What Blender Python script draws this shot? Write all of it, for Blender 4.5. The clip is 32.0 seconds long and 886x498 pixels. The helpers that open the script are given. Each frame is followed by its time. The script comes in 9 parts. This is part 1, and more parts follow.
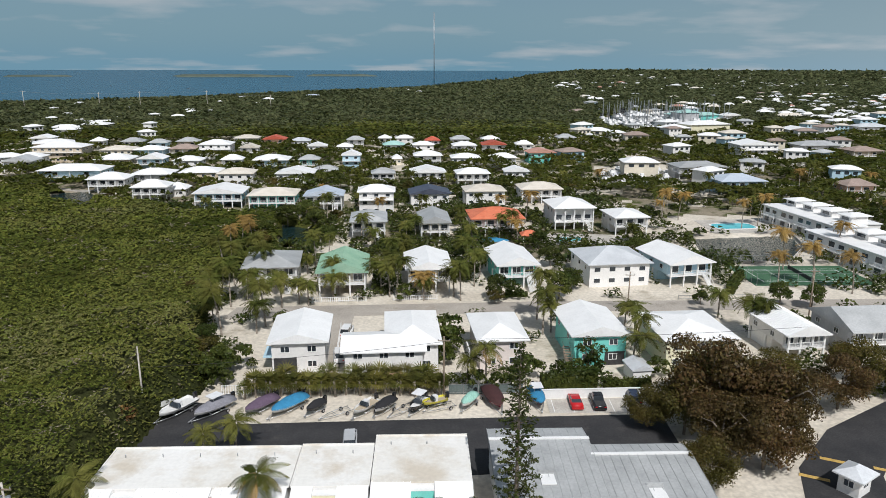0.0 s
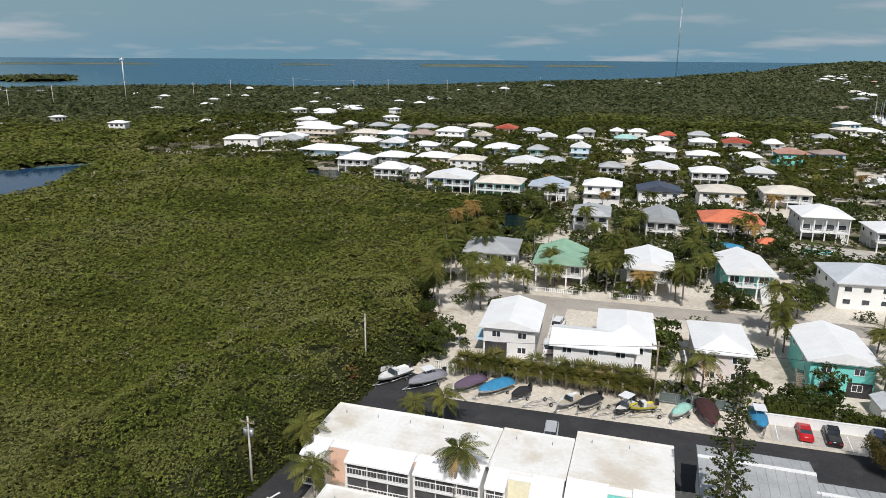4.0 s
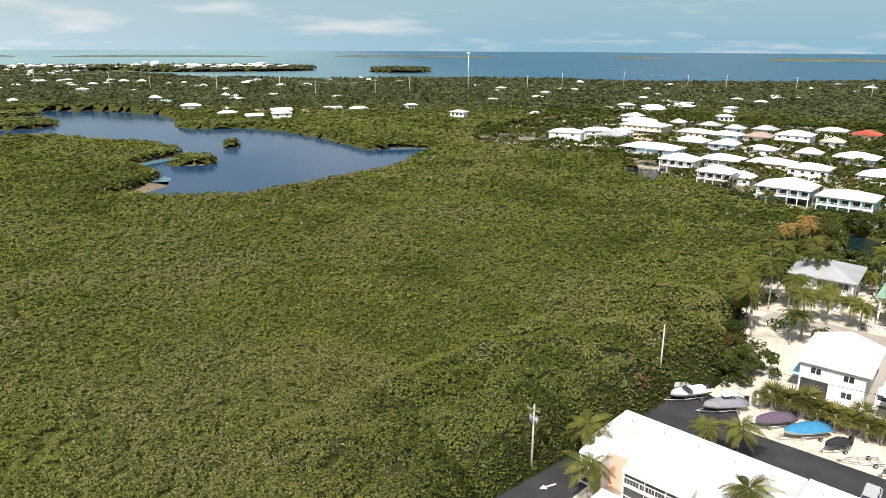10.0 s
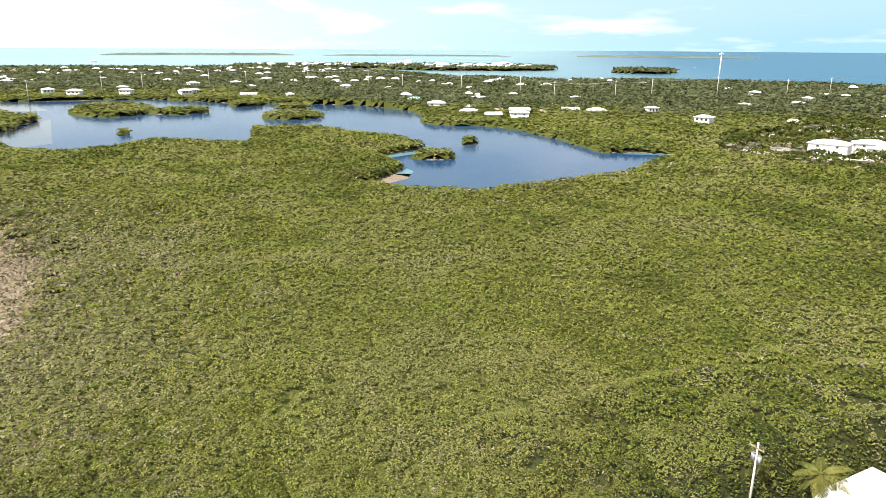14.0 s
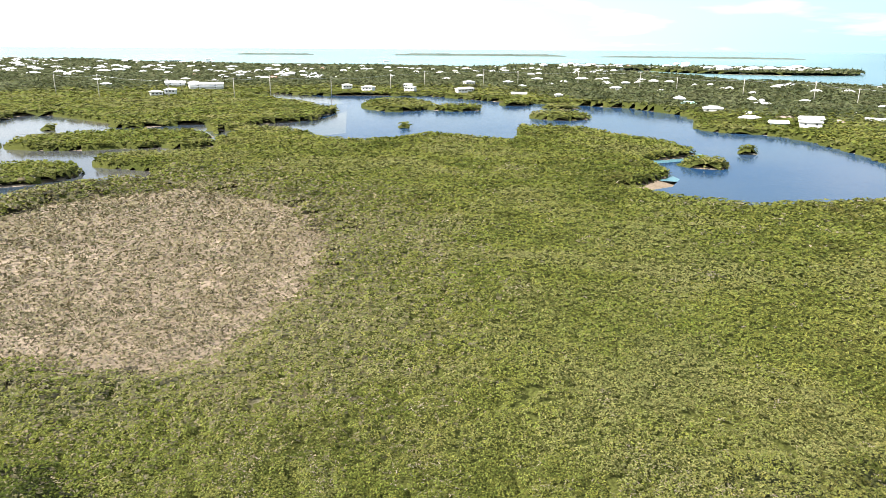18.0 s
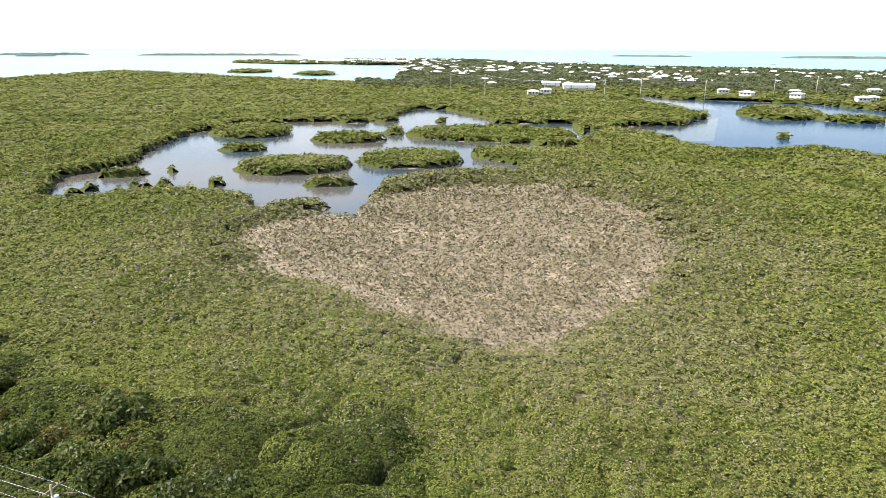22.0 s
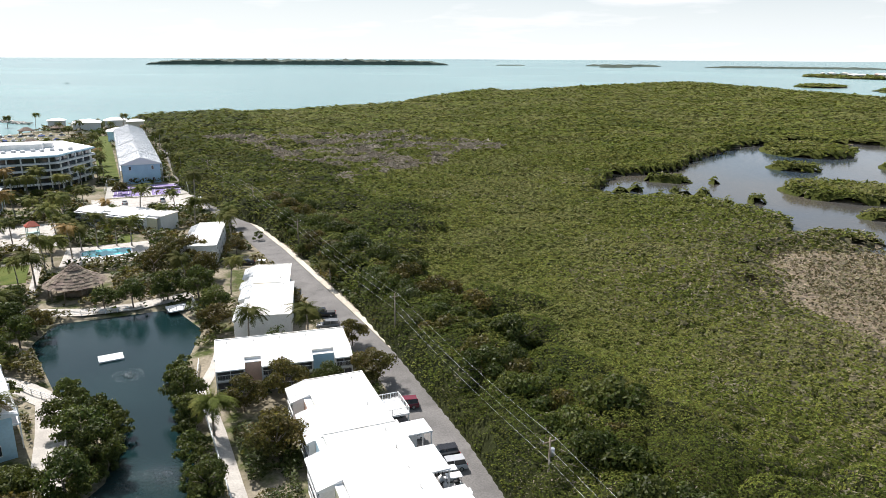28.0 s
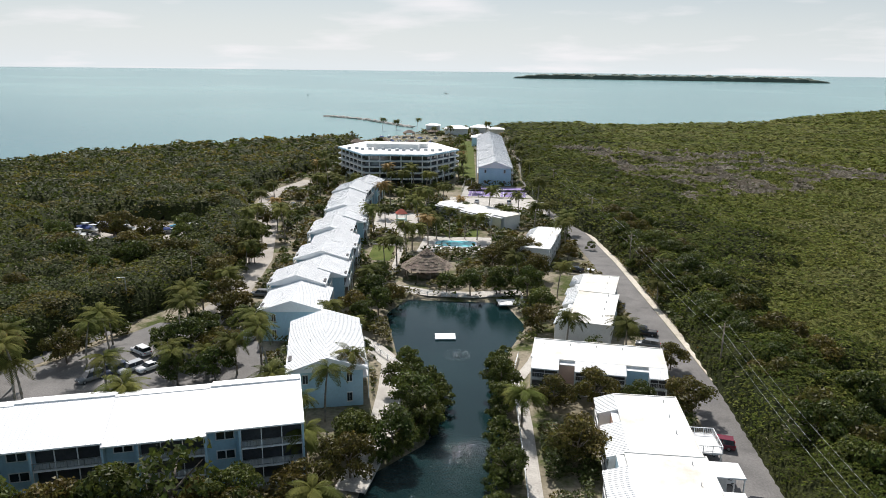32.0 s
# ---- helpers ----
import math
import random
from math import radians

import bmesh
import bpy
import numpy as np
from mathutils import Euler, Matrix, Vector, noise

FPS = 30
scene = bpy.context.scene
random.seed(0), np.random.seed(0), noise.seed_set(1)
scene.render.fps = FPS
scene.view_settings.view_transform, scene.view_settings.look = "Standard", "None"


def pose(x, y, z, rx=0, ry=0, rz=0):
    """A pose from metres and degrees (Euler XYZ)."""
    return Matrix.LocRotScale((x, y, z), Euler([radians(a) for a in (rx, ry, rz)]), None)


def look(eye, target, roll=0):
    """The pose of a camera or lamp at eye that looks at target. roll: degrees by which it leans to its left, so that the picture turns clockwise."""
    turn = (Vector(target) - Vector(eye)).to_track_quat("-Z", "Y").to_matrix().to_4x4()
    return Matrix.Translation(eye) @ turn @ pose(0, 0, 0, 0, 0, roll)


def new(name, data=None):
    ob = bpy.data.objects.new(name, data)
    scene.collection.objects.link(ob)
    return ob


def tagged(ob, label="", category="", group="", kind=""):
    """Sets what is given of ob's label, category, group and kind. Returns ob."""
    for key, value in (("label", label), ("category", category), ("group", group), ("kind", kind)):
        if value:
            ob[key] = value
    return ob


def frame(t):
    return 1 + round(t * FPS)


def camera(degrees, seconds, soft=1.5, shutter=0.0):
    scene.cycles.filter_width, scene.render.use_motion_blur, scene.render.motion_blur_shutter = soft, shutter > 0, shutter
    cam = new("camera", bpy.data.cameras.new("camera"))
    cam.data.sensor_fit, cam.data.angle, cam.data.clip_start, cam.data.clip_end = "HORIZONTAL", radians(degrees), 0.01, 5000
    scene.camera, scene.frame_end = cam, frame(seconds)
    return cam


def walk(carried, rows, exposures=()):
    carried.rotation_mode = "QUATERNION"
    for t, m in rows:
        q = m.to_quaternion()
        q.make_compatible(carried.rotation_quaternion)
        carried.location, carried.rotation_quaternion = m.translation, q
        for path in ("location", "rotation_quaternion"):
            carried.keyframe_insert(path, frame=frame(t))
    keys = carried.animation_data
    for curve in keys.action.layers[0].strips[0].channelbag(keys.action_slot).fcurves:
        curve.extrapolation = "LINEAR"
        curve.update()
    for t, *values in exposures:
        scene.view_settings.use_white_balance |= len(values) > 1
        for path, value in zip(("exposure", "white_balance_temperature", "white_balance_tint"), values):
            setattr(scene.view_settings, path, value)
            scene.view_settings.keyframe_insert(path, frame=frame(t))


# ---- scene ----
FOV = 65.17
cam = camera(FOV, 32.0, soft=0.8)
# seconds, eye x, y, z, heading (to the left from +y), pitch, lean; a drone that hovers about 52 m up and turns to its left
PATH = [
    (0.0, -0.01, -0.01, 51.98, 0.28, -14.70, -0.18),
    (0.5, 0.03, -0.01, 51.98, 3.30, -14.79, -0.34),
    (1.0, 0.08, -0.01, 51.98, 5.51, -14.92, -0.35),
    (1.5, 0.13, -0.01, 51.98, 7.66, -15.03, -0.40),
    (2.0, 0.18, -0.02, 51.98, 9.77, -15.16, -0.45),
    (2.5, 0.23, -0.02, 51.98, 11.87, -15.27, -0.42),
    (3.0, 0.28, -0.02, 51.98, 14.00, -15.36, -0.45),
    (3.5, 0.32, -0.02, 51.98, 16.52, -15.44, -0.44),
    (5.5, 0.64, -0.36, 52.36, 25.72, -15.77, -0.39),
    (6.0, 0.66, -0.29, 52.39, 27.83, -15.80, -0.40),
    (6.5, 0.67, -0.21, 52.41, 29.91, -15.84, -0.40),
    (7.0, 0.68, -0.14, 52.44, 32.01, -15.89, -0.40),
    (7.5, 0.70, -0.07, 52.46, 34.11, -15.91, -0.45),
    (8.0, 0.71, 0.01, 52.49, 36.19, -15.96, -0.44),
    (8.5, 0.82, -0.05, 52.64, 38.45, -16.03, -0.45),
    (9.0, 0.94, -0.11, 52.80, 40.72, -16.09, -0.41),
    (9.5, 1.06, -0.16, 52.96, 42.92, -16.14, -0.39),
    (10.0, 1.17, -0.22, 53.11, 45.18, -16.20, -0.32),
    (10.5, 1.29, -0.27, 53.27, 47.57, -16.25, -0.27),
    (11.0, 1.40, -0.33, 53.43, 49.92, -16.27, -0.25),
    (11.5, 1.47, -0.39, 53.53, 52.23, -16.27, -0.22),
    (12.0, 1.54, -0.45, 53.62, 54.63, -16.28, -0.21),
    (12.5, 1.61, -0.52, 53.72, 57.13, -16.33, -0.21),
    (13.0, 1.68, -0.58, 53.82, 59.51, -16.35, -0.27),
    (13.5, 1.75, -0.64, 53.92, 61.86, -16.33, -0.28),
    (14.0, 1.82, -0.71, 54.01, 64.29, -16.33, -0.35),
    (14.5, 1.89, -0.77, 54.11, 66.75, -16.37, -0.32),
    (16.5, 0.62, -1.19, 53.79, 76.72, -16.37, -0.42),
    (17.0, 0.68, -1.11, 53.75, 79.60, -16.39, -0.45),
    (17.5, 0.74, -1.03, 53.72, 82.61, -16.37, -0.44),
    (18.0, 0.80, -0.95, 53.68, 85.69, -16.35, -0.43),
    (18.5, 0.86, -0.87, 53.64, 88.72, -16.30, -0.42),
    (19.0, 0.92, -0.79, 53.61, 91.97, -16.29, -0.42),
    (19.5, 1.16, -0.74, 53.71, 95.53, -16.27, -0.50),
    (20.0, 1.41, -0.68, 53.81, 99.31, -16.30, -0.40),
    (20.5, 1.65, -0.63, 53.91, 103.12, -16.33, -0.39),
    (21.0, 1.89, -0.58, 54.01, 107.00, -16.35, -0.30),
    (21.5, 2.14, -0.53, 54.12, 111.11, -16.35, -0.31),
    (22.0, 2.38, -0.48, 54.22, 114.98, -16.38, -0.26),
    (22.5, 2.42, -0.53, 54.23, 118.65, -16.34, -0.22),
    (23.0, 2.46, -0.58, 54.24, 122.27, -16.32, -0.16),
    (23.5, 2.50, -0.63, 54.25, 125.85, -16.29, -0.15),
    (24.0, 2.54, -0.68, 54.25, 129.45, -16.27, -0.14),
    (24.5, 2.57, -0.74, 54.26, 132.99, -16.27, -0.18),
    (25.0, 2.61, -0.79, 54.27, 136.56, -16.22, -0.16),
    (25.5, 2.65, -0.84, 54.28, 140.11, -16.14, -0.20),
    (27.5, 2.84, -0.22, 54.19, 154.40, -15.73, -0.25),
    (28.0, 2.81, -0.08, 54.12, 158.04, -15.61, -0.30),
    (28.5, 2.78, 0.06, 54.04, 161.79, -15.50, -0.37),
    (29.0, 2.75, 0.20, 53.96, 165.33, -15.34, -0.49),
    (29.5, 2.72, 0.34, 53.89, 169.01, -15.18, -0.57),
    (30.0, 2.69, 0.48, 53.81, 172.74, -15.03, -0.81),
    (30.5, 2.54, 0.49, 53.74, 176.41, -14.94, -0.80),
    (31.0, 2.39, 0.50, 53.68, 179.81, -14.83, -0.82),
    (31.5, 2.23, 0.52, 53.61, 182.99, -14.74, -0.75),
    (32.0, 2.08, 0.53, 53.54, 186.08, -14.66, -0.71),
]
walk(cam, [(t, pose(x, y, z, 0, 0, yaw) @ pose(0, 0, 0, 90 + pitch) @ pose(0, 0, 0, 0, 0, -roll)) for t, x, y, z, yaw, pitch, roll in PATH],
     exposures=[(0.0, -0.55, 6250, 11), (6.0, -0.38, 6400, 12), (8.0, -0.2, 6500, 12), (10.0, 0.24, 6680, 13), (13.0, 0.85, 6750, 14), (17.0, 1.14, 6650, 14), (21.0, 1.1, 6350, 14), (24.0, 1.02, 6350, 14), (28.0, 0.27, 6420, 13), (32.0, -0.1, 6400, 12)])

# ---- light ----
SUN_YAW, SUN_EL = 197.0, 51.0
world = bpy.data.worlds.new("sky")
scene.world = world
world.use_nodes = True
wn, wl = world.node_tree.nodes, world.node_tree.links
wn.clear()
w_out = wn.new("ShaderNodeOutputWorld")
w_bg = wn.new("ShaderNodeBackground")
w_bg.inputs["Strength"].default_value = 0.075
w_sky = wn.new("ShaderNodeTexSky")
w_sky.sky_type, w_sky.sun_disc = "NISHITA", False
w_sky.sun_elevation, w_sky.sun_rotation = radians(SUN_EL), radians(-SUN_YAW)
w_sky.altitude, w_sky.air_density, w_sky.dust_density, w_sky.ozone_density = 50, 1.0, 0.9, 1.6
# broken cloud, stretched towards the horizon
w_tc = wn.new("ShaderNodeTexCoord")
w_sep = wn.new("ShaderNodeSeparateXYZ")
wl.new(w_tc.outputs["Generated"], w_sep.inputs[0])
w_z = wn.new("ShaderNodeMath")
w_z.operation, w_z.inputs[1].default_value = "ADD", 0.12
wl.new(w_sep.outputs["Z"], w_z.inputs[0])
w_zc = wn.new("ShaderNodeMath")
w_zc.operation, w_zc.inputs[1].default_value = "MAXIMUM", 0.05
wl.new(w_z.outputs[0], w_zc.inputs[0])
w_comb = wn.new("ShaderNodeCombineXYZ")
for axis in ("X", "Y"):
    w_div = wn.new("ShaderNodeMath")
    w_div.operation = "DIVIDE"
    wl.new(w_sep.outputs[axis], w_div.inputs[0])
    wl.new(w_zc.outputs[0], w_div.inputs[1])
    wl.new(w_div.outputs[0], w_comb.inputs[axis])
w_noise = wn.new("ShaderNodeTexNoise")
w_noise.inputs["Scale"].default_value, w_noise.inputs["Detail"].default_value, w_noise.inputs["Roughness"].default_value = 0.8, 8, 0.5
wl.new(w_comb.outputs[0], w_noise.inputs["Vector"])
w_ramp = wn.new("ShaderNodeValToRGB")
w_ramp.color_ramp.elements[0].position, w_ramp.color_ramp.elements[0].color = 0.52, (0.0, 0.0, 0.0, 1)
w_ramp.color_ramp.elements[1].position, w_ramp.color_ramp.elements[1].color = 0.68, (0.80, 0.80, 0.80, 1)
wl.new(w_noise.outputs["Fac"], w_ramp.inputs[0])
w_mix = wn.new("ShaderNodeMix")
w_mix.data_type = "RGBA"
wl.new(w_ramp.outputs["Color"], w_mix.inputs["Factor"])
# thin haze that takes the colour out of the sky towards the horizon
w_dot = wn.new("ShaderNodeVectorMath")
w_dot.operation, w_dot.inputs[1].default_value = "DOT_PRODUCT", (-math.sin(radians(SUN_YAW)), math.cos(radians(SUN_YAW)), 0)
wl.new(w_tc.outputs["Generated"], w_dot.inputs[0])
w_bw = wn.new("ShaderNodeMapRange")
w_bw.inputs["From Min"].default_value, w_bw.inputs["From Max"].default_value = -0.95, 0.25
w_bw.inputs["To Min"].default_value, w_bw.inputs["To Max"].default_value = 0.0, 1.0
wl.new(w_dot.outputs["Value"], w_bw.inputs["Value"])
w_pale = wn.new("ShaderNodeMix")
w_pale.data_type = "RGBA"
w_pale.inputs["A"].default_value, w_pale.inputs["B"].default_value = (3.1, 5.9, 7.6, 1), (11.4, 12.2, 12.4, 1)
wl.new(w_bw.outputs[0], w_pale.inputs["Factor"])
w_low = wn.new("ShaderNodeMapRange")
w_low.inputs["From Min"].default_value, w_low.inputs["From Max"].default_value = 0.0, 0.13
w_low.inputs["To Min"].default_value, w_low.inputs["To Max"].default_value = 0.95, 0.32
wl.new(w_sep.outputs["Z"], w_low.inputs["Value"])
w_haze = wn.new("ShaderNodeMix")
w_haze.data_type = "RGBA"
wl.new(w_low.outputs[0], w_haze.inputs["Factor"])
wl.new(w_sky.outputs["Color"], w_haze.inputs["A"])
wl.new(w_pale.outputs["Result"], w_haze.inputs["B"])
w_lit = wn.new("ShaderNodeVectorMath")
w_lit.operation, w_lit.inputs[1].default_value, w_lit.inputs[2].default_value = "MULTIPLY_ADD", (5.4, 4.4, 4.0), (7.8, 8.6, 9.0)
wl.new(w_bw.outputs[0], w_lit.inputs[0])
wl.new(w_haze.outputs["Result"], w_mix.inputs["A"])
wl.new(w_lit.outputs[0], w_mix.inputs["B"])
wl.new(w_mix.outputs["Result"], w_bg.inputs["Color"])
wl.new(w_bg.outputs[0], w_out.inputs["Surface"])
sun = new("sun", bpy.data.lights.new("sun", "SUN"))
sun.data.energy, sun.data.angle, sun.data.color = 5.6, radians(0.55), (1.0, 0.965, 0.91)
sun.matrix_world = look((-math.sin(radians(SUN_YAW)) * 300, math.cos(radians(SUN_YAW)) * 300, 300 * math.tan(radians(SUN_EL))), (0, 0, 0))

# ---- materials ----
def nodes_of(name):
    m = bpy.data.materials.new(name)
    m.use_nodes = True
    nt = m.node_tree
    return m, nt.nodes, nt.links, nt.nodes["Principled BSDF"]


def surf(name, c1, c2, scale=0.4, rough=0.6, fine=6.0, fine_amount=0.25, bump=0.0, metal=0.0, vary=0.0, island=0.0, spec=0.4,
         stain=None, stain_scale=0.3, stain_low=0.55, stain_high=0.75, translucent=0.0, ridge=None, relief=0.05):
    """A surface of two tones mixed by a broad noise, with fine grain over it; vary: change from object to object; island: from piece to piece;
    stain: a third tone in blotches; ridge: (scale, axis turn) of fine ribs in the relief."""
    m, n, l, bsdf = nodes_of(name)
    geo = n.new("ShaderNodeNewGeometry")
    big = n.new("ShaderNodeTexNoise")
    big.inputs["Scale"].default_value, big.inputs["Detail"].default_value = scale, 4
    l.new(geo.outputs["Position"], big.inputs["Vector"])
    ramp = n.new("ShaderNodeValToRGB")
    ramp.color_ramp.elements[0].position, ramp.color_ramp.elements[0].color = 0.36, (*c1, 1)
    ramp.color_ramp.elements[1].position, ramp.color_ramp.elements[1].color = 0.64, (*c2, 1)
    l.new(big.outputs["Fac"], ramp.inputs[0])
    colour = ramp.outputs["Color"]
    if stain:
        sn = n.new("ShaderNodeTexNoise")
        sn.inputs["Scale"].default_value, sn.inputs["Detail"].default_value, sn.inputs["Roughness"].default_value = stain_scale, 6, 0.65
        l.new(geo.outputs["Position"], sn.inputs["Vector"])
        mr = n.new("ShaderNodeMapRange")
        mr.inputs["From Min"].default_value, mr.inputs["From Max"].default_value = stain_low, stain_high
        l.new(sn.outputs["Fac"], mr.inputs["Value"])
        mx = n.new("ShaderNodeMix")
        mx.data_type = "RGBA"
        mx.inputs["B"].default_value = (*stain, 1)
        l.new(mr.outputs[0], mx.inputs["Factor"])
        l.new(colour, mx.inputs["A"])
        colour = mx.outputs["Result"]
    grain = n.new("ShaderNodeTexNoise")
    grain.inputs["Scale"].default_value, grain.inputs["Detail"].default_value = fine, 3
    l.new(geo.outputs["Position"], grain.inputs["Vector"])
    value = n.new("ShaderNodeMapRange")
    value.inputs["From Min"].default_value, value.inputs["From Max"].default_value = 0.3, 0.7
    value.inputs["To Min"].default_value, value.inputs["To Max"].default_value = 1 - fine_amount, 1 + fine_amount * 0.5
    l.new(grain.outputs["Fac"], value.inputs["Value"])
    bright = value.outputs[0]
    for amount, source in ((vary, "object"), (island, "island")):
        if amount:
            src = n.new("ShaderNodeObjectInfo").outputs["Random"] if source == "object" else geo.outputs["Random Per Island"]
            span = n.new("ShaderNodeMapRange")
            span.inputs["To Min"].default_value, span.inputs["To Max"].default_value = 1 - amount, 1 + amount
            l.new(src, span.inputs["Value"])
            mul = n.new("ShaderNodeMath")
            mul.operation = "MULTIPLY"
            l.new(bright, mul.inputs[0])
            l.new(span.outputs[0], mul.inputs[1])
            bright = mul.outputs[0]
    hsv = n.new("ShaderNodeHueSaturation")
    l.new(bright, hsv.inputs["Value"])
    l.new(colour, hsv.inputs["Color"])
    if island:
        hue = n.new("ShaderNodeMapRange")
        hue.inputs["To Min"].default_value, hue.inputs["To Max"].default_value = 0.475, 0.515
        wn2 = n.new("ShaderNodeTexWhiteNoise")
        wn2.noise_dimensions = "1D"
        l.new(geo.outputs["Random Per Island"], wn2.inputs["W"])
        l.new(wn2.outputs["Value"], hue.inputs["Value"])
        l.new(hue.outputs[0], hsv.inputs["Hue"])
    l.new(hsv.outputs[0], bsdf.inputs["Base Color"])
    bsdf.inputs["Roughness"].default_value, bsdf.inputs["Metallic"].default_value = rough, metal
    bsdf.inputs["Specular IOR Level"].default_value = spec
    height = grain.outputs["Fac"]
    if ridge:
        wave = n.new("ShaderNodeTexWave")
        wave.bands_direction = ridge[1]
        wave.inputs["Scale"].default_value = ridge[0]
        l.new(geo.outputs["Position"], wave.inputs["Vector"])
        height = wave.outputs["Fac"]
    if bump:
        bp = n.new("ShaderNodeBump")
        bp.inputs["Strength"].default_value, bp.inputs["Distance"].default_value = bump, relief
        l.new(height, bp.inputs["Height"])
        l.new(bp.outputs[0], bsdf.inputs["Normal"])
    if translucent:
        tr = n.new("ShaderNodeBsdfTranslucent")
        lit = n.new("ShaderNodeVectorMath")
        lit.operation = "SCALE"
        lit.inputs["Scale"].default_value = 1.3
        l.new(hsv.outputs[0], lit.inputs[0])
        l.new(lit.outputs[0], tr.inputs["Color"])
        ms = n.new("ShaderNodeMixShader")
        ms.inputs[0].default_value = translucent
        l.new(bsdf.outputs[0], ms.inputs[1])
        l.new(tr.outputs[0], ms.inputs[2])
        l.new(ms.outputs[0], n["Material Output"].inputs["Surface"])
    return m


def water(name, c1, c2, scale, rough, ripple, ripple_scale, spec=0.5, deep=None, ruffle=None):
    """deep: the tone of the deeper water to the north. ruffle: from y, to y, relief there: where wind reaches the water."""
    m, n, l, bsdf = nodes_of(name)
    geo = n.new("ShaderNodeNewGeometry")
    big = n.new("ShaderNodeTexNoise")
    big.inputs["Scale"].default_value, big.inputs["Detail"].default_value = scale, 5
    l.new(geo.outputs["Position"], big.inputs["Vector"])
    ramp = n.new("ShaderNodeValToRGB")
    ramp.color_ramp.elements[0].position, ramp.color_ramp.elements[0].color = 0.35, (*c1, 1)
    ramp.color_ramp.elements[1].position, ramp.color_ramp.elements[1].color = 0.65, (*c2, 1)
    l.new(big.outputs["Fac"], ramp.inputs[0])
    colour = ramp.outputs["Color"]
    if deep:
        dot = n.new("ShaderNodeVectorMath")
        dot.operation = "DOT_PRODUCT"
        dot.inputs[1].default_value = (0.75, 1.0, 0.0)
        l.new(geo.outputs["Position"], dot.inputs[0])
        span = n.new("ShaderNodeMapRange")
        span.interpolation_type = "SMOOTHSTEP"
        span.inputs["From Min"].default_value, span.inputs["From Max"].default_value = -700, 500
        l.new(dot.outputs["Value"], span.inputs["Value"])
        mx = n.new("ShaderNodeMix")
        mx.data_type = "RGBA"
        mx.inputs["B"].default_value = (*deep, 1)
        l.new(span.outputs[0], mx.inputs["Factor"])
        l.new(colour, mx.inputs["A"])
        colour = mx.outputs["Result"]
        calm = n.new("ShaderNodeMapRange")
        calm.inputs["To Min"].default_value, calm.inputs["To Max"].default_value = 0.28, 0.04
        l.new(span.outputs[0], calm.inputs["Value"])
        l.new(calm.outputs[0], bsdf.inputs["Specular IOR Level"])
    l.new(colour, bsdf.inputs["Base Color"])
    bsdf.inputs["Roughness"].default_value, bsdf.inputs["Specular IOR Level"].default_value, bsdf.inputs["IOR"].default_value = rough, spec, 1.33
    wave = n.new("ShaderNodeTexNoise")
    wave.inputs["Scale"].default_value, wave.inputs["Detail"].default_value = ripple_scale, 4
    l.new(geo.outputs["Position"], wave.inputs["Vector"])
    bp = n.new("ShaderNodeBump")
    bp.inputs["Strength"].default_value, bp.inputs["Distance"].default_value = ripple, 0.3
    l.new(wave.outputs["Fac"], bp.inputs["Height"])
    l.new(bp.outputs[0], bsdf.inputs["Normal"])
    if ruffle:
        place = n.new("ShaderNodeSeparateXYZ")
        l.new(geo.outputs["Position"], place.inputs[0])
        wind = n.new("ShaderNodeMapRange")
        wind.inputs["From Min"].default_value, wind.inputs["From Max"].default_value, wind.inputs["To Min"].default_value, wind.inputs["To Max"].default_value = ruffle
        l.new(place.outputs["Y"], wind.inputs["Value"])
        l.new(wind.outputs[0], bp.inputs["Strength"])
    return m


M_LEAF = surf("mangrove_leaves", (0.113, 0.137, 0.025), (0.148, 0.164, 0.036), 0.022, 0.75, 4.5, 0.6, bump=0.7, relief=0.12, island=0.22, spec=0.05, stain=(0.165, 0.162, 0.052), stain_scale=0.03, stain_low=0.52, stain_high=0.72, translucent=0.2)
M_LEAFDARK = surf("dark_mangrove_leaves", (0.060, 0.080, 0.014), (0.090, 0.108, 0.020), 0.022, 0.75, 4.5, 0.6, bump=0.7, relief=0.12, island=0.24, spec=0.05, stain=(0.11, 0.10, 0.03), stain_scale=0.04, stain_low=0.52, stain_high=0.72, translucent=0.25)
M_LEAFPALE = surf("pale_mangrove_leaves", (0.140, 0.152, 0.044), (0.175, 0.178, 0.062), 0.022, 0.75, 4.5, 0.6, bump=0.7, relief=0.12, island=0.22, spec=0.05, translucent=0.2)
# dark far woods, with distance haze mixed into the green as grey
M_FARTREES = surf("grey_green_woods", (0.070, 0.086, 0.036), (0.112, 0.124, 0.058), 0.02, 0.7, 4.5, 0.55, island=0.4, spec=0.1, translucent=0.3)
M_HAMMOLIVE = surf("olive_hammock_leaves", (0.110, 0.105, 0.020), (0.145, 0.125, 0.026), 0.04, 0.6, 4.5, 0.55, island=0.35, spec=0.15, translucent=0.42)
M_HAMMDARK = surf("dark_hammock_leaves", (0.040, 0.056, 0.012), (0.062, 0.078, 0.017), 0.04, 0.6, 4.5, 0.55, island=0.35, spec=0.15, translucent=0.4)
# understorey tones: the shade under the leaves is put into the colour
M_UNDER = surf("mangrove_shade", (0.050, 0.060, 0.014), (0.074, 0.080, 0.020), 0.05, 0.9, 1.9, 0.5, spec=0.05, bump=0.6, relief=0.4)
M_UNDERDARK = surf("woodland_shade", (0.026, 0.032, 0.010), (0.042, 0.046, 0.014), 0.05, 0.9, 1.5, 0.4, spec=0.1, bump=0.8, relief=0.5)
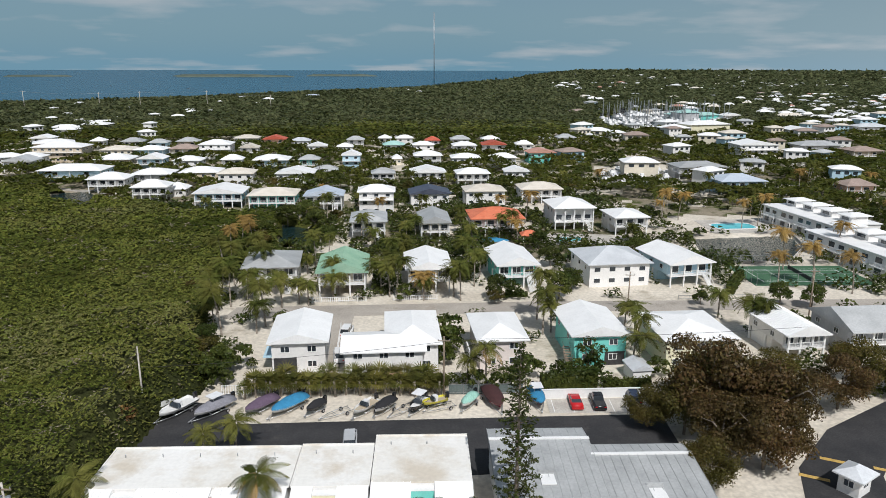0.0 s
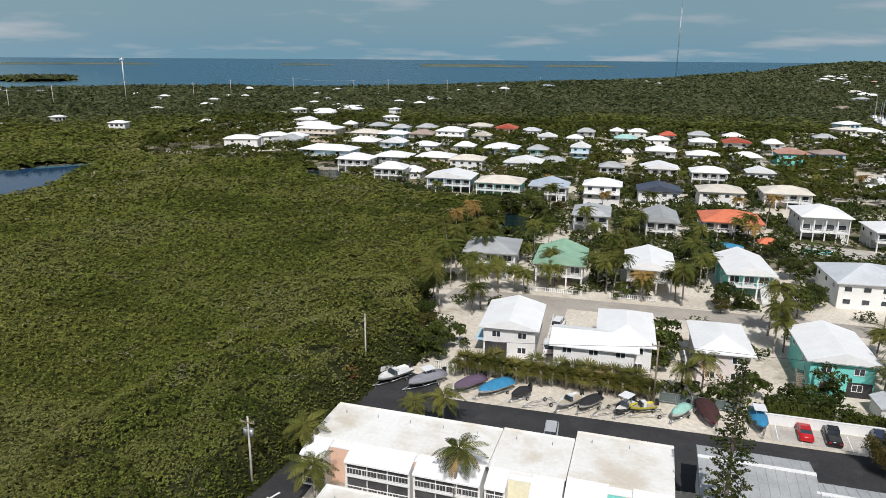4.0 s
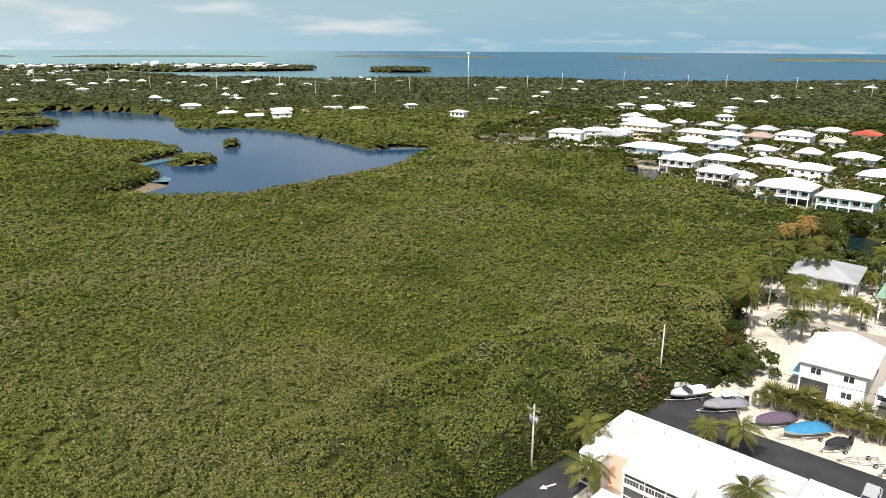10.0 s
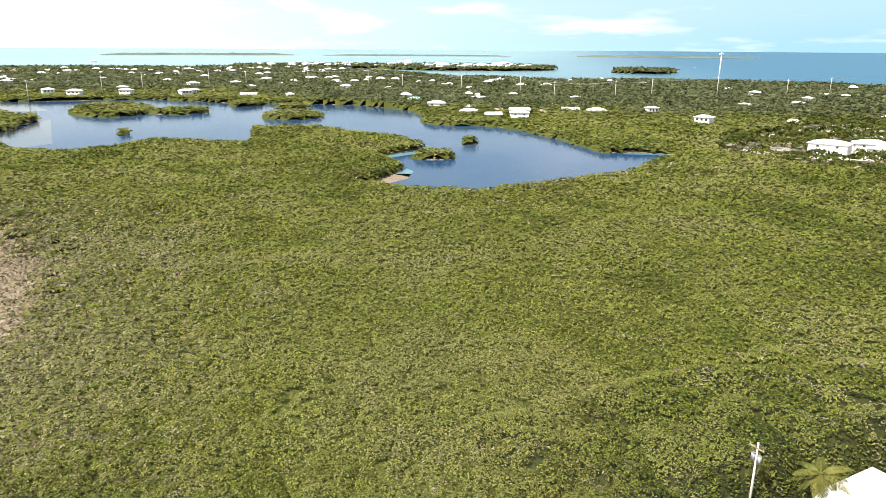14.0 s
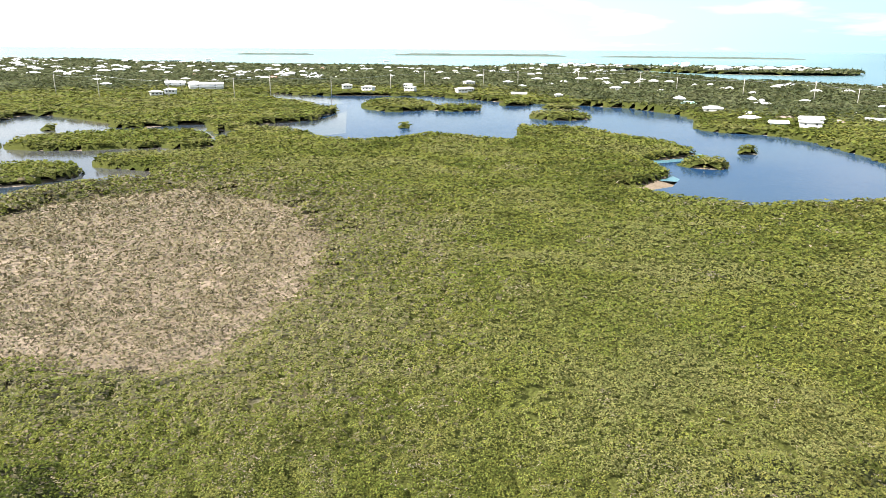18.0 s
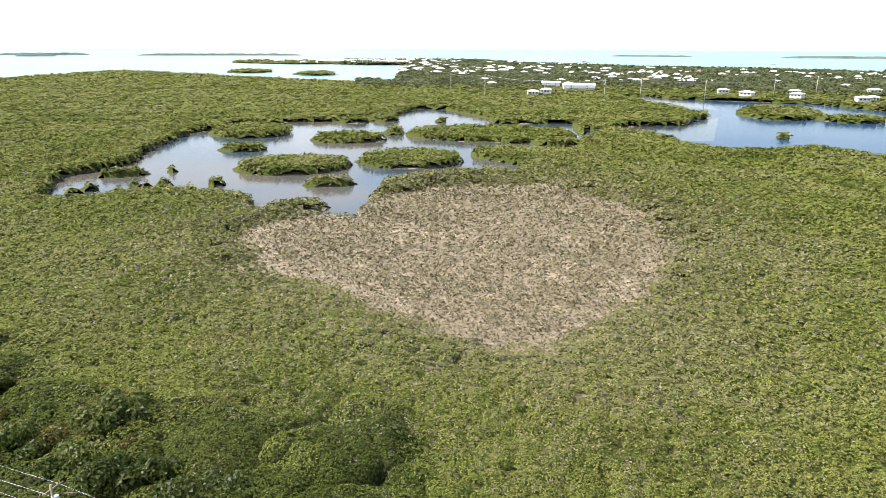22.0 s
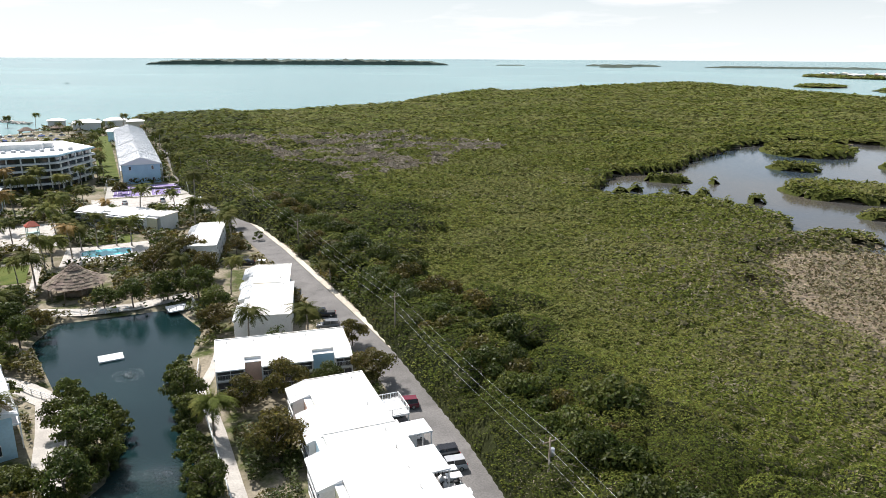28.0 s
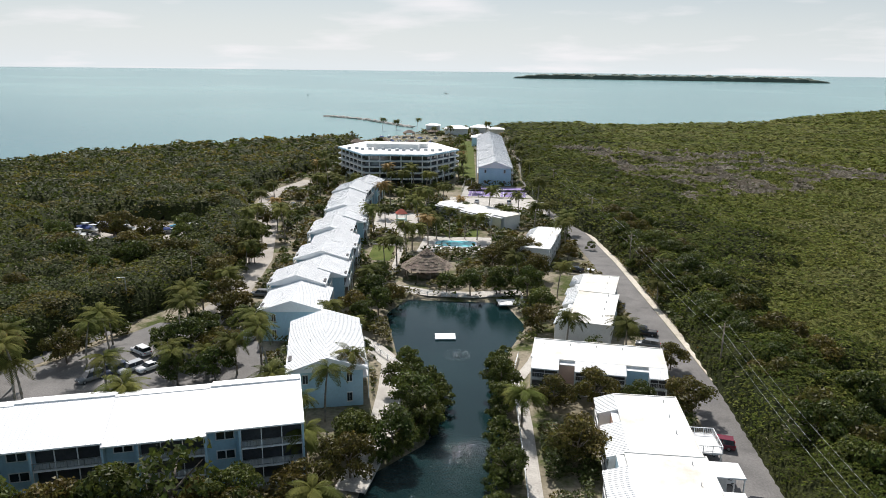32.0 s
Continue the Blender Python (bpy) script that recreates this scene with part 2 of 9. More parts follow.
M_SCRUB = surf("scrub_leaves", (0.125, 0.112, 0.048), (0.175, 0.150, 0.072), 0.05, 0.6, 0.5, 0.3, island=0.35, translucent=0.15)
M_DRY = surf("dry_branches", (0.15, 0.13, 0.085), (0.23, 0.20, 0.14), 0.1, 0.8, 1.0, 0.3, island=0.3)
M_DRYPALE = surf("pale_dry_wood", (0.16, 0.14, 0.105), (0.25, 0.22, 0.17), 0.1, 0.8, 1.0, 0.3, island=0.3, translucent=0.3)
M_HAMMOCK = surf("hammock_leaves", (0.060, 0.080, 0.014), (0.100, 0.110, 0.020), 0.04, 0.6, 4.5, 0.55, island=0.4, spec=0.15, translucent=0.42, stain=(0.11, 0.085, 0.02), stain_scale=0.05, stain_low=0.6)
M_TREE = surf("tree_leaves", (0.055, 0.080, 0.016), (0.096, 0.116, 0.024), 0.15, 0.5, 4.5, 0.55, island=0.4, vary=0.25, spec=0.2, translucent=0.35)
M_OLIVE = surf("olive_leaves", (0.085, 0.085, 0.018), (0.130, 0.105, 0.026), 0.15, 0.5, 4.5, 0.55, island=0.4, vary=0.2, spec=0.2, translucent=0.35)
M_BRONZE = surf("bronze_green_leaves", (0.080, 0.062, 0.020), (0.125, 0.082, 0.030), 0.15, 0.5, 4.5, 0.55, island=0.4, vary=0.2, spec=0.2, translucent=0.3)
M_RUST = surf("rusty_leaves", (0.16, 0.085, 0.025), (0.22, 0.12, 0.035), 0.2, 0.6, 0.8, 0.3, island=0.35, translucent=0.15)
M_PALM = surf("palm_frond", (0.075, 0.092, 0.020), (0.145, 0.142, 0.036), 0.2, 0.7, 1.0, 0.3, vary=0.35, spec=0.06, translucent=0.22)
M_THATCHPALM = surf("thatch_palm_leaf", (0.120, 0.125, 0.028), (0.175, 0.155, 0.036), 0.4, 0.6, 1.5, 0.3, vary=0.3, spec=0.15, translucent=0.3)
M_PALMDRY = surf("dry_palm_frond", (0.26, 0.17, 0.05), (0.34, 0.22, 0.07), 0.3, 0.65, 1.0, 0.3, vary=0.25, spec=0.15, translucent=0.2)
M_BARK = surf("bark", (0.16, 0.13, 0.10), (0.24, 0.20, 0.16), 1.0, 0.9, 8.0, 0.4, bump=0.5, vary=0.15)
M_PALMBARK = surf("palm_bark", (0.24, 0.21, 0.17), (0.33, 0.29, 0.24), 1.5, 0.9, 9.0, 0.35, bump=0.4, vary=0.15)
M_SOIL = surf("shaded_soil", (0.05, 0.045, 0.03), (0.09, 0.075, 0.05), 0.2, 0.95, 2.0, 0.4, spec=0.1)
M_MUD = surf("pale_mud", (0.20, 0.155, 0.105), (0.29, 0.23, 0.16), 0.06, 0.85, 0.9, 0.3, stain=(0.17, 0.13, 0.08), stain_scale=0.22, stain_low=0.5, stain_high=0.66)
M_GARDEN = surf("garden_ground", (0.20, 0.175, 0.12), (0.33, 0.285, 0.215), 0.09, 0.95, 1.6, 0.3, stain=(0.07, 0.085, 0.025), stain_scale=0.12, stain_low=0.48, stain_high=0.6, spec=0.1)
M_SAND = surf("coral_gravel", (0.55, 0.495, 0.41), (0.66, 0.605, 0.515), 0.08, 0.9, 1.4, 0.2, stain=(0.30, 0.26, 0.19), stain_scale=0.12, stain_low=0.56, stain_high=0.75, spec=0.2)
M_ASPHALT = surf("fresh_asphalt", (0.030, 0.030, 0.032), (0.044, 0.043, 0.044), 0.25, 0.85, 5.0, 0.3, stain=(0.065, 0.06, 0.058), stain_scale=0.3, stain_low=0.58)
M_OLDROAD = surf("old_asphalt", (0.15, 0.143, 0.135), (0.20, 0.19, 0.18), 0.2, 0.9, 4.0, 0.25, stain=(0.10, 0.095, 0.09), stain_scale=0.25)
M_PALEROAD = surf("pale_road", (0.34, 0.31, 0.27), (0.42, 0.38, 0.33), 0.15, 0.9, 3.0, 0.2, stain=(0.25, 0.22, 0.18), stain_scale=0.2)
M_CONC = surf("concrete", (0.42, 0.39, 0.35), (0.52, 0.49, 0.44), 0.5, 0.85, 4.0, 0.2, stain=(0.3, 0.27, 0.23), stain_scale=0.4)
M_GRASS = surf("lawn", (0.075, 0.105, 0.02), (0.12, 0.14, 0.035), 0.3, 0.9, 3.0, 0.35, spec=0.1)
# paler southern tones: shallow green, lightened in the colour for hazy sun glare
M_SEA = water("sea_water", (0.145, 0.265, 0.262), (0.19, 0.33, 0.318), 0.0016, 0.22, 0.35, 0.25, deep=(0.006, 0.070, 0.125))
M_LAGOONE = water("blue_lagoon_water", (0.010, 0.042, 0.098), (0.034, 0.064, 0.105), 0.012, 0.10, 0.14, 0.6, spec=0.12)
M_LAGOON = water("lagoon_water", (0.030, 0.050, 0.070), (0.085, 0.075, 0.060), 0.012, 0.10, 0.12, 0.6)
M_PONDW = water("pond_water", (0.006, 0.021, 0.023), (0.010, 0.029, 0.030), 0.05, 0.05, 0.16, 2.6, ruffle=(-94, -72, 0.1, 2.4))
M_POOL = water("pool_water", (0.10, 0.50, 0.55), (0.14, 0.58, 0.62), 0.3, 0.05, 0.1, 1.5)
ROOFS = {
    "white": surf("white_roof", (0.78, 0.78, 0.77), (0.84, 0.84, 0.83), 0.3, 0.45, 3.0, 0.06, vary=0.03, stain=(0.66, 0.65, 0.62), stain_scale=0.5, stain_low=0.6, stain_high=0.85),
    "grey": surf("grey_roof", (0.37, 0.38, 0.38), (0.45, 0.46, 0.46), 0.3, 0.45, 3.0, 0.12, vary=0.15),
    "pale": surf("pale_grey_roof", (0.52, 0.54, 0.56), (0.60, 0.62, 0.64), 0.3, 0.4, 3.0, 0.1, vary=0.08),
    "cream": surf("cream_roof", (0.60, 0.55, 0.47), (0.68, 0.63, 0.55), 0.3, 0.6, 3.0, 0.12, vary=0.06),
    "brown": surf("brown_roof", (0.29, 0.225, 0.19), (0.36, 0.28, 0.24), 0.3, 0.7, 3.0, 0.2, vary=0.1),
    "red": surf("red_tile_roof", (0.42, 0.085, 0.05), (0.50, 0.12, 0.07), 0.5, 0.6, 3.0, 0.2, vary=0.08),
    "orange": surf("orange_tile_roof", (0.60, 0.16, 0.08), (0.68, 0.21, 0.11), 0.5, 0.6, 3.0, 0.18),
    "pink": surf("pink_tile_roof", (0.48, 0.25, 0.19), (0.56, 0.31, 0.24), 0.5, 0.6, 3.0, 0.18),
    "green": surf("green_metal_roof", (0.24, 0.40, 0.29), (0.31, 0.47, 0.35), 0.3, 0.42, 3.0, 0.1),
    "teal": surf("teal_roof", (0.33, 0.55, 0.50), (0.40, 0.62, 0.57), 0.3, 0.42, 3.0, 0.1),
    "navy": surf("navy_roof", (0.055, 0.065, 0.095), (0.085, 0.095, 0.13), 0.3, 0.5, 3.0, 0.2),
    "blue": surf("blue_grey_roof", (0.46, 0.52, 0.60), (0.53, 0.59, 0.67), 0.3, 0.4, 3.0, 0.1),
}
WALLS = {
    "white": surf("white_wall", (0.72, 0.71, 0.69), (0.78, 0.77, 0.75), 0.3, 0.7, 3.0, 0.08, vary=0.05),
    "cream": surf("cream_wall", (0.66, 0.60, 0.48), (0.72, 0.66, 0.54), 0.3, 0.7, 3.0, 0.08, vary=0.06),
    "pink": surf("blush_wall", (0.70, 0.62, 0.58), (0.76, 0.68, 0.64), 0.3, 0.7, 3.0, 0.08),
    "teal": surf("turquoise_wall", (0.16, 0.58, 0.52), (0.21, 0.65, 0.58), 0.3, 0.6, 3.0, 0.08),
    "blue": surf("pale_blue_wall", (0.40, 0.58, 0.68), (0.47, 0.65, 0.74), 0.3, 0.65, 3.0, 0.08, vary=0.05),
    "yellow": surf("pale_yellow_wall", (0.70, 0.66, 0.47), (0.76, 0.72, 0.53), 0.3, 0.7, 3.0, 0.08),
    "beige": surf("beige_wall", (0.56, 0.47, 0.35), (0.63, 0.54, 0.41), 0.3, 0.7, 3.0, 0.1, vary=0.08),
    "coral": surf("coral_wall", (0.66, 0.42, 0.31), (0.72, 0.48, 0.36), 0.3, 0.7, 3.0, 0.08),
    "grey": surf("grey_wall", (0.38, 0.39, 0.40), (0.46, 0.47, 0.48), 0.3, 0.7, 3.0, 0.1, vary=0.1),
}
M_TRIM = surf("white_trim", (0.76, 0.76, 0.75), (0.81, 0.81, 0.80), 0.5, 0.5, 5.0, 0.06)
# near black; on opening and slot panels it stands for the shade inside
M_DARK = surf("dark_recess", (0.035, 0.035, 0.037), (0.055, 0.053, 0.052), 0.6, 0.7, 3.0, 0.3)
M_GLASS = surf("window_glass", (0.025, 0.032, 0.040), (0.05, 0.06, 0.07), 0.3, 0.08, 1.0, 0.2, spec=0.9, vary=0.3)
M_METAL = surf("galvanised_steel", (0.42, 0.43, 0.44), (0.52, 0.53, 0.54), 1.0, 0.42, 6.0, 0.15, metal=0.8)
M_BLACK = surf("black_rubber", (0.018, 0.018, 0.018), (0.028, 0.028, 0.028), 1.0, 0.8, 6.0, 0.2)
M_WOOD = surf("weathered_wood", (0.22, 0.17, 0.12), (0.32, 0.26, 0.20), 1.0, 0.85, 7.0, 0.3, vary=0.1)
M_THATCH = surf("palm_thatch", (0.17, 0.135, 0.10), (0.26, 0.21, 0.16), 0.8, 0.95, 5.0, 0.45, island=0.3)

# ---- shape of the land ----
def lattice(i, j, seed):
    h = (i.astype(np.int64) * 374761393 + j.astype(np.int64) * 668265263 + seed * 974634777) & 0xFFFFFFFF
    h = ((h ^ (h >> 13)) * 1274126177) & 0xFFFFFFFF
    return ((h ^ (h >> 16)) & 0xFFFFFF) / float(0xFFFFFF)


def vnoise(x, y, seed=0):
    i, j = np.floor(x), np.floor(y)
    u, v = x - i, y - j
    u, v = u * u * (3 - 2 * u), v * v * (3 - 2 * v)
    a, b, c, d = lattice(i, j, seed), lattice(i + 1, j, seed), lattice(i, j + 1, seed), lattice(i + 1, j + 1, seed)
    return (a * (1 - u) + b * u) * (1 - v) + (c * (1 - u) + d * u) * v


def fbm(x, y, seed=0):
    return vnoise(x, y, seed) * 0.55 + vnoise(x * 2.1, y * 2.1, seed + 1) * 0.3 + vnoise(x * 4.3, y * 4.3, seed + 2) * 0.15


def domes(x, y, cell, seed=0):
    """Rounded crowns about cell metres apart: height from 0 to 1, a random number for each crown, and the slope along x and y."""
    u, v = x / cell, y / cell
    i, j = np.floor(u), np.floor(v)
    best, mark, ox, oy, wide = np.full(u.shape, 9.0), np.zeros(u.shape), np.zeros(u.shape), np.zeros(u.shape), np.ones(u.shape)
    for di in (-1, 0, 1):
        for dj in (-1, 0, 1):
            a, b = i + di, j + dj
            w, m = 0.65 + 0.5 * lattice(a, b, seed + 3), lattice(a, b, seed)
            p, q = (u - a - m) / w, (v - b - (m * 7.31) % 1) / w
            d = p * p + q * q
            near = d < best
            best, mark, ox, oy, wide = np.where(near, d, best), np.where(near, (m * 3.77) % 1, mark), np.where(near, p, ox), np.where(near, q, oy), np.where(near, w, wide)
    top = np.sqrt(np.clip(1 - best, 0, 1))
    steep = np.where(best < 1, -1.0, 0.0) / (wide * cell * np.maximum(top, 0.3))
    return top, mark, ox * steep, oy * steep


def inside(x, y, corners):
    """Metres to the outline of a polygon, above 0 within it; roughly so where it is far off."""
    px, py = np.array(corners, float).T
    gap = np.maximum(np.maximum(px.min() - x, x - px.max()), np.maximum(py.min() - y, y - py.max()))
    if x.size > 1000:
        result, close = -np.maximum(gap, 0.0), gap < 60
        result[close] = outline(x[close], y[close], px, py)
        return result
    return outline(x, y, px, py)


def outline(x, y, px, py):
    qx, qy = np.roll(px, -1), np.roll(py, -1)
    dist, odd = np.full(x.shape, 1e9), np.zeros(x.shape, bool)
    for ax, ay, bx, by in zip(px, py, qx, qy):
        ex, ey = bx - ax, by - ay
        s = np.clip(((x - ax) * ex + (y - ay) * ey) / (ex * ex + ey * ey), 0, 1)
        dist = np.minimum(dist, np.hypot(x - ax - s * ex, y - ay - s * ey))
        if ay != by:
            odd ^= ((ay > y) != (by > y)) & (x < (bx - ax) * (y - ay) / (by - ay) + ax)
    return np.where(odd, dist, -dist)


# the coast: heading to the left from +y in degrees, and metres
SHORE = [(1.4, 1740), (6.4, 1521), (10.4, 1422), (16.1, 1269), (21.4, 1162), (29.0, 1105), (32.4, 1121), (35.9, 1162), (49.0, 1167), (54.3, 1105), (58.8, 1151), (60.6, 1204), (63.4, 1164), (65.6, 1278),
    (67.8, 1387), (76.4, 1646), (82.4, 1755), (84.3, 1696), (91.4, 1806), (100.4, 1853), (108.9, 2130), (116.8, 2937), (119.0, 998), (120.8, 1061), (126.2, 1111), (132.5, 1294), (139.3, 1598), (147.2, 1279),
    (153.0, 1073), (154.3, 1151), (162.1, 793), (171.1, 699), (178.8, 655), (180.4, 650), (185.7, 624), (195.4, 495), (199.4, 482), (207.9, 458), (214.1, 439), (219.1, 412), (225, 400), (290, 700),
    (318, 5400), (348, 5400), (350.6, 4400), (355.1, 2681), (359.6, 2100)]
LAGOON_EAST = [(-799, -167), (-783, -82), (-774, 43), (-709, 96), (-675, 145), (-629, 214), (-558, 239), (-527, 233), (-462, 208), (-416, 248), (-338, 245), (-293, 235), (-269, 270), (-233, 200),
    (-222, 148), (-219, 119), (-239, 100), (-259, 82), (-276, 111), (-291, 120), (-327, 120), (-340, 150), (-354, 158), (-385, 156), (-454, 124), (-463, 86), (-390, 68), (-420, 24),
    (-392, -16), (-405, -46), (-506, -57), (-605, -44), (-692, -100)]
LAGOON_WEST = [(-153, -233), (-190, -266), (-226, -271), (-267, -299), (-329, -330), (-390, -339), (-424, -302), (-480, -271), (-551, -282), (-559, -270), (-516, -234), (-472, -175), (-497, -126), (-395, -97),
    (-360, -120), (-334, -139), (-321, -136), (-305, -101), (-273, -113), (-253, -130), (-233, -137), (-212, -132), (-186, -119), (-185, -130), (-176, -153), (-189, -163), (-192, -183), (-187, -199),
    (-176, -212), (-157, -221)]
# islets: centre, half width across the view, half depth, in metres
ISLANDS = [(-313, 146, 11, 9), (-353, 187, 5, 7), (-545, 132, 24, 27), (-615, 57, 23, 21), (-650, 6, 33, 58), (-667, 118, 15, 20), (-476, 8, 5, 6), (-632, 154, 15, 21),
    (-681, 123, 15, 16), (-351, -300, 25, 31), (-289, -254, 12, 9), (-256, -196, 26, 21), (-294, -156, 25, 21), (-349, -225, 22, 16), (-228, -158, 10, 5), (-186, -144, 11, 7),
    (-206, -248, 10, 4), (-408, -159, 53, 34), (-389, -137, 11, 13), (-386, -110, 13, 11), (-391, -218, 6, 13), (-224, -240, 2, 1), (-209, -200, 3, 4), (-198, -203, 2, 1)]
ISLANDS += [(-222, -237, 2, 3), (-207, -198, 3, 3), (-196, -201, 2, 2), (-197, -216, 3, 3), (-192, -227, 2, 2), (-178, -234, 3, 3), (-170, -234, 3, 3), (-181, -223, 2, 2), (-192, -221, 2, 2), (-191, -227, 2, 1), (-465, -219, 4, 7), (-436, -276, 11, 11), (-461, -265, 11, 19), (-438, -299, 9, 10), (-429, -336, 16, 15), (-458, 237, 30, 25), (-1167, -983, 45, 77),
    (-1137, -798, 39, 77), (-1259, 1112, 72, 144), (-1611, 839, 229, 210),
    (-1791, 530, 245, 142), (-1975, -1339, 300, 300), (-1999, -1143, 188, 300), (-1542, 828, 200, 140)]
MUDFLAT = [(-158, -133), (-195, -122), (-237, -115), (-261, -77), (-228, -36), (-188, -23), (-147, -25), (-117, -35), (-111, -51), (-127, -86), (-128, -110)]
DRYSCRUB = [(-11, -452), (-158, -493), (-190, -374), (-136, -291), (-61, -272), (-28, -330)]
POND = [(30, -144), (27, -154), (4, -155), (-1, -140), (3, -124), (4, -109), (3, -96), (3, -60), (20, -60), (21, -81), (14, -91), (13, -106), (19, -114), (23, -119)]
# narrow creeks between the two lagoons
CREEKS = [[(-442, -229), (-534, -272), (-558, -259), (-494, -186), (-452, -199)], [(-351, -156), (-355, -141), (-348, -113), (-366, -90), (-402, -101), (-382, -124), (-382, -148)], [(-288, -126), (-309, -129), (-316, -119), (-293, -96), (-279, -99), (-282, -115)], [(-403, -100), (-461, -112), (-454, -81), (-431, -48), (-446, -32), (-590, -40), (-520, -56), (-495, -93)], [(-836, -142), (-744, -60), (-672, -46), (-700, -108)]]
MARINA = [(145, 695), (139, 600), (196, 575), (285, 690), (290, 800), (205, 830)]
DOCKSIDE = [(76, 352), (70, 318), (104, 316), (121, 356), (97, 368)]
CANAL = [(-50, 199), (-40, 203), (-45, 224), (-56, 230)]
BASIN = [(77, 211), (110, 216), (106, 201), (94, 184), (72, 184)]
NORTH_CANAL = [(-166, 284), (-152, 291), (-142, 278), (-133, 251), (-149, 258)]
TOWN = [(-47, 55), (-45, 80), (-44, 96), (-41, 103), (-42, 112), (-48, 123), (-52, 138), (-57, 160), (-58, 172), (-54, 188), (-50, 199), (-40, 203), (-45, 224), (-58, 236), (-93, 241), (-123, 262),
        (-133, 262), (-166, 290), (-185, 291), (-257, 282), (-300, 330), (-350, 484), (-272, 542), (-159, 531), (-41, 558), (118, 565), (192, 583), (448, 719), (700, 600), (400, 200),
        (150, 60), (60, 20), (-36, 20)]
RESORT = [(-33, -50), (-35, -80), (-35, -108), (-34, -167), (-25, -224), (-19, -240), (-4, -300), (2, -489), (11, -583), (25, -640), (63, -645), (124, -578), (116, -463), (105, -360),
          (112, -330), (115, -290), (107, -255), (97, -232), (88, -205), (78, -180), (76, -150), (95, -100), (95, -55), (40, -30), (-20, -30)]

CLEARING = [(143, -192), (141, -224), (107, -224), (100, -184), (118, -177)]


def islet(x, y, cx, cy, half, deep):
    r = math.hypot(cx, cy)
    ox, oy = cx / r, cy / r
    out, across = (x - cx) * ox + (y - cy) * oy, -(x - cx) * oy + (y - cy) * ox
    return (1 - np.sqrt((across / half) ** 2 + (out / deep) ** 2)) * min(half, deep)


def land(x, y):
    """Metres inland, below 0 in the water."""
    r, yaw = np.hypot(x, y), np.degrees(np.arctan2(-x, y)) % 360
    a, b = zip(*SHORE)
    d = (np.interp(yaw, a, b, period=360) - r) * 0.8
    wob = (fbm(x / 14, y / 14, 11) - 0.5) * 9
    for pool in (LAGOON_EAST, LAGOON_WEST, *CREEKS):
        d = np.minimum(d, -inside(x, y, pool) + wob * (1.0 if len(pool) > 12 else 0.4))
    for pool in (POND, CANAL, BASIN, NORTH_CANAL, MARINA, DOCKSIDE):
        d = np.minimum(d, -inside(x, y, pool))
    for cx, cy, half, deep in ISLANDS:
        reach = 1.6 * max(half, deep) + 10
        close = (np.abs(x - cx) < reach) & (np.abs(y - cy) < reach)
        if close.any():
            d[close] = np.maximum(d[close], islet(x[close], y[close], cx, cy, half, deep) + wob[close] * min(0.35, half / 60))
    return d


def grid_mesh(name, X, Y, Z, keep, materials, slots=None):
    """A sheet over a grid of places; keep: which of its squares."""
    n, m = X.shape
    ids = np.arange(n * m).reshape(n, m)
    quads = np.stack([ids[:-1, :-1], ids[1:, :-1], ids[1:, 1:], ids[:-1, 1:]], -1)[keep]
    used, quads = np.unique(quads, return_inverse=True)
    quads = quads.reshape(-1, 4)
    return fast_mesh(name, np.stack([X.ravel(), Y.ravel(), Z.ravel()], 1)[used], quads, materials, None if slots is None else slots[keep])


def fast_mesh(name, verts, faces, materials, slots=None, smooth=True):
    me = bpy.data.meshes.new(name)
    k = faces.shape[1]
    me.vertices.add(len(verts))
    me.vertices.foreach_set("co", np.asarray(verts, np.float32).ravel())
    me.loops.add(faces.size)
    me.loops.foreach_set("vertex_index", faces.astype(np.int32).ravel())
    me.polygons.add(len(faces))
    me.polygons.foreach_set("loop_start", np.arange(0, faces.size, k, dtype=np.int32))
    for m in materials:
        me.materials.append(m)
    if slots is not None:
        me.polygons.foreach_set("material_index", slots.astype(np.int32))
    me.polygons.foreach_set("use_smooth", np.full(len(faces), smooth))
    me.update()
    me.validate()
    return new(name, me)


def rise(r):
    """The land and sea lift a little far off, up to the line of the horizon."""
    return np.clip((r - 2440) / 2460, 0, 1) * 29


# the ground: one sheet out to the horizon, under the water too
g_r = np.concatenate([np.exp(np.arange(math.log(15), math.log(2400), 0.02)), np.geomspace(2440, 4990, 14)])
g_a = np.linspace(0, 2 * math.pi, 451)
GR, GA = np.meshgrid(g_r, g_a, indexing="ij")
GX, GY = -GR * np.sin(GA), GR * np.cos(GA)
GD = land(GX, GY)
GZ = np.clip(GD * 0.35, -1.6, 0.65) + rise(GR)
mx, my = (GX[:-1, :-1] + GX[1:, 1:]) / 2, (GY[:-1, :-1] + GY[1:, 1:]) / 2
in_town = np.maximum(inside(mx, my, TOWN), inside(mx, my, RESORT)) + (fbm(mx / 9, my / 9, 3) - 0.5) * 5 > 0
in_garden = (np.maximum(inside(mx, my, RESORT), inside(mx, my, CLEARING)) > 0) | ((my > 185) | (mx > 62)) & (my > 160) & ((mx < 62) | (mx > 125) | (my > 245)) & (fbm(mx / 14, my / 14, 6) > 0.40)
in_mud = (inside(mx, my, MUDFLAT) + (fbm(mx / 12, my / 12, 5) - 0.5) * 26 > -6) | (GD[:-1, :-1] < 0.5)
g_slot = np.where(in_garden, 3, np.where(in_town, 1, np.where(in_mud, 2, 0)))
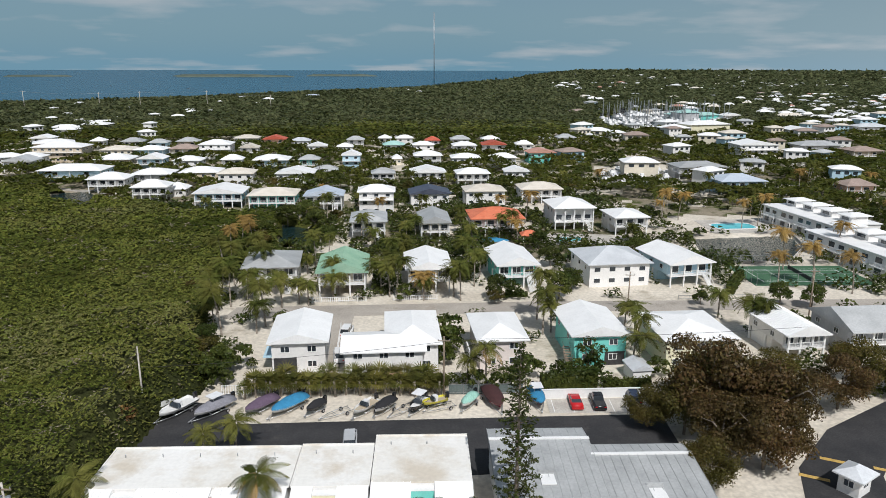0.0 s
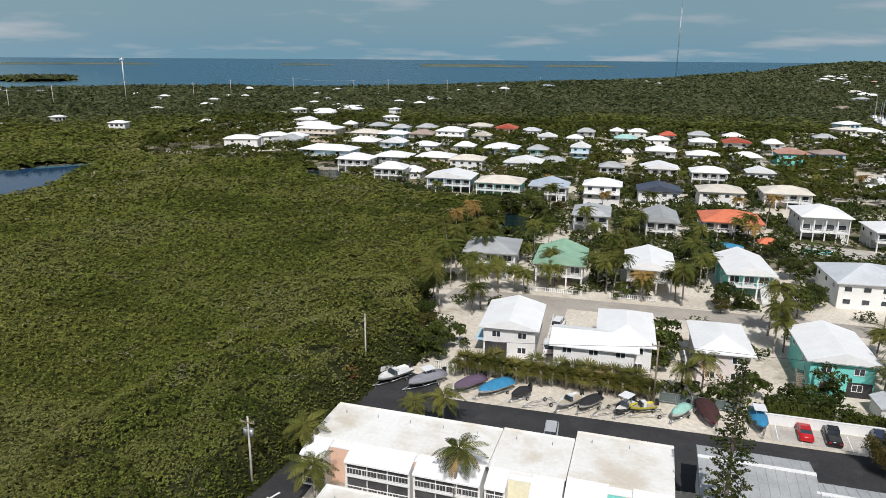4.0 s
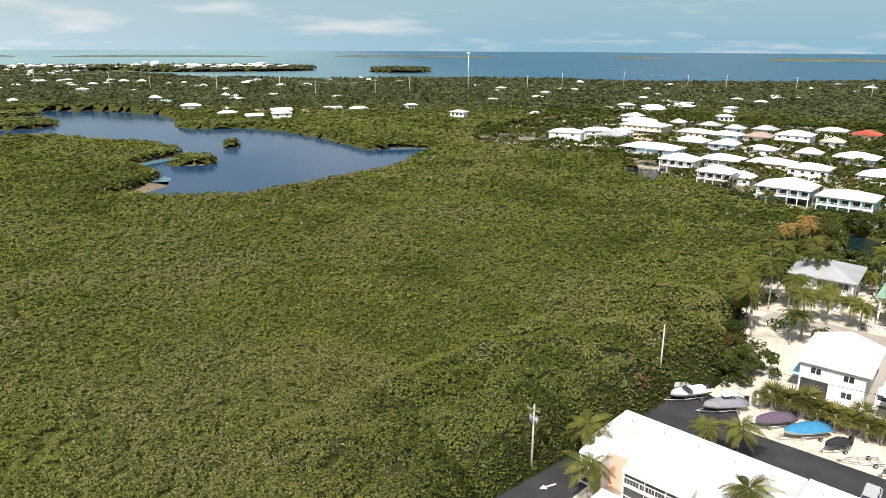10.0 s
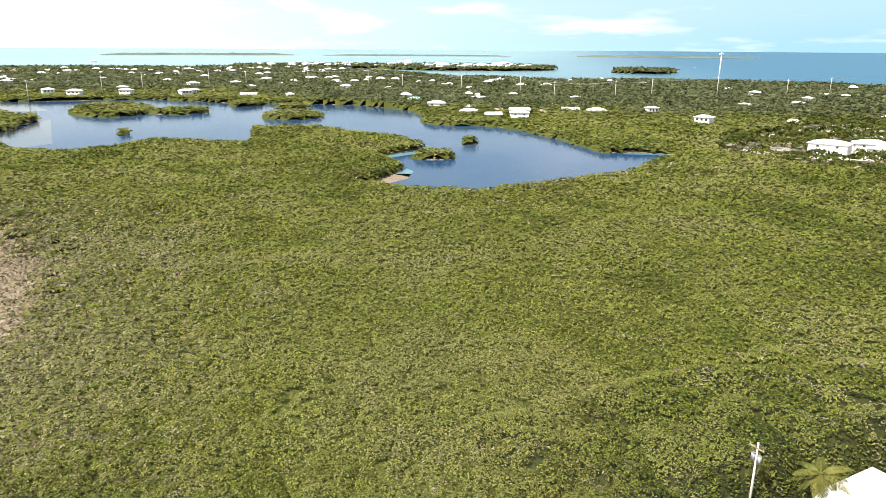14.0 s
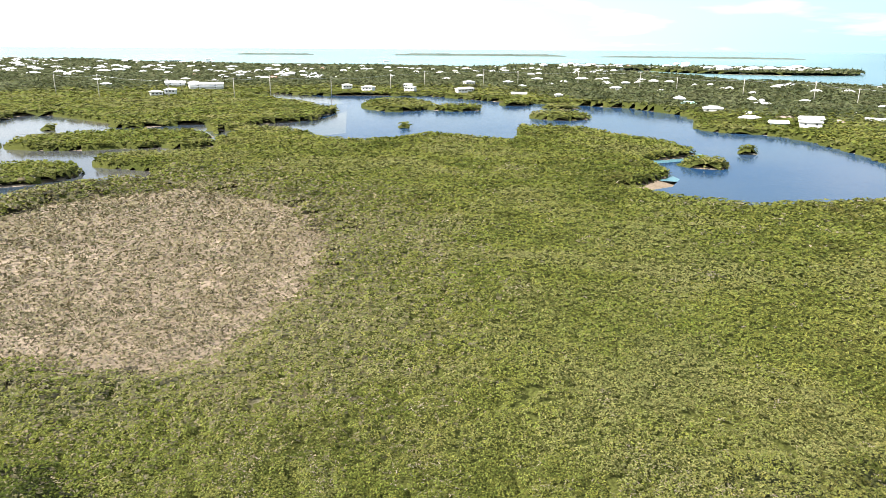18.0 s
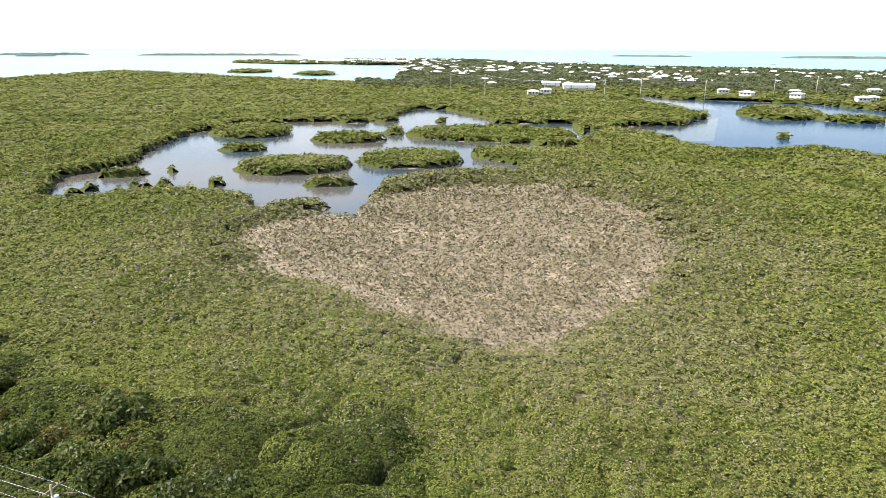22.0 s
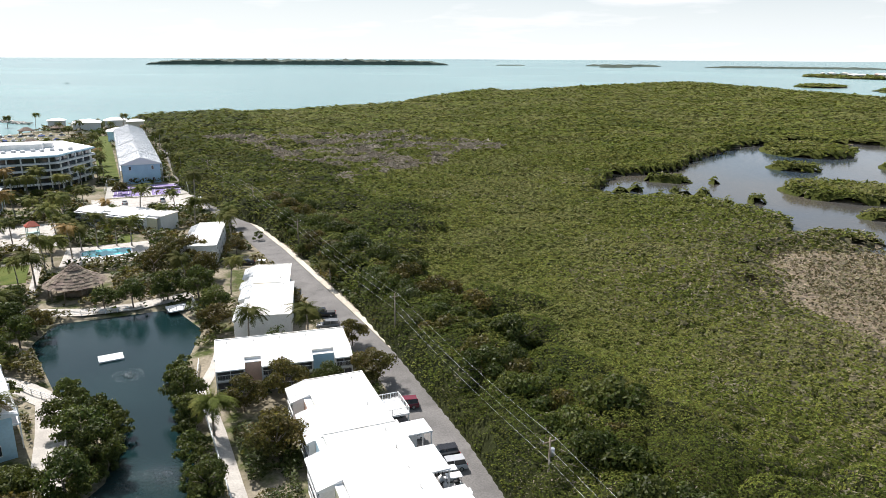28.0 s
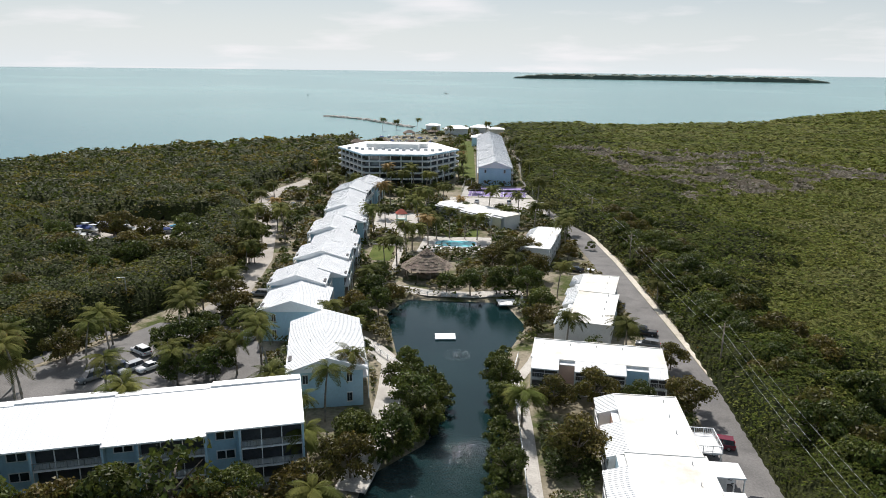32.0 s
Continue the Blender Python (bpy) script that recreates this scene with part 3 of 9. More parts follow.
ground = grid_mesh("ground", GX, GY, GZ, np.ones(mx.shape, bool), [M_SOIL, M_SAND, M_MUD, M_GARDEN], g_slot)
tagged(ground, "flat coastal land of pale coral gravel, mud and shaded soil", "ground", kind="structure")


def sheet(name, corners, z, material, label, category, kind="structure", thick=0.0):
    bm = bmesh.new()
    top = [bm.verts.new((x, y, z)) for x, y in corners]
    f = bm.faces.new(top)
    f.normal_update()
    if f.normal.z < 0:
        f.normal_flip()
    if thick:
        low = [bm.verts.new((x, y, z - thick)) for x, y in corners]
        for i in range(len(top)):
            bm.faces.new([top[i], top[i - 1], low[i - 1], low[i]])
    bmesh.ops.triangulate(bm, faces=[f])
    me = bpy.data.meshes.new(name)
    bm.to_mesh(me)
    bm.free()
    me.materials.append(material)
    return tagged(new(name, me), label, category, kind=kind)


# the sea, out to the horizon, with the lagoons as sheets of their own
s_r = np.array([300, 420, 560, 700, 900, 1200, 1600, 2000, 2440, 2900, 3400, 3900, 4400, 4900.0])
s_a = np.linspace(0, 2 * math.pi, 181)
SR, SA = np.meshgrid(s_r, s_a, indexing="ij")
s_yaw = np.degrees(SA[:-1, :-1]) + 1
sea = grid_mesh("sea", -SR * np.sin(SA), SR * np.cos(SA), rise(SR), np.ones(s_yaw.shape, bool), [M_SEA])
tagged(sea, "calm shallow sea, blue offshore and pale green inshore", "water", kind="structure")
for name, pool, mat in (("lagoon_east", LAGOON_EAST, M_LAGOONE), ("lagoon_west", LAGOON_WEST, M_LAGOON), *((f"creek_{i + 1}", q, M_LAGOON) for i, q in enumerate(CREEKS)), ("pond", POND, M_PONDW), ("canal", CANAL, M_PONDW), ("basin", BASIN, M_PONDW), ("north_canal", NORTH_CANAL, M_PONDW), ("marina_basin", MARINA, M_PONDW), ("dock_basin", DOCKSIDE, M_PONDW)):
    cx, cy = (sum(c) / len(pool) for c in zip(*pool))
    sheet(name, [(x + (x - cx) * 0.06, y + (y - cy) * 0.06) for x, y in pool], 0.05 if name.startswith("creek") else 0.03 if name == "lagoon_east" else 0.012, mat, "still dark water among mangroves and seawalls", "water")

# ---- mangrove canopy ----
def wooded(x, y):
    """Metres into the woods."""
    return np.minimum(land(x, y), -np.maximum(np.maximum(inside(x, y, TOWN), inside(x, y, RESORT)) - 1.5, inside(x, y, CLEARING) + (fbm(x / 6, y / 6, 35) - 0.5) * 9))


def belt(x, y):
    """From 0 to 1: the taller, darker growth along the two roads."""
    south = np.clip((x + 70 + (fbm(x / 24, y / 24, 21) - 0.5) * 56) / 16, 0, 1) * np.clip((-26 - y) / 12, 0, 1)
    north = np.clip((x + 72 + (fbm(x / 18, y / 18, 22) - 0.5) * 36) / 14, 0, 1) * np.clip((y - 30) / 14, 0, 1) * np.clip((142 - y) / 14, 0, 1)
    return np.where(x < 20, np.maximum(south, north), 0.0)


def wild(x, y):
    """From 0 to 1: the tall woods round the far houses, greyed for haze."""
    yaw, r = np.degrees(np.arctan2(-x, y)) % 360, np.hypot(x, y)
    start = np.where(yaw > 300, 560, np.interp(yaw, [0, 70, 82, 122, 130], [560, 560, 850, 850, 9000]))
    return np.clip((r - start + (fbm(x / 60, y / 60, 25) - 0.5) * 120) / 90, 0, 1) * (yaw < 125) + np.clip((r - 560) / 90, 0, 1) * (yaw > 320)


def kinds(x, y):
    """How tall the growth stands, and of which kind: 0 mangrove, 1 low brown scrub, 2 dry grey wood, 3 tall hammock, 4 far woods, 5 roadside trees."""
    yaw = np.degrees(np.arctan2(-x, y)) % 360
    mud = inside(x, y, MUDFLAT) + (fbm(x / 7, y / 7, 15) - 0.5) * 10
    dry = inside(x, y, DRYSCRUB) + (fbm(x / 20, y / 20, 9) - 0.5) * 60
    chance = lattice(np.floor(x * 3), np.floor(y * 3), 91)
    kind = np.where(mud + chance ** 2 * 62 > 5, 1, np.where(dry > 16, 2, np.where((yaw > 183) & (yaw < 300), 3, np.where(belt(x, y) > 0.15 + 0.7 * chance, 5, 0))))
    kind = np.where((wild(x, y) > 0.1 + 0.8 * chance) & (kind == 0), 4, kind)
    tall = (3.4 + (fbm(x / 30, y / 30, 2) - 0.5) * 2.2) * np.clip(1 - (mud + 15) / 24, 0.28, 1)
    return np.where((yaw > 183) & (yaw < 300), 5.6 + (fbm(x / 15, y / 15, 4) - 0.5) * 4, tall), kind


def crown_top(x, y, tall, kind):
    """Height of the canopy, a random number for each crown, and the slope along x and y."""
    small, mark, sx, sy = domes(x, y, 2.7, 31)
    large, mark2, lx, ly = domes(x, y, 7.5, 57)
    low = np.clip((tall - 0.9) / 2, 0.25, 1)
    big, fine = (0.9 + 2.6 * belt(x, y) + 2.4 * wild(x, y)) * low, 1.35 * low
    lift = 0.7 * belt(x, y) + 1.2 * wild(x, y) - 0.5
    hammock = kind == 3
    big, fine, lift = np.where(hammock, 4.3, big), np.where(hammock, 0.8, fine), np.where(hammock, -1.5, lift)
    z = tall - 1.1 + lift + large * big + small * fine + (fbm(x / 4.5, y / 4.5, 29) - 0.5) * 0.5
    return z, np.where(kind >= 3, mark2, mark), lx * big + sx * fine, ly * big + sy * fine


c_r = np.exp(np.arange(math.log(38), math.log(2500), 0.0085))
c_a = np.arange(0, 2 * math.pi, 0.0085)
CR, CA = np.meshgrid(c_r, c_a, indexing="ij")
CX, CY = -CR * np.sin(CA), CR * np.cos(CA)
seen = (np.degrees(CA) < 228) | (np.degrees(CA) > 325)
CW = wooded(CX, CY)
CT, CK = kinds(CX, CY)
CZ = crown_top(CX, CY, CT, CK)[0]
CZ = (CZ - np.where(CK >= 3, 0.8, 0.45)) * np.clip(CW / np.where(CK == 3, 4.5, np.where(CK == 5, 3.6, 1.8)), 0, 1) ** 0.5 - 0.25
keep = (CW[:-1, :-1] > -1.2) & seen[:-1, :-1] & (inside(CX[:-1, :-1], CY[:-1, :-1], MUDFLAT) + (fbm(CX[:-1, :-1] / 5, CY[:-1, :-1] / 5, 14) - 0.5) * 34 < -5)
# a dark sheet below the leaf sprays, so that their gaps look shaded
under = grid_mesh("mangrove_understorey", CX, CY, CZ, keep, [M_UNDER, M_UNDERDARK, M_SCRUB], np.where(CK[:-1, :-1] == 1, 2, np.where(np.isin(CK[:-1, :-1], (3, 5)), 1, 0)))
tagged(under, "dark sheet under the mangrove canopy, coloured as the shade between leaves", "mangrove", kind="stuff")

rng = np.random.default_rng(7)


def leaf_sheet(name, x, y, z, size, tilt, material, label, category="mangrove", lift=0.12, long=1.5, lean=None):
    """Many small leaf sprays, tilted at random."""
    n = len(x)
    th = rng.uniform(0, 2 * math.pi, n)
    ph = np.abs(rng.normal(0, 1, n)) * tilt * np.where(np.hypot(x, y) < 500, 1.0, 0.6)
    az = rng.uniform(0, 2 * math.pi, n)
    nx, ny, nz = np.sin(ph) * np.cos(az), np.sin(ph) * np.sin(az), np.cos(ph)
    nrm = np.stack([nx, ny, nz], 1)
    if lean is not None:
        nrm += np.stack([-lean[0], -lean[1], np.zeros(n)], 1)
        nrm /= np.linalg.norm(nrm, axis=1)[:, None]
    t = np.stack([np.cos(th), np.sin(th), np.zeros(n)], 1)
    t -= nrm * (t * nrm).sum(1)[:, None]
    t /= np.linalg.norm(t, axis=1)[:, None] + 1e-9
    b = np.cross(nrm, t)
    c = np.stack([x, y, z + rng.uniform(-1, 1, n) * lift], 1)
    s = (size * rng.uniform(0.6, 1.35, n))[:, None]
    v = np.stack([c + t * s * 0.62 * long, c + b * s * 0.5 - t * s * 0.38 * long, c - b * s * 0.5 - t * s * 0.38 * long], 1).reshape(-1, 3)
    return tagged(fast_mesh(name, v, np.arange(3 * n).reshape(n, 3), [material], smooth=False), label, category, kind="stuff")


def scatter(lo, hi, share, cover, arcs=((0, 228), (325, 360))):
    """Places spread so that they look equally dense from the middle, with the spray size at each."""
    xs, ys, sizes = [], [], []
    for a0, a1 in arcs:
        n = int(cover / share ** 2 * math.log(hi / lo) * radians(a1 - a0))
        r, a = np.exp(rng.uniform(math.log(lo), math.log(hi), n)), np.radians(rng.uniform(a0, a1, n))
        xs.append(-r * np.sin(a))
        ys.append(r * np.cos(a))
        sizes.append(r * share)
    return np.concatenate(xs), np.concatenate(ys), np.concatenate(sizes)


LX, LY, LS = (np.concatenate(q) for q in zip(scatter(40, 420, 0.0033, 1.35), scatter(420, 2500, 0.0039, 1.05), scatter(60, 420, 0.0028, 1.25, ((182, 228),)), scatter(2500, 4950, 0.0046, 1.2, ((318, 359),))))
LW = wooded(LX, LY)
LX, LY, LS, LW = (q[LW > 0.1] for q in (LX, LY, LS, LW))
LT, LK = kinds(LX, LY)
LR, LYAW = np.hypot(LX, LY), np.degrees(np.arctan2(-LX, LY)) % 360
ok = ((LS < LR * 0.0030) == (LK == 3)) | (LR > 420)
ok &= (fbm(LX / 3.1, LY / 3.1, 37) + 0.25 * (fbm(LX / 40, LY / 40, 38) - 0.5) > 0.20) | (LR > 330)
LX, LY, LS, LW, LT, LK, LR, LYAW = (q[ok] for q in (LX, LY, LS, LW, LT, LK, LR, LYAW))
LZ, LM, *LEAN = crown_top(LX, LY, LT, LK)
LEAN = [np.clip(g * 0.75, -1.3, 1.3) * np.clip((900 - LR) / 500, 0, 1) for g in LEAN]
LZ = LZ + rise(LR)
LZ = LZ * np.clip(LW / np.where(LK == 3, 4.5, np.where(LK == 5, 3.6, 1.8)), 0.05, 1) ** 0.5
LZ = LZ - np.where(LK == 3, rng.random(len(LX)) ** 3 * 2.2, 0)
tuft = domes(LX, LY, 1.9, 71)[0]
MUD = inside(LX, LY, MUDFLAT) + (fbm(LX / 15, LY / 15, 72) - 0.5) * 44
sparse = (LK == 1) & (tuft < np.clip(0.10 + 0.75 * (MUD + 4) / 30, 0, 0.74))
LZ = np.where(LK == 1, np.maximum(LZ, 0.72 + tuft * 0.75), LZ)
thin = (LK == 2) & (fbm(LX / 9, LY / 9, 73) > 0.48)
dead = (LK != 1) & (fbm(LX / 5, LY / 5, 77) + 0.4 * (fbm(LX / 60, LY / 60, 78) - 0.5) > 0.67) & (rng.random(len(LX)) < 0.2) & (LR < 330)
green = np.isin(LK, (0, 5)) & ~dead | (LK == 2) & ~thin & ~dead
# paler buttonwood near the road; leaves picked darker northward to hold a cloud's shadow
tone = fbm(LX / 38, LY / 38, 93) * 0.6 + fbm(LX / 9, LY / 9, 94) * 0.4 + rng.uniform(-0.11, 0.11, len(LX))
# paler leaf picks about heading 128 stand for stronger sunlight
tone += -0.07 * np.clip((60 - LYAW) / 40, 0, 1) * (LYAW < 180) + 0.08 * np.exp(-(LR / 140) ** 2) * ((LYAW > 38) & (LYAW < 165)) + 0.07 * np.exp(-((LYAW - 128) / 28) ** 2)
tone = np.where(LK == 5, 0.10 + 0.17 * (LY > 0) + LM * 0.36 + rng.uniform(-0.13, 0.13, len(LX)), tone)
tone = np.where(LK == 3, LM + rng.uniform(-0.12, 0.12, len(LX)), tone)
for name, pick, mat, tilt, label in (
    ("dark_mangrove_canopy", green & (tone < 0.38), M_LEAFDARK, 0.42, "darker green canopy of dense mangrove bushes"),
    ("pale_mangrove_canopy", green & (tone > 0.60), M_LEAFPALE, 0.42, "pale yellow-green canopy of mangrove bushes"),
    ("far_woods", (LK == 4) & ~dead, M_FARTREES, 0.75, "dark green woods between far houses, greyed for haze"),
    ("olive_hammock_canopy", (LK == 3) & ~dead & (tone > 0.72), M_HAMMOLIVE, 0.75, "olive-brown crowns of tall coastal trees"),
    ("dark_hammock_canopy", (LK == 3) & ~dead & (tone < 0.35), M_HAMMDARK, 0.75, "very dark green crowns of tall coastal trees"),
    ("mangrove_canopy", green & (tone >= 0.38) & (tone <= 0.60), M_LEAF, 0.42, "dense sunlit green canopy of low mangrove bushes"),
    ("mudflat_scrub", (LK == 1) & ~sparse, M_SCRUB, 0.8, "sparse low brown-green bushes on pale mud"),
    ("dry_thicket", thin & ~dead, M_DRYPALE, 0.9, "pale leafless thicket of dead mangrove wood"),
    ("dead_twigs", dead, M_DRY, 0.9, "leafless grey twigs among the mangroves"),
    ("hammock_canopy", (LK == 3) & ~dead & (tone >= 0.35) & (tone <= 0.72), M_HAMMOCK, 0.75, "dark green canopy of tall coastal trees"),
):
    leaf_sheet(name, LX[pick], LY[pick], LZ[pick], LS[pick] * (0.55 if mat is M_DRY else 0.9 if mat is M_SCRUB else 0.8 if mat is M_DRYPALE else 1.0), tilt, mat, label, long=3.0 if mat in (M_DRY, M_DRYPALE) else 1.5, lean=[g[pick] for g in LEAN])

# ---- helpers for things and their parts ----
Z0 = 0.68  # height of the dry ground


def thing(name, x, y, rot=0.0, z=Z0, label="", category="", group=""):
    ob = new(name)
    ob.empty_display_size = 0.5
    ob.matrix_basis = pose(x, y, z, 0, 0, rot)
    return tagged(ob, label, category, group)


def mesh_of(name, bm, *materials):
    me = bpy.data.meshes.new(name)
    bmesh.ops.recalc_face_normals(bm, faces=bm.faces)
    bm.to_mesh(me)
    bm.free()
    for m in materials:
        me.materials.append(m)
    return me


def put(name, me, parent, m=None, label=""):
    ob = new(name, me)
    ob.parent = parent
    if m is not None:
        ob.matrix_basis = m
    return tagged(ob, label)


def part(name, bm, material, parent, label=""):
    return put(name, mesh_of(name, bm, material), parent, None, label)


def box(bm, x0, x1, y0, y1, z0, z1, slot=0):
    v = [bm.verts.new((x, y, z)) for z in (z0, z1) for x, y in ((x0, y0), (x1, y0), (x1, y1), (x0, y1))]
    for q in ((3, 2, 1, 0), (4, 5, 6, 7), (0, 1, 5, 4), (1, 2, 6, 5), (2, 3, 7, 6), (3, 0, 4, 7)):
        bm.faces.new([v[i] for i in q]).material_index = slot
    return v


def prism(bm, outline, y0, y1, slot=0):
    """An outline in x and z, drawn out along y."""
    a, b = [bm.verts.new((x, y0, z)) for x, z in outline], [bm.verts.new((x, y1, z)) for x, z in outline]
    n = len(a)
    for f in [a, b[::-1]] + [[a[i], b[i], b[(i + 1) % n], a[(i + 1) % n]] for i in range(n)]:
        bm.faces.new(f).material_index = slot


def tube(bm, p, q, r0, r1=None, sides=8, slot=0):
    p, q = Vector(p), Vector(q)
    way = (q - p).normalized()
    a = way.orthogonal().normalized()
    b = way.cross(a)
    r1 = r0 if r1 is None else r1
    rings = [[bm.verts.new(c + (a * math.cos(t) + b * math.sin(t)) * r) for t in [2 * math.pi * i / sides for i in range(sides)]] for c, r in ((p, r0), (q, r1))]
    for i in range(sides):
        f = bm.faces.new([rings[0][i], rings[0][(i + 1) % sides], rings[1][(i + 1) % sides], rings[1][i]])
        f.smooth, f.material_index = True, slot
    for ring in rings:
        bm.faces.new(ring).material_index = slot


SHARED = {}


def piece(name, mat, parent, size, at, rot=0.0, label=""):
    """A plain bar or panel; those of one size and stuff share a mesh."""
    key = (mat.name, *[round(s, 2) for s in size])
    if key not in SHARED:
        bm = bmesh.new()
        sx, sy, sz = (max(s, 0.02) / 2 for s in key[1:])
        box(bm, -sx, sx, -sy, sy, 0, sz * 2)
        SHARED[key] = mesh_of(name, bm, mat)
    return put(name, SHARED[key], parent, pose(*at, 0, 0, rot), label)


def window_mesh(split=True):
    bm = bmesh.new()
    for x0, x1, z0, z1 in ((-0.5, 0.5, -0.5, -0.42), (-0.5, 0.5, 0.42, 0.5), (-0.5, -0.44, -0.42, 0.42), (0.44, 0.5, -0.42, 0.42)) + (((-0.03, 0.03, -0.42, 0.42),) if split else ()):
        box(bm, x0, x1, -0.07, 0.03, z0, z1)
    return mesh_of("window", bm, M_TRIM)


def pane_mesh():
    bm = bmesh.new()
    box(bm, -0.45, 0.45, -0.02, 0.02, -0.43, 0.43)
    return mesh_of("pane", bm, M_GLASS)


def far_window_mesh():
    bm = bmesh.new()
    box(bm, -0.45, 0.45, -0.04, 0.02, -0.43, 0.43, 1)
    for x0, x1, z0, z1 in ((-0.5, 0.5, -0.5, -0.43), (-0.5, 0.5, 0.43, 0.5), (-0.5, -0.45, -0.43, 0.43), (0.45, 0.5, -0.43, 0.43)):
        box(bm, x0, x1, -0.07, 0.03, z0, z1)
    return mesh_of("window", bm, M_TRIM, M_GLASS)


WINDOW, WINDOW_ONE, PANE, FAR_WINDOW = window_mesh(), window_mesh(False), pane_mesh(), far_window_mesh()


def window(parent, x, y, z, w, h, rot=0.0, one=False):
    if parent.matrix_basis.translation.length > 165:
        return put("window", FAR_WINDOW, parent, pose(x, y, z, 0, 0, rot) @ Matrix.Diagonal((w, 1, h, 1)))
    ob = put("window", WINDOW_ONE if one else WINDOW, parent, pose(x, y, z, 0, 0, rot) @ Matrix.Diagonal((w, 1, h, 1)))
    return put("pane", PANE, ob)


def roof_mesh(w, d, rise, form, mat, ribs=0.0):
    """A roof over w by d (eaves included), from the eaves at 0; its front edge along y = 0. ribs: their spacing, for the standing seams alone."""
    bm = bmesh.new()
    t = 0.2
    if form in ("hip", "gable_x", "gable_y", "flat", "shed"):
        low = [bm.verts.new(p) for p in ((-w / 2, 0, -t), (w / 2, 0, -t), (w / 2, d, -t), (-w / 2, d, -t))]
        eave = [bm.verts.new((v.co.x, v.co.y, 0)) for v in low]
        bm.faces.new(low[::-1])
        for i in range(4):
            bm.faces.new([low[i], low[(i + 1) % 4], eave[(i + 1) % 4], eave[i]])
        if form == "flat":
            bm.faces.new(eave)
        elif form == "shed":
            eave[2].co.z = eave[3].co.z = rise
            bm.faces.new(eave)
        else:
            if form == "gable_y":
                a, b = bm.verts.new((0, 0, rise)), bm.verts.new((0, d, rise))
            elif form == "gable_x":
                a, b = bm.verts.new((-w / 2, d / 2, rise)), bm.verts.new((w / 2, d / 2, rise))
            elif w > d:
                a, b = bm.verts.new((-(w - d) / 2 - 0.3, d / 2, rise)), bm.verts.new(((w - d) / 2 + 0.3, d / 2, rise))
            else:
                a, b = bm.verts.new((0, w / 2 - 0.3, rise)), bm.verts.new((0, d - w / 2 + 0.3, rise))
            if form == "gable_y" or (form == "hip" and w <= d):
                bm.faces.new([eave[0], eave[1], a])
                bm.faces.new([eave[2], eave[3], b])
                bm.faces.new([eave[1], eave[2], b, a])
                bm.faces.new([eave[3], eave[0], a, b])
            else:
                bm.faces.new([eave[0], eave[1], b, a])
                bm.faces.new([eave[2], eave[3], a, b])
                bm.faces.new([eave[1], eave[2], b])
                bm.faces.new([eave[3], eave[0], a])
    if ribs:
        bm.free()
        bm = bmesh.new()
        if form == "gable_y":
            n = int(d / ribs)
            for i in range(n + 1):
                y = min(d - 0.03, max(0.03, i * ribs))
                for s in (-1, 1):
                    prism(bm, [(s * w / 2, 0.0), (s * w / 2, 0.06), (0, rise + 0.06), (0, rise)], y - 0.03, y + 0.03)
        elif form in ("gable_x", "shed"):
            n = int(w / ribs)
            for i in range(n + 1):
                x = -w / 2 + 0.03 + i * (w - 0.06) / n
                tops = ((0, d / 2, 0, rise), (d, d / 2, 0, rise)) if form == "gable_x" else ((0, d, 0, rise),)
                for y0, y1, z0, z1 in tops:
                    a = [bm.verts.new(p) for p in ((x - 0.03, y0, z0 + 0.06), (x + 0.03, y0, z0 + 0.06), (x + 0.03, y1, z1 + 0.06), (x - 0.03, y1, z1 + 0.06))]
                    b = [bm.verts.new((v.co.x, v.co.y, v.co.z - 0.07)) for v in a]
                    bm.faces.new(a)
                    for k in range(4):
                        bm.faces.new([a[k], a[(k + 1) % 4], b[(k + 1) % 4], b[k]])
    return mesh_of("roof", bm, mat)


def railing(parent, x0, x1, y, z, mat=None, along="x", fixed=0.0, height=1.0, step=1.4):
    """Posts with two rails and fine balusters."""
    bm = bmesh.new()
    n = max(2, round(abs(x1 - x0) / step))

    def bar(a0, a1, h0, h1, t):
        if along == "x":
            box(bm, a0, a1, y - t, y + t, z + h0, z + h1)
        else:
            box(bm, y - t, y + t, a0, a1, z + h0, z + h1)

    bar(x0, x1, height - 0.08, height, 0.045)
    bar(x0, x1, 0.12, 0.18, 0.03)
    for i in range(n + 1):
        a = x0 + (x1 - x0) * i / n
        bar(a - 0.05, a + 0.05, 0, height - 0.08, 0.04)
        if i < n:
            for k in range(1, 5):
                c = a + (x1 - x0) / n * k / 5
                bar(c - 0.015, c + 0.015, 0.18, height - 0.08, 0.012)
    return part("railing", bm, mat or M_TRIM, parent)


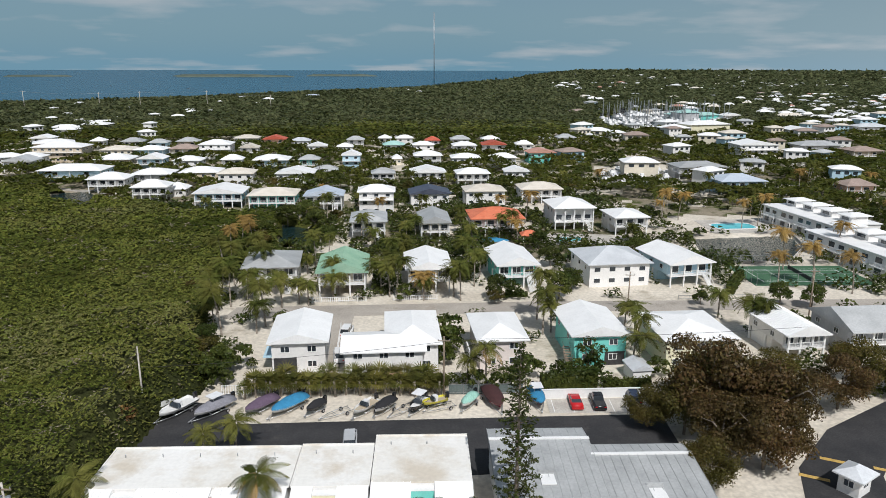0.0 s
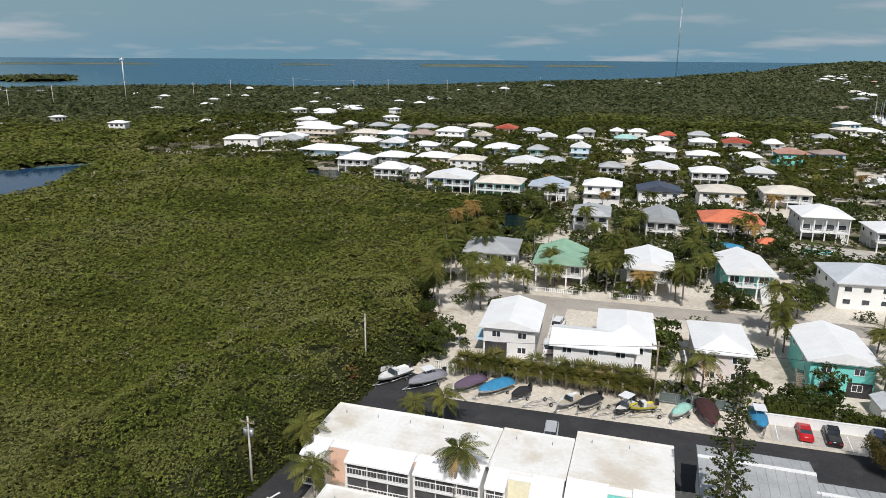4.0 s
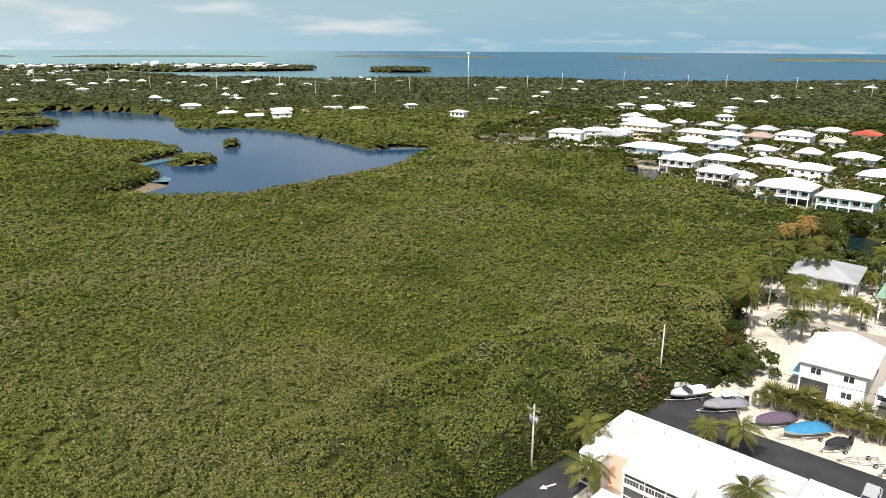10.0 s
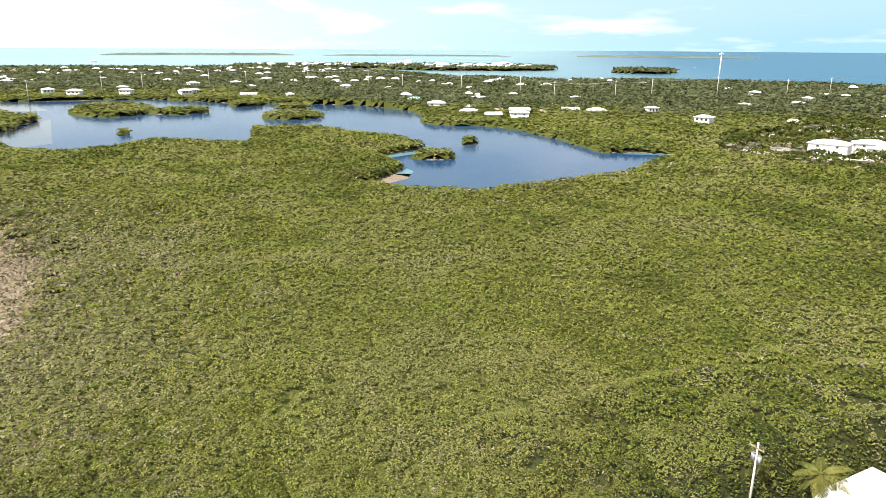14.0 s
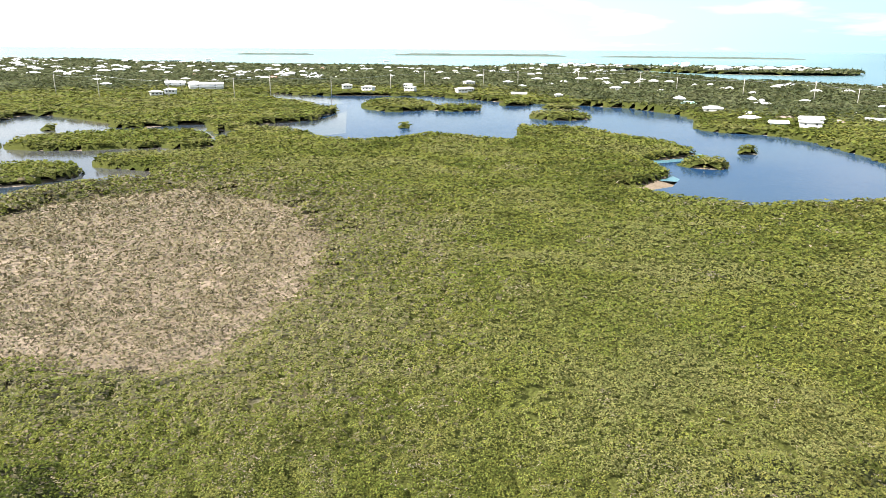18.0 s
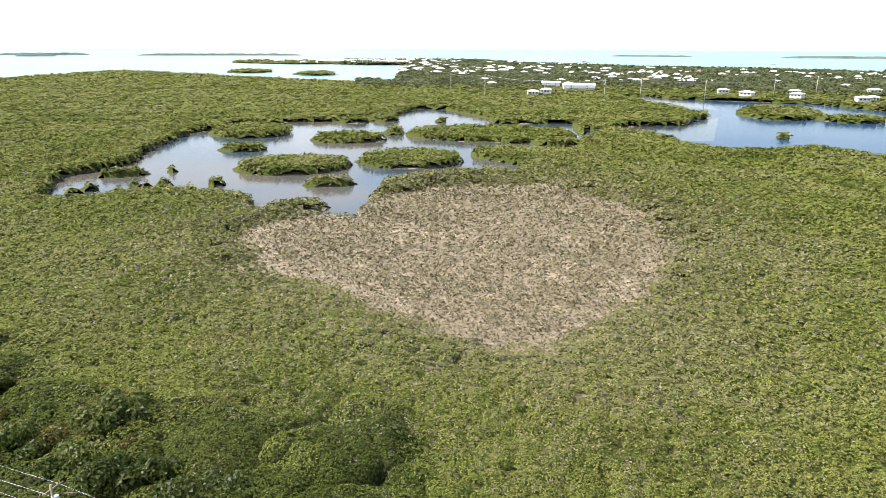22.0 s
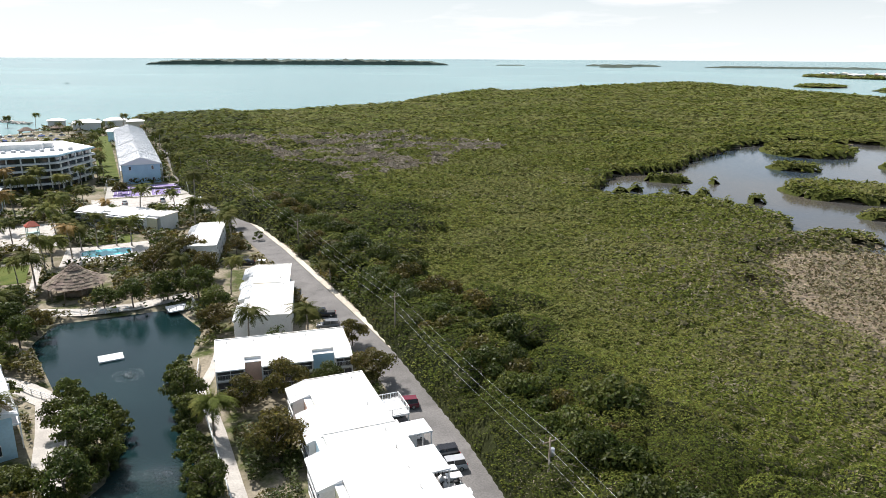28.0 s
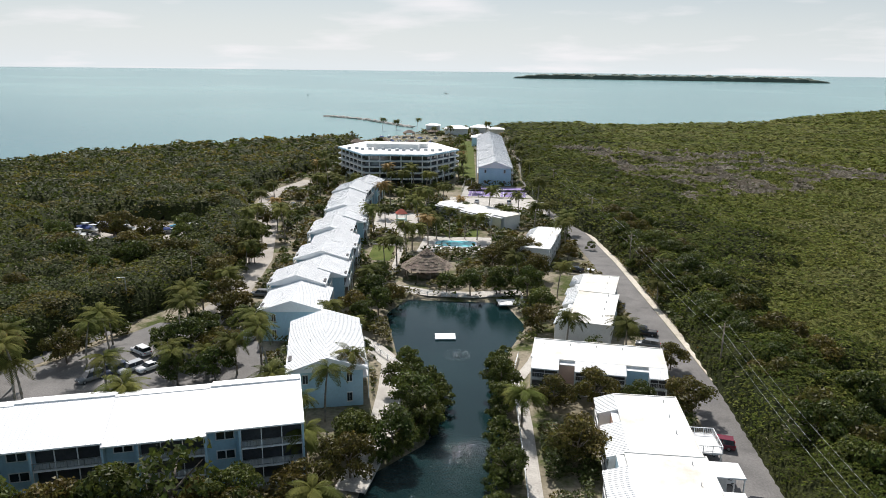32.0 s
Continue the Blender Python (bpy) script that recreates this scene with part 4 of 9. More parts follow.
def stairs(parent, x, y, top, run, mat, width=1.2, toward=(0, -1)):
    bm = bmesh.new()
    n = max(4, round(top / 0.19))
    for i in range(n):
        s, z = run * (n - 1 - i) / n, top * (i + 0.85) / n
        px, py = x + toward[0] * s, y + toward[1] * s
        ex, ey = (width / 2, 0.16) if toward[1] else (0.16, width / 2)
        box(bm, px - ex, px + ex, py - ey, py + ey, z - 0.06, z)
    side = (1, 0) if toward[1] else (0, 1)
    for k in (-1, 1):
        ox, oy = side[0] * k * width / 2, side[1] * k * width / 2
        tube(bm, (x + ox, y + oy, top - 0.1), (x + ox + toward[0] * run, y + oy + toward[1] * run, 0), 0.07, sides=4)
        tube(bm, (x + ox, y + oy, top + 0.9), (x + ox + toward[0] * run, y + oy + toward[1] * run, 1.0), 0.04, sides=4)
        tube(bm, (x + ox + toward[0] * run, y + oy + toward[1] * run, 0), (x + ox + toward[0] * run, y + oy + toward[1] * run, 1.0), 0.05, sides=4)
    return part("stairs", bm, mat, parent)


COLOUR = {"white": "white", "grey": "grey", "pale": "pale grey", "cream": "cream", "brown": "brown shingle", "red": "red tile", "orange": "orange tile", "pink": "faded pink tile",
          "green": "pale green metal", "teal": "pale teal", "navy": "dark navy", "blue": "blue-grey", "teal_wall": "turquoise"}
WALL_WORD = {"white": "white", "cream": "cream", "pink": "blush", "teal": "turquoise", "blue": "pale blue", "yellow": "pale yellow", "beige": "beige", "coral": "coral", "grey": "grey"}


def house(x, y, w, d, rot, roof, wall, floors=2, form="hip", style="stilt", rise=2.1, eave=None, group="houses of the canal estate", detail=1, stair=False, ribs=0.0, name="house"):
    """A house whose front eave's middle stands over x, y; it reaches d back from there, eaves included."""
    words = {1: "single-storey", 2: "raised two-storey" if style == "stilt" else "two-storey", 3: "three-storey"}[floors]
    h = thing(name, x, y, rot, Z0, f"{words} {WALL_WORD[wall]} house with {COLOUR[roof]} {'hipped' if form == 'hip' else 'gabled'} roof", "house", group)
    o = 0.75
    eave = eave or {1: 3.0, 2: 5.6, 3: 8.2}[floors]
    x0, x1, y0, y1 = -w / 2 + o, w / 2 - o, o, d - o
    wm = WALLS[wall]
    base = 2.8 if floors > 1 else 0.0
    if style == "stilt" and floors > 1:
        y0 += 1.5
        bm = bmesh.new()
        box(bm, x0, x1, y0, y1, base, eave)
        part("upper_storey", bm, wm, h)
        bm = bmesh.new()
        box(bm, x0 + 0.4, x0 + (x1 - x0) * 0.55, y0 + (y1 - y0) * 0.35, y1 - 0.5, -0.2, base)
        part("ground_floor_room", bm, wm, h)
        bm = bmesh.new()
        box(bm, x0 - 0.1, x1 + 0.1, o - 0.1, y0, base - 0.25, base)
        part("balcony_deck", bm, M_TRIM, h)
        railing(h, x0, x1, o, base)
        far = math.hypot(x, y) > 320
        n = max(3, round((x1 - x0) / 3.6)) if detail and not far else 2 if far else 3
        for i in range(n + 1):
            piece("post", M_TRIM, h, (0.32, 0.32, eave + 0.2 if detail else base), (x0 + 0.15 + (x1 - x0 - 0.3) * i / n, o + 0.12, -0.2))
        for yy in () if far else (y0 + (y1 - y0) * 0.5, y1 - 0.2):
            for xx in (x0 + 0.2, x1 - 0.2):
                piece("post", M_TRIM, h, (0.35, 0.35, base + 0.2), (xx, yy, -0.2))
        for i in range(n):
            window(h, x0 + (x1 - x0) * (i + 0.5) / n, y0 - 0.02, base + 1.15, min(2.2, (x1 - x0) / n * 0.7), 2.0)
        if stair:
            stairs(h, x1 - 2.0, o - 0.2, base, 3.6, M_TRIM)
    else:
        bm = bmesh.new()
        box(bm, x0, x1, y0, y1, -0.2, eave)
        part("wall", bm, wm, h)
        n = max(2, round((x1 - x0) / 3.8)) if detail else 2
        for f in range(floors):
            for i in range(n):
                window(h, x0 + (x1 - x0) * (i + 0.5) / n, y0 - 0.02, 1.6 + 2.75 * f, 1.6, 1.2)
        if floors == 3:
            bm = bmesh.new()
            box(bm, x0 - 0.1, x1 + 0.1, y0 - 1.5, y0, 5.35, 5.55)
            part("balcony_deck", bm, M_TRIM, h)
            railing(h, x0, x1, y0 - 1.45, 5.55)
    if detail:
        k = 2 if d < 16 else 3
        for side, rr in ((x0 - 0.02, -90), (x1 + 0.02, 90)):
            for i in range(k):
                window(h, side, y0 + (y1 - y0) * (i + 0.6) / k, eave - 1.35, 1.3, 1.1, rr)
    put("roof", roof_mesh(w, d, rise, form, ROOFS[roof]), h, pose(0, 0, eave + 0.2))
    if ribs:
        put("roof_seams", roof_mesh(w, d, rise, form, ROOFS[roof], ribs), h, pose(0, 0, eave + 0.2))["kind"] = "stuff"
    if form.startswith("gable"):
        bm = bmesh.new()
        if form == "gable_y":
            k = (w / 2 - 0.02) and rise * (1 - (x1 / (w / 2)))
            prism(bm, [(x0, eave), (x1, eave), (0, eave + rise - 0.05)], y0 if style != "stilt" else o + 0.1, y1)
        else:
            v = [[bm.verts.new((xx, yy, zz)) for yy, zz in ((y0, eave), (y1, eave), (d / 2, eave + rise - 0.05))] for xx in (x0, x1)]
            bm.faces.new(v[0])
            bm.faces.new(v[1][::-1])
            for i in range(3):
                bm.faces.new([v[0][i], v[0][(i + 1) % 3], v[1][(i + 1) % 3], v[1][i]])
        part("gable", bm, wm, h)
    return h


# ---- plants ----
def sprays(c, nrm, size):
    """Corners of leaf sprays at places c, facing along nrm."""
    n = len(c)
    nrm = nrm / (np.linalg.norm(nrm, axis=1)[:, None] + 1e-9)
    t = rng.normal(size=(n, 3))
    t -= nrm * (t * nrm).sum(1)[:, None]
    t /= np.linalg.norm(t, axis=1)[:, None] + 1e-9
    b = np.cross(nrm, t)
    s = (size * rng.uniform(0.6, 1.4, n))[:, None]
    return np.stack([c + t * s * 0.8, c + b * s * 0.5 - t * s * 0.5, c - b * s * 0.5 - t * s * 0.5], 1).reshape(-1, 3)


def cloud(name, lobes, count, size, material):
    """A crown of leaf sprays over rounded lobes (x, y, z, radius), thin inside and open between them."""
    per = [max(8, int(count * r * r / sum(q[3] ** 2 for q in lobes))) for *_, r in lobes]
    cs, ns = [], []
    for (x, y, z, r), n in zip(lobes, per):
        u = rng.normal(size=(n, 3))
        u /= np.linalg.norm(u, axis=1)[:, None]
        u[:, 2] = np.where(u[:, 2] < -0.35, -u[:, 2], u[:, 2])
        k = rng.uniform(0.55, 1.08, n)[:, None]
        cs.append(np.array([x, y, z]) + u * r * k * np.array([1, 1, 0.8]))
        ns.append(u + rng.normal(size=(n, 3)) * 0.55)
    v = sprays(np.concatenate(cs), np.concatenate(ns), np.full(sum(per), size))
    me = bpy.data.meshes.new(name)
    me.from_pydata(v.tolist(), [], np.arange(len(v)).reshape(-1, 3).tolist())
    me.materials.append(material)
    return me


def limbs_mesh(height, spread, count, thick=0.16):
    bm = bmesh.new()
    bend = Vector((rng.uniform(-0.3, 0.3), rng.uniform(-0.3, 0.3), height * 0.42))
    tube(bm, (0, 0, -0.4), bend, thick * 1.25, thick, 7)
    for i in range(count):
        a = 2 * math.pi * (i + rng.uniform(-0.3, 0.3)) / count
        mid = bend + Vector((math.cos(a) * spread * 0.4, math.sin(a) * spread * 0.4, height * rng.uniform(0.15, 0.3)))
        end = bend + Vector((math.cos(a) * spread * 0.8, math.sin(a) * spread * 0.8, height * rng.uniform(0.25, 0.5)))
        tube(bm, bend, mid, thick * 0.7, thick * 0.45, 6)
        tube(bm, mid, end, thick * 0.45, thick * 0.12, 5)
    return mesh_of("trunk", bm, M_BARK)


def tree_kind(height, spread, lobes, count, size, material, low=0.45):
    """A trunk with limbs and an uneven crown of lobes."""
    q = [(0, 0, height * 0.85, spread * 0.5)]
    for i in range(lobes):
        a, k = 2 * math.pi * i / lobes + rng.uniform(-0.4, 0.4), rng.uniform(0.45, 0.85)
        q.append((math.cos(a) * spread * k, math.sin(a) * spread * k, height * rng.uniform(low, 0.85), spread * rng.uniform(0.24, 0.42)))
    return limbs_mesh(height, spread, 5, 0.02 * height + 0.03), cloud("crown", q, count, size, material)


TREES = {
    "broad": [tree_kind(6.5, 3.8, 15, 3200, 0.31, M_TREE, 0.36) for i in range(3)],
    "olive": [tree_kind(6.0, 3.8, 15, 3200, 0.31, M_OLIVE, 0.36) for i in range(2)],
    "bush": [tree_kind(2.6, 1.7, 8, 650, 0.25, M_TREE, 0.25) for i in range(3)],
    "dry": [tree_kind(3.6, 2.2, 8, 380, 0.30, M_RUST, 0.3)],
    "thin": [tree_kind(5.5, 2.6, 9, 260, 0.34, M_TREE, 0.4)],
    "great": [tree_kind(10.0, 6.5, 26, 13000, 0.27, M_OLIVE, 0.3), tree_kind(10.0, 6.0, 22, 12000, 0.27, M_BRONZE, 0.3)],
}
TREE_LABEL = {"broad": "broad-leaved tree with dense dark green crown", "olive": "broad-leaved tree with brownish olive crown", "bush": "low rounded dark green shrub",
              "dry": "shrub with rusty orange-brown leaves", "thin": "slender tree with thin open crown", "great": "large spreading tree with thick olive-green crown"}


def tree(kind, x, y, s=1.0, z=Z0, group="trees"):
    k = int(abs(x * 7.3 + y * 3.1)) % len(TREES[kind])
    t = thing("shrub" if kind in ("bush", "dry") else "tree", x, y, (x * 37 + y * 53) % 360, z, TREE_LABEL[kind], "shrub" if kind in ("bush", "dry") else "tree", group)
    t.scale = (s * (0.92 + 0.16 * ((x * 13.7) % 1)), s * (0.92 + 0.16 * ((y * 11.3) % 1)), s)
    if kind != "bush":
        put("trunk", TREES[kind][k][0], t)
    put("crown", TREES[kind][k][1], t)
    return t


def frond_verts():
    """A drooping palm leaf along +x, one metre long, with leaflets to both sides."""
    vs, fs = [], []

    def at(s):
        return Vector((s * (1 - 0.16 * s), 0, 0.40 * s - 0.86 * s * s))

    n = 18
    for i in range(n):
        s = 0.12 + 0.88 * i / n
        p, q = at(s), at(s + 0.88 / n)
        reach = 0.17 * math.sin(math.pi * (0.16 + 0.80 * (i / (n - 1)))) + 0.03
        q = p.lerp(q, 0.72)
        for k in (-1, 1):
            t0, t1 = (at(s + d) + Vector((0.10, k * reach, -0.05 - reach * 0.55)) for d in (0.004, 0.030))
            b = len(vs)
            vs += [p, q, t1, t0]
            fs.append((b, b + 1, b + 2, b + 3) if k > 0 else (b, b + 3, b + 2, b + 1))
    for i in range(5):
        p, q, b = at(i / 5), at((i + 1) / 5), len(vs)
        w = 0.018 * (1 - i / 6)
        vs += [p + Vector((0, w, 0.004)), p + Vector((0, -w, 0.004)), q + Vector((0, -w, 0.004)), q + Vector((0, w, 0.004))]
        fs.append((b, b + 1, b + 2, b + 3))
    return vs, fs


FROND_V, FROND_F = frond_verts()


def frond_mesh(mat):
    me = bpy.data.meshes.new("frond")
    me.from_pydata([tuple(v) for v in FROND_V], [], FROND_F)
    me.materials.append(mat)
    return me


FRONDS = {"green": frond_mesh(M_PALM), "dry": frond_mesh(M_PALMDRY)}


def frond_pose(i, n, length, jitter=0.0):
    ring = i / n
    a = i * 137.5 + jitter * 40
    return pose(0, 0, 0, 0, 0, a) @ pose(0, 0, 0, 0, 66 * ring - 40 + 8 * math.sin(i * 2.3), 0) @ Matrix.Diagonal((length, length, length, 1))


def palm_trunk(height, lean):
    bm = bmesh.new()
    last, n = Vector((0, 0, -0.4)), 6
    for i in range(1, n + 1):
        s = i / n
        nxt = Vector((lean * s * s, 0, height * s))
        tube(bm, last, nxt, 0.19 - 0.075 * (i - 1) / n, 0.19 - 0.075 * i / n, 7)
        last = nxt
    return mesh_of("trunk", bm, M_PALMBARK), last


PALM_TRUNKS = [palm_trunk(1.0 * h, l) for h, l in ((6.4, 0.5), (8.0, 0.9), (5.4, 0.2), (9.2, 1.2))]


def palm_crown(mat, n, length, droop=0.0):
    vs, fs = [], []
    for i in range(n):
        m, b = frond_pose(i, n, length * (0.78 + 0.3 * ((i * 0.37) % 1)), (i * 0.71) % 1), len(vs)
        vs += [tuple(m @ v) for v in FROND_V]
        fs += [tuple(b + k for k in f) for f in FROND_F]
    me = bpy.data.meshes.new("crown")
    me.from_pydata(vs, [], fs)
    me.materials.append(mat)
    return me


PALM_CROWNS = {"green": palm_crown(M_PALM, 30, 3.5), "dry": palm_crown(M_PALMDRY, 26, 3.2)}


def palm(x, y, kind=0, s=1.0, tone="green", near=False, group="palms", z=Z0):
    """near: each frond is a piece of its own."""
    kind %= len(PALM_TRUNKS)
    p = thing("palm", x, y, (x * 71 + y * 29) % 360, z, "coconut palm with arching green fronds on a bare trunk" if tone == "green" else "coconut palm with yellowed dry fronds on a bare trunk", "palm", group)
    p.scale = (s, s, s)
    me, top = PALM_TRUNKS[kind]
    put("trunk", me, p)
    if near:
        for i in range(18):
            put("frond", FRONDS["dry" if tone == "dry" or i > 12 and kind == 1 else "green"], p, Matrix.Translation(top) @ frond_pose(i, 18, 3.0 + 0.8 * ((i * 0.37) % 1), (x + i * 0.71) % 1))
    else:
        put("crown", PALM_CROWNS[tone], p, Matrix.Translation(top))
    return p


def fan_palm(x, y, s=1.0, group="thatch palms of the hedge"):
    """A low thatch palm: short stem, stiff leaves all round."""
    p = thing("thatch_palm", x, y, (x * 91) % 360, Z0, "low thatch palm with stiff yellow-green fan leaves", "palm", group)
    p.scale = (s, s, s)
    bm = bmesh.new()
    tube(bm, (0, 0, -0.3), (0.1, 0, 1.5), 0.12, 0.1, 6)
    part("trunk", bm, M_PALMBARK, p)
    put("crown", FANS[int(abs(x * 3)) % 3], p, pose(0.1, 0, 1.45))
    return p


def fan_crown(mat):
    vs, fs = [], []
    for i in range(16):
        m, b = pose(0, 0, 0, 0, 0, i * 137.5) @ pose(0, 0, 0, 0, -62 + 90 * i / 16), len(vs)
        for k in range(7):
            a = (k - 3) * 0.36
            root, l, r = m @ Vector((0.45, 0, 0)), m @ Vector((0.45 + math.cos(a - 0.13) * 0.42, math.sin(a - 0.13) * 0.42, 0.03)), m @ Vector((0.45 + math.cos(a + 0.13) * 0.42, math.sin(a + 0.13) * 0.42, 0.03))
            tip = m @ Vector((0.45 + math.cos(a) * 0.85, math.sin(a) * 0.85, -0.1))
            vs += [root, l, tip, r]
            fs.append((b + k * 4, b + k * 4 + 1, b + k * 4 + 2, b + k * 4 + 3))
    me = bpy.data.meshes.new("crown")
    me.from_pydata([tuple(v) for v in vs], [], fs)
    me.materials.append(mat)
    return me


FANS = [fan_crown(M_PALM), fan_crown(M_THATCHPALM), fan_crown(M_THATCHPALM)]

# ---- vehicles and poles ----
def paint(name, c, rough=0.25, vary=0.0):
    return surf(name, c, tuple(min(1, v * 1.08 + 0.004) for v in c), 0.8, rough, 8.0, 0.05, spec=0.6, vary=vary)


P = {n: paint(n + "_paint", c) for n, c in {"red": (0.45, 0.012, 0.015), "black": (0.012, 0.012, 0.014), "silver": (0.42, 0.43, 0.44), "white": (0.72, 0.72, 0.72), "navy": (0.03, 0.04, 0.07),
                                           "maroon": (0.14, 0.012, 0.025), "grey": (0.16, 0.165, 0.17), "tan": (0.45, 0.38, 0.28), "gel": (0.68, 0.68, 0.66), "yellow": (0.55, 0.5, 0.05)}.items()}
C = {n: surf(n + "_canvas", c, tuple(v * 1.2 for v in c), 1.2, 0.85, 7.0, 0.2, bump=0.3) for n, c in {"blue": (0.035, 0.20, 0.36), "purple": (0.11, 0.075, 0.115), "grey": (0.21, 0.21, 0.235), "pale": (0.42, 0.42, 0.40),
     "maroon": (0.055, 0.022, 0.022), "black": (0.02, 0.02, 0.022), "mint": (0.28, 0.50, 0.42), "navy": (0.02, 0.045, 0.16), "red": (0.35, 0.05, 0.03)}.items()}


def wheel_mesh(r=0.33, w=0.22):
    bm = bmesh.new()
    tube(bm, (0, -w / 2, 0), (0, w / 2, 0), r, sides=14)
    bm2 = bmesh.new()
    tube(bm2, (0, -w / 2 - 0.012, 0), (0, w / 2 + 0.012, 0), r * 0.62, sides=10)
    return mesh_of("tyre", bm, M_BLACK), mesh_of("rim", bm2, M_METAL)


WHEEL = wheel_mesh()


def wheel(parent, x, y, z=0.33, s=1.0, rot=90):
    w = put("wheel", WHEEL[0], parent, pose(x, y, z, 0, 0, rot) @ Matrix.Diagonal((s, s, s, 1)))
    put("rim", WHEEL[1], w)


def loft(bm, rows, slot=0, smooth=True, close=True):
    rings = [[bm.verts.new(p) for p in row] for row in rows]
    for a, b in zip(rings, rings[1:]):
        for i in range(len(a) - 1):
            f = bm.faces.new([a[i], a[i + 1], b[i + 1], b[i]])
            f.smooth, f.material_index = smooth, slot
    if close:
        for r in (rings[0], rings[-1]):
            bm.faces.new(r).material_index = slot


CAR_KIT = {}


def car(x, y, rot, colour="silver", kind="suv", label="", group="parked cars"):
    """A car along its own y, nose at -y."""
    c = thing("car", x, y, rot, Z0 + 0.02, label or f"{colour} {'pickup truck' if kind == 'pickup' else kind} parked on dusty ground", "car", group)
    L, W, H = {"suv": (4.7, 1.86, 1.68), "sedan": (4.6, 1.8, 1.42), "pickup": (5.3, 1.9, 1.72), "van": (5.2, 1.95, 1.95), "coupe": (4.5, 1.82, 1.32)}[kind]
    key = (kind, colour)
    if key not in CAR_KIT:
        bm = bmesh.new()
        hood, deck = (0.95, 0.98) if kind != "van" else (1.05, 1.1)
        prof = [(-L / 2, 0.62), (-L / 2 + 0.25, hood - 0.06), (-L / 2 + 1.25, hood), (L / 2 - 0.1, deck), (L / 2, 0.7)]
        rows = []
        for yy, z in prof:
            k = 0.9 if abs(yy) > L / 2 - 0.05 else 1.0
            rows.append([(-W / 2 * k, yy, 0.3), (-W / 2 * k, yy, z * 0.72), (-W / 2 * 0.93 * k, yy, z), (W / 2 * 0.93 * k, yy, z), (W / 2 * k, yy, z * 0.72), (W / 2 * k, yy, 0.3)])
        loft(bm, rows)
        body = mesh_of("body", bm, P[colour])
        bm = bmesh.new()
        y0, y1 = -L / 2 + 1.15, (L / 2 - 0.15 if kind in ("suv", "van") else L / 2 - 0.9 if kind != "pickup" else 0.75)
        a = [(-W / 2 * 0.9, 0.9), (W / 2 * 0.9, 0.9), (W / 2 * 0.74, H - 0.06), (-W / 2 * 0.74, H - 0.06)]
        s0, s1 = 0.7, (0.25 if kind in ("suv", "van", "pickup") else 0.75)
        v = [bm.verts.new(p) for p in ((-W * 0.45, y0, 0.92), (W * 0.45, y0, 0.92), (W * 0.45, y1, 0.92), (-W * 0.45, y1, 0.92), (-W * 0.37, y0 + s0, H - 0.05), (W * 0.37, y0 + s0, H - 0.05), (W * 0.37, y1 - s1, H - 0.05), (-W * 0.37, y1 - s1, H - 0.05))]
        for q in ((4, 5, 6, 7), (0, 1, 5, 4), (1, 2, 6, 5), (2, 3, 7, 6), (3, 0, 4, 7)):
            bm.faces.new([v[i] for i in q])
        glass = mesh_of("glasshouse", bm, M_GLASS)
        bm = bmesh.new()
        box(bm, -W * 0.375, W * 0.375, y0 + s0 - 0.05, y1 - s1 + 0.05, H - 0.06, H)
        for yy in (y0 + s0 + 0.9,):
            box(bm, -W * 0.42, W * 0.42, yy, yy + 0.12, 0.95, H - 0.05)
        top = mesh_of("roof", bm, P[colour])
        CAR_KIT[key] = body, glass, top
    body, glass, top = CAR_KIT[key]
    put("body", body, c)
    put("glasshouse", glass, c)
    put("roof", top, c)
    for sx in (-1, 1):
        for yy in (-L / 2 + 0.85, L / 2 - 0.9):
            wheel(c, sx * (W / 2 - 0.1), yy, rot=90)
        piece("headlight", M_TRIM, c, (0.34, 0.06, 0.14), (sx * W * 0.34, -L / 2 + 0.02, 0.66))
        piece("tail_light", P["red"], c, (0.3, 0.06, 0.16), (sx * W * 0.36, L / 2 - 0.02, 0.7))
    if kind == "pickup":
        piece("load_bed", M_DARK, c, (1.5, 1.6, 0.06), (0, L / 2 - 0.98, 0.965))
    return c


def golf_cart(x, y, rot, group="golf carts"):
    c = thing("golf_cart", x, y, rot, Z0 + 0.02, "white golf cart with a flat canopy roof", "golf cart", group)
    bm = bmesh.new()
    loft(bm, [[(-0.55, yy, 0.25), (-0.55, yy, z), (0.55, yy, z), (0.55, yy, 0.25)] for yy, z in ((-1.2, 0.55), (-0.75, 0.85), (-0.6, 0.45), (0.2, 0.45), (0.25, 0.8), (1.15, 0.75))])
    part("body", bm, P["white"], c)
    piece("seat", M_DARK, c, (1.05, 0.5, 0.16), (0, 0.45, 0.8))
    piece("backrest", M_DARK, c, (1.05, 0.12, 0.5), (0, 0.72, 0.9))
    for sx in (-0.52, 0.52):
        for yy in (-0.7, 0.95):
            piece("post", M_METAL, c, (0.05, 0.05, 1.15), (sx, yy, 0.75))
        for yy in (-0.8, 0.8):
            wheel(c, sx, yy, 0.24, 0.72)
    piece("canopy", P["white"], c, (1.25, 2.0, 0.08), (0, 0.12, 1.88))
    return c


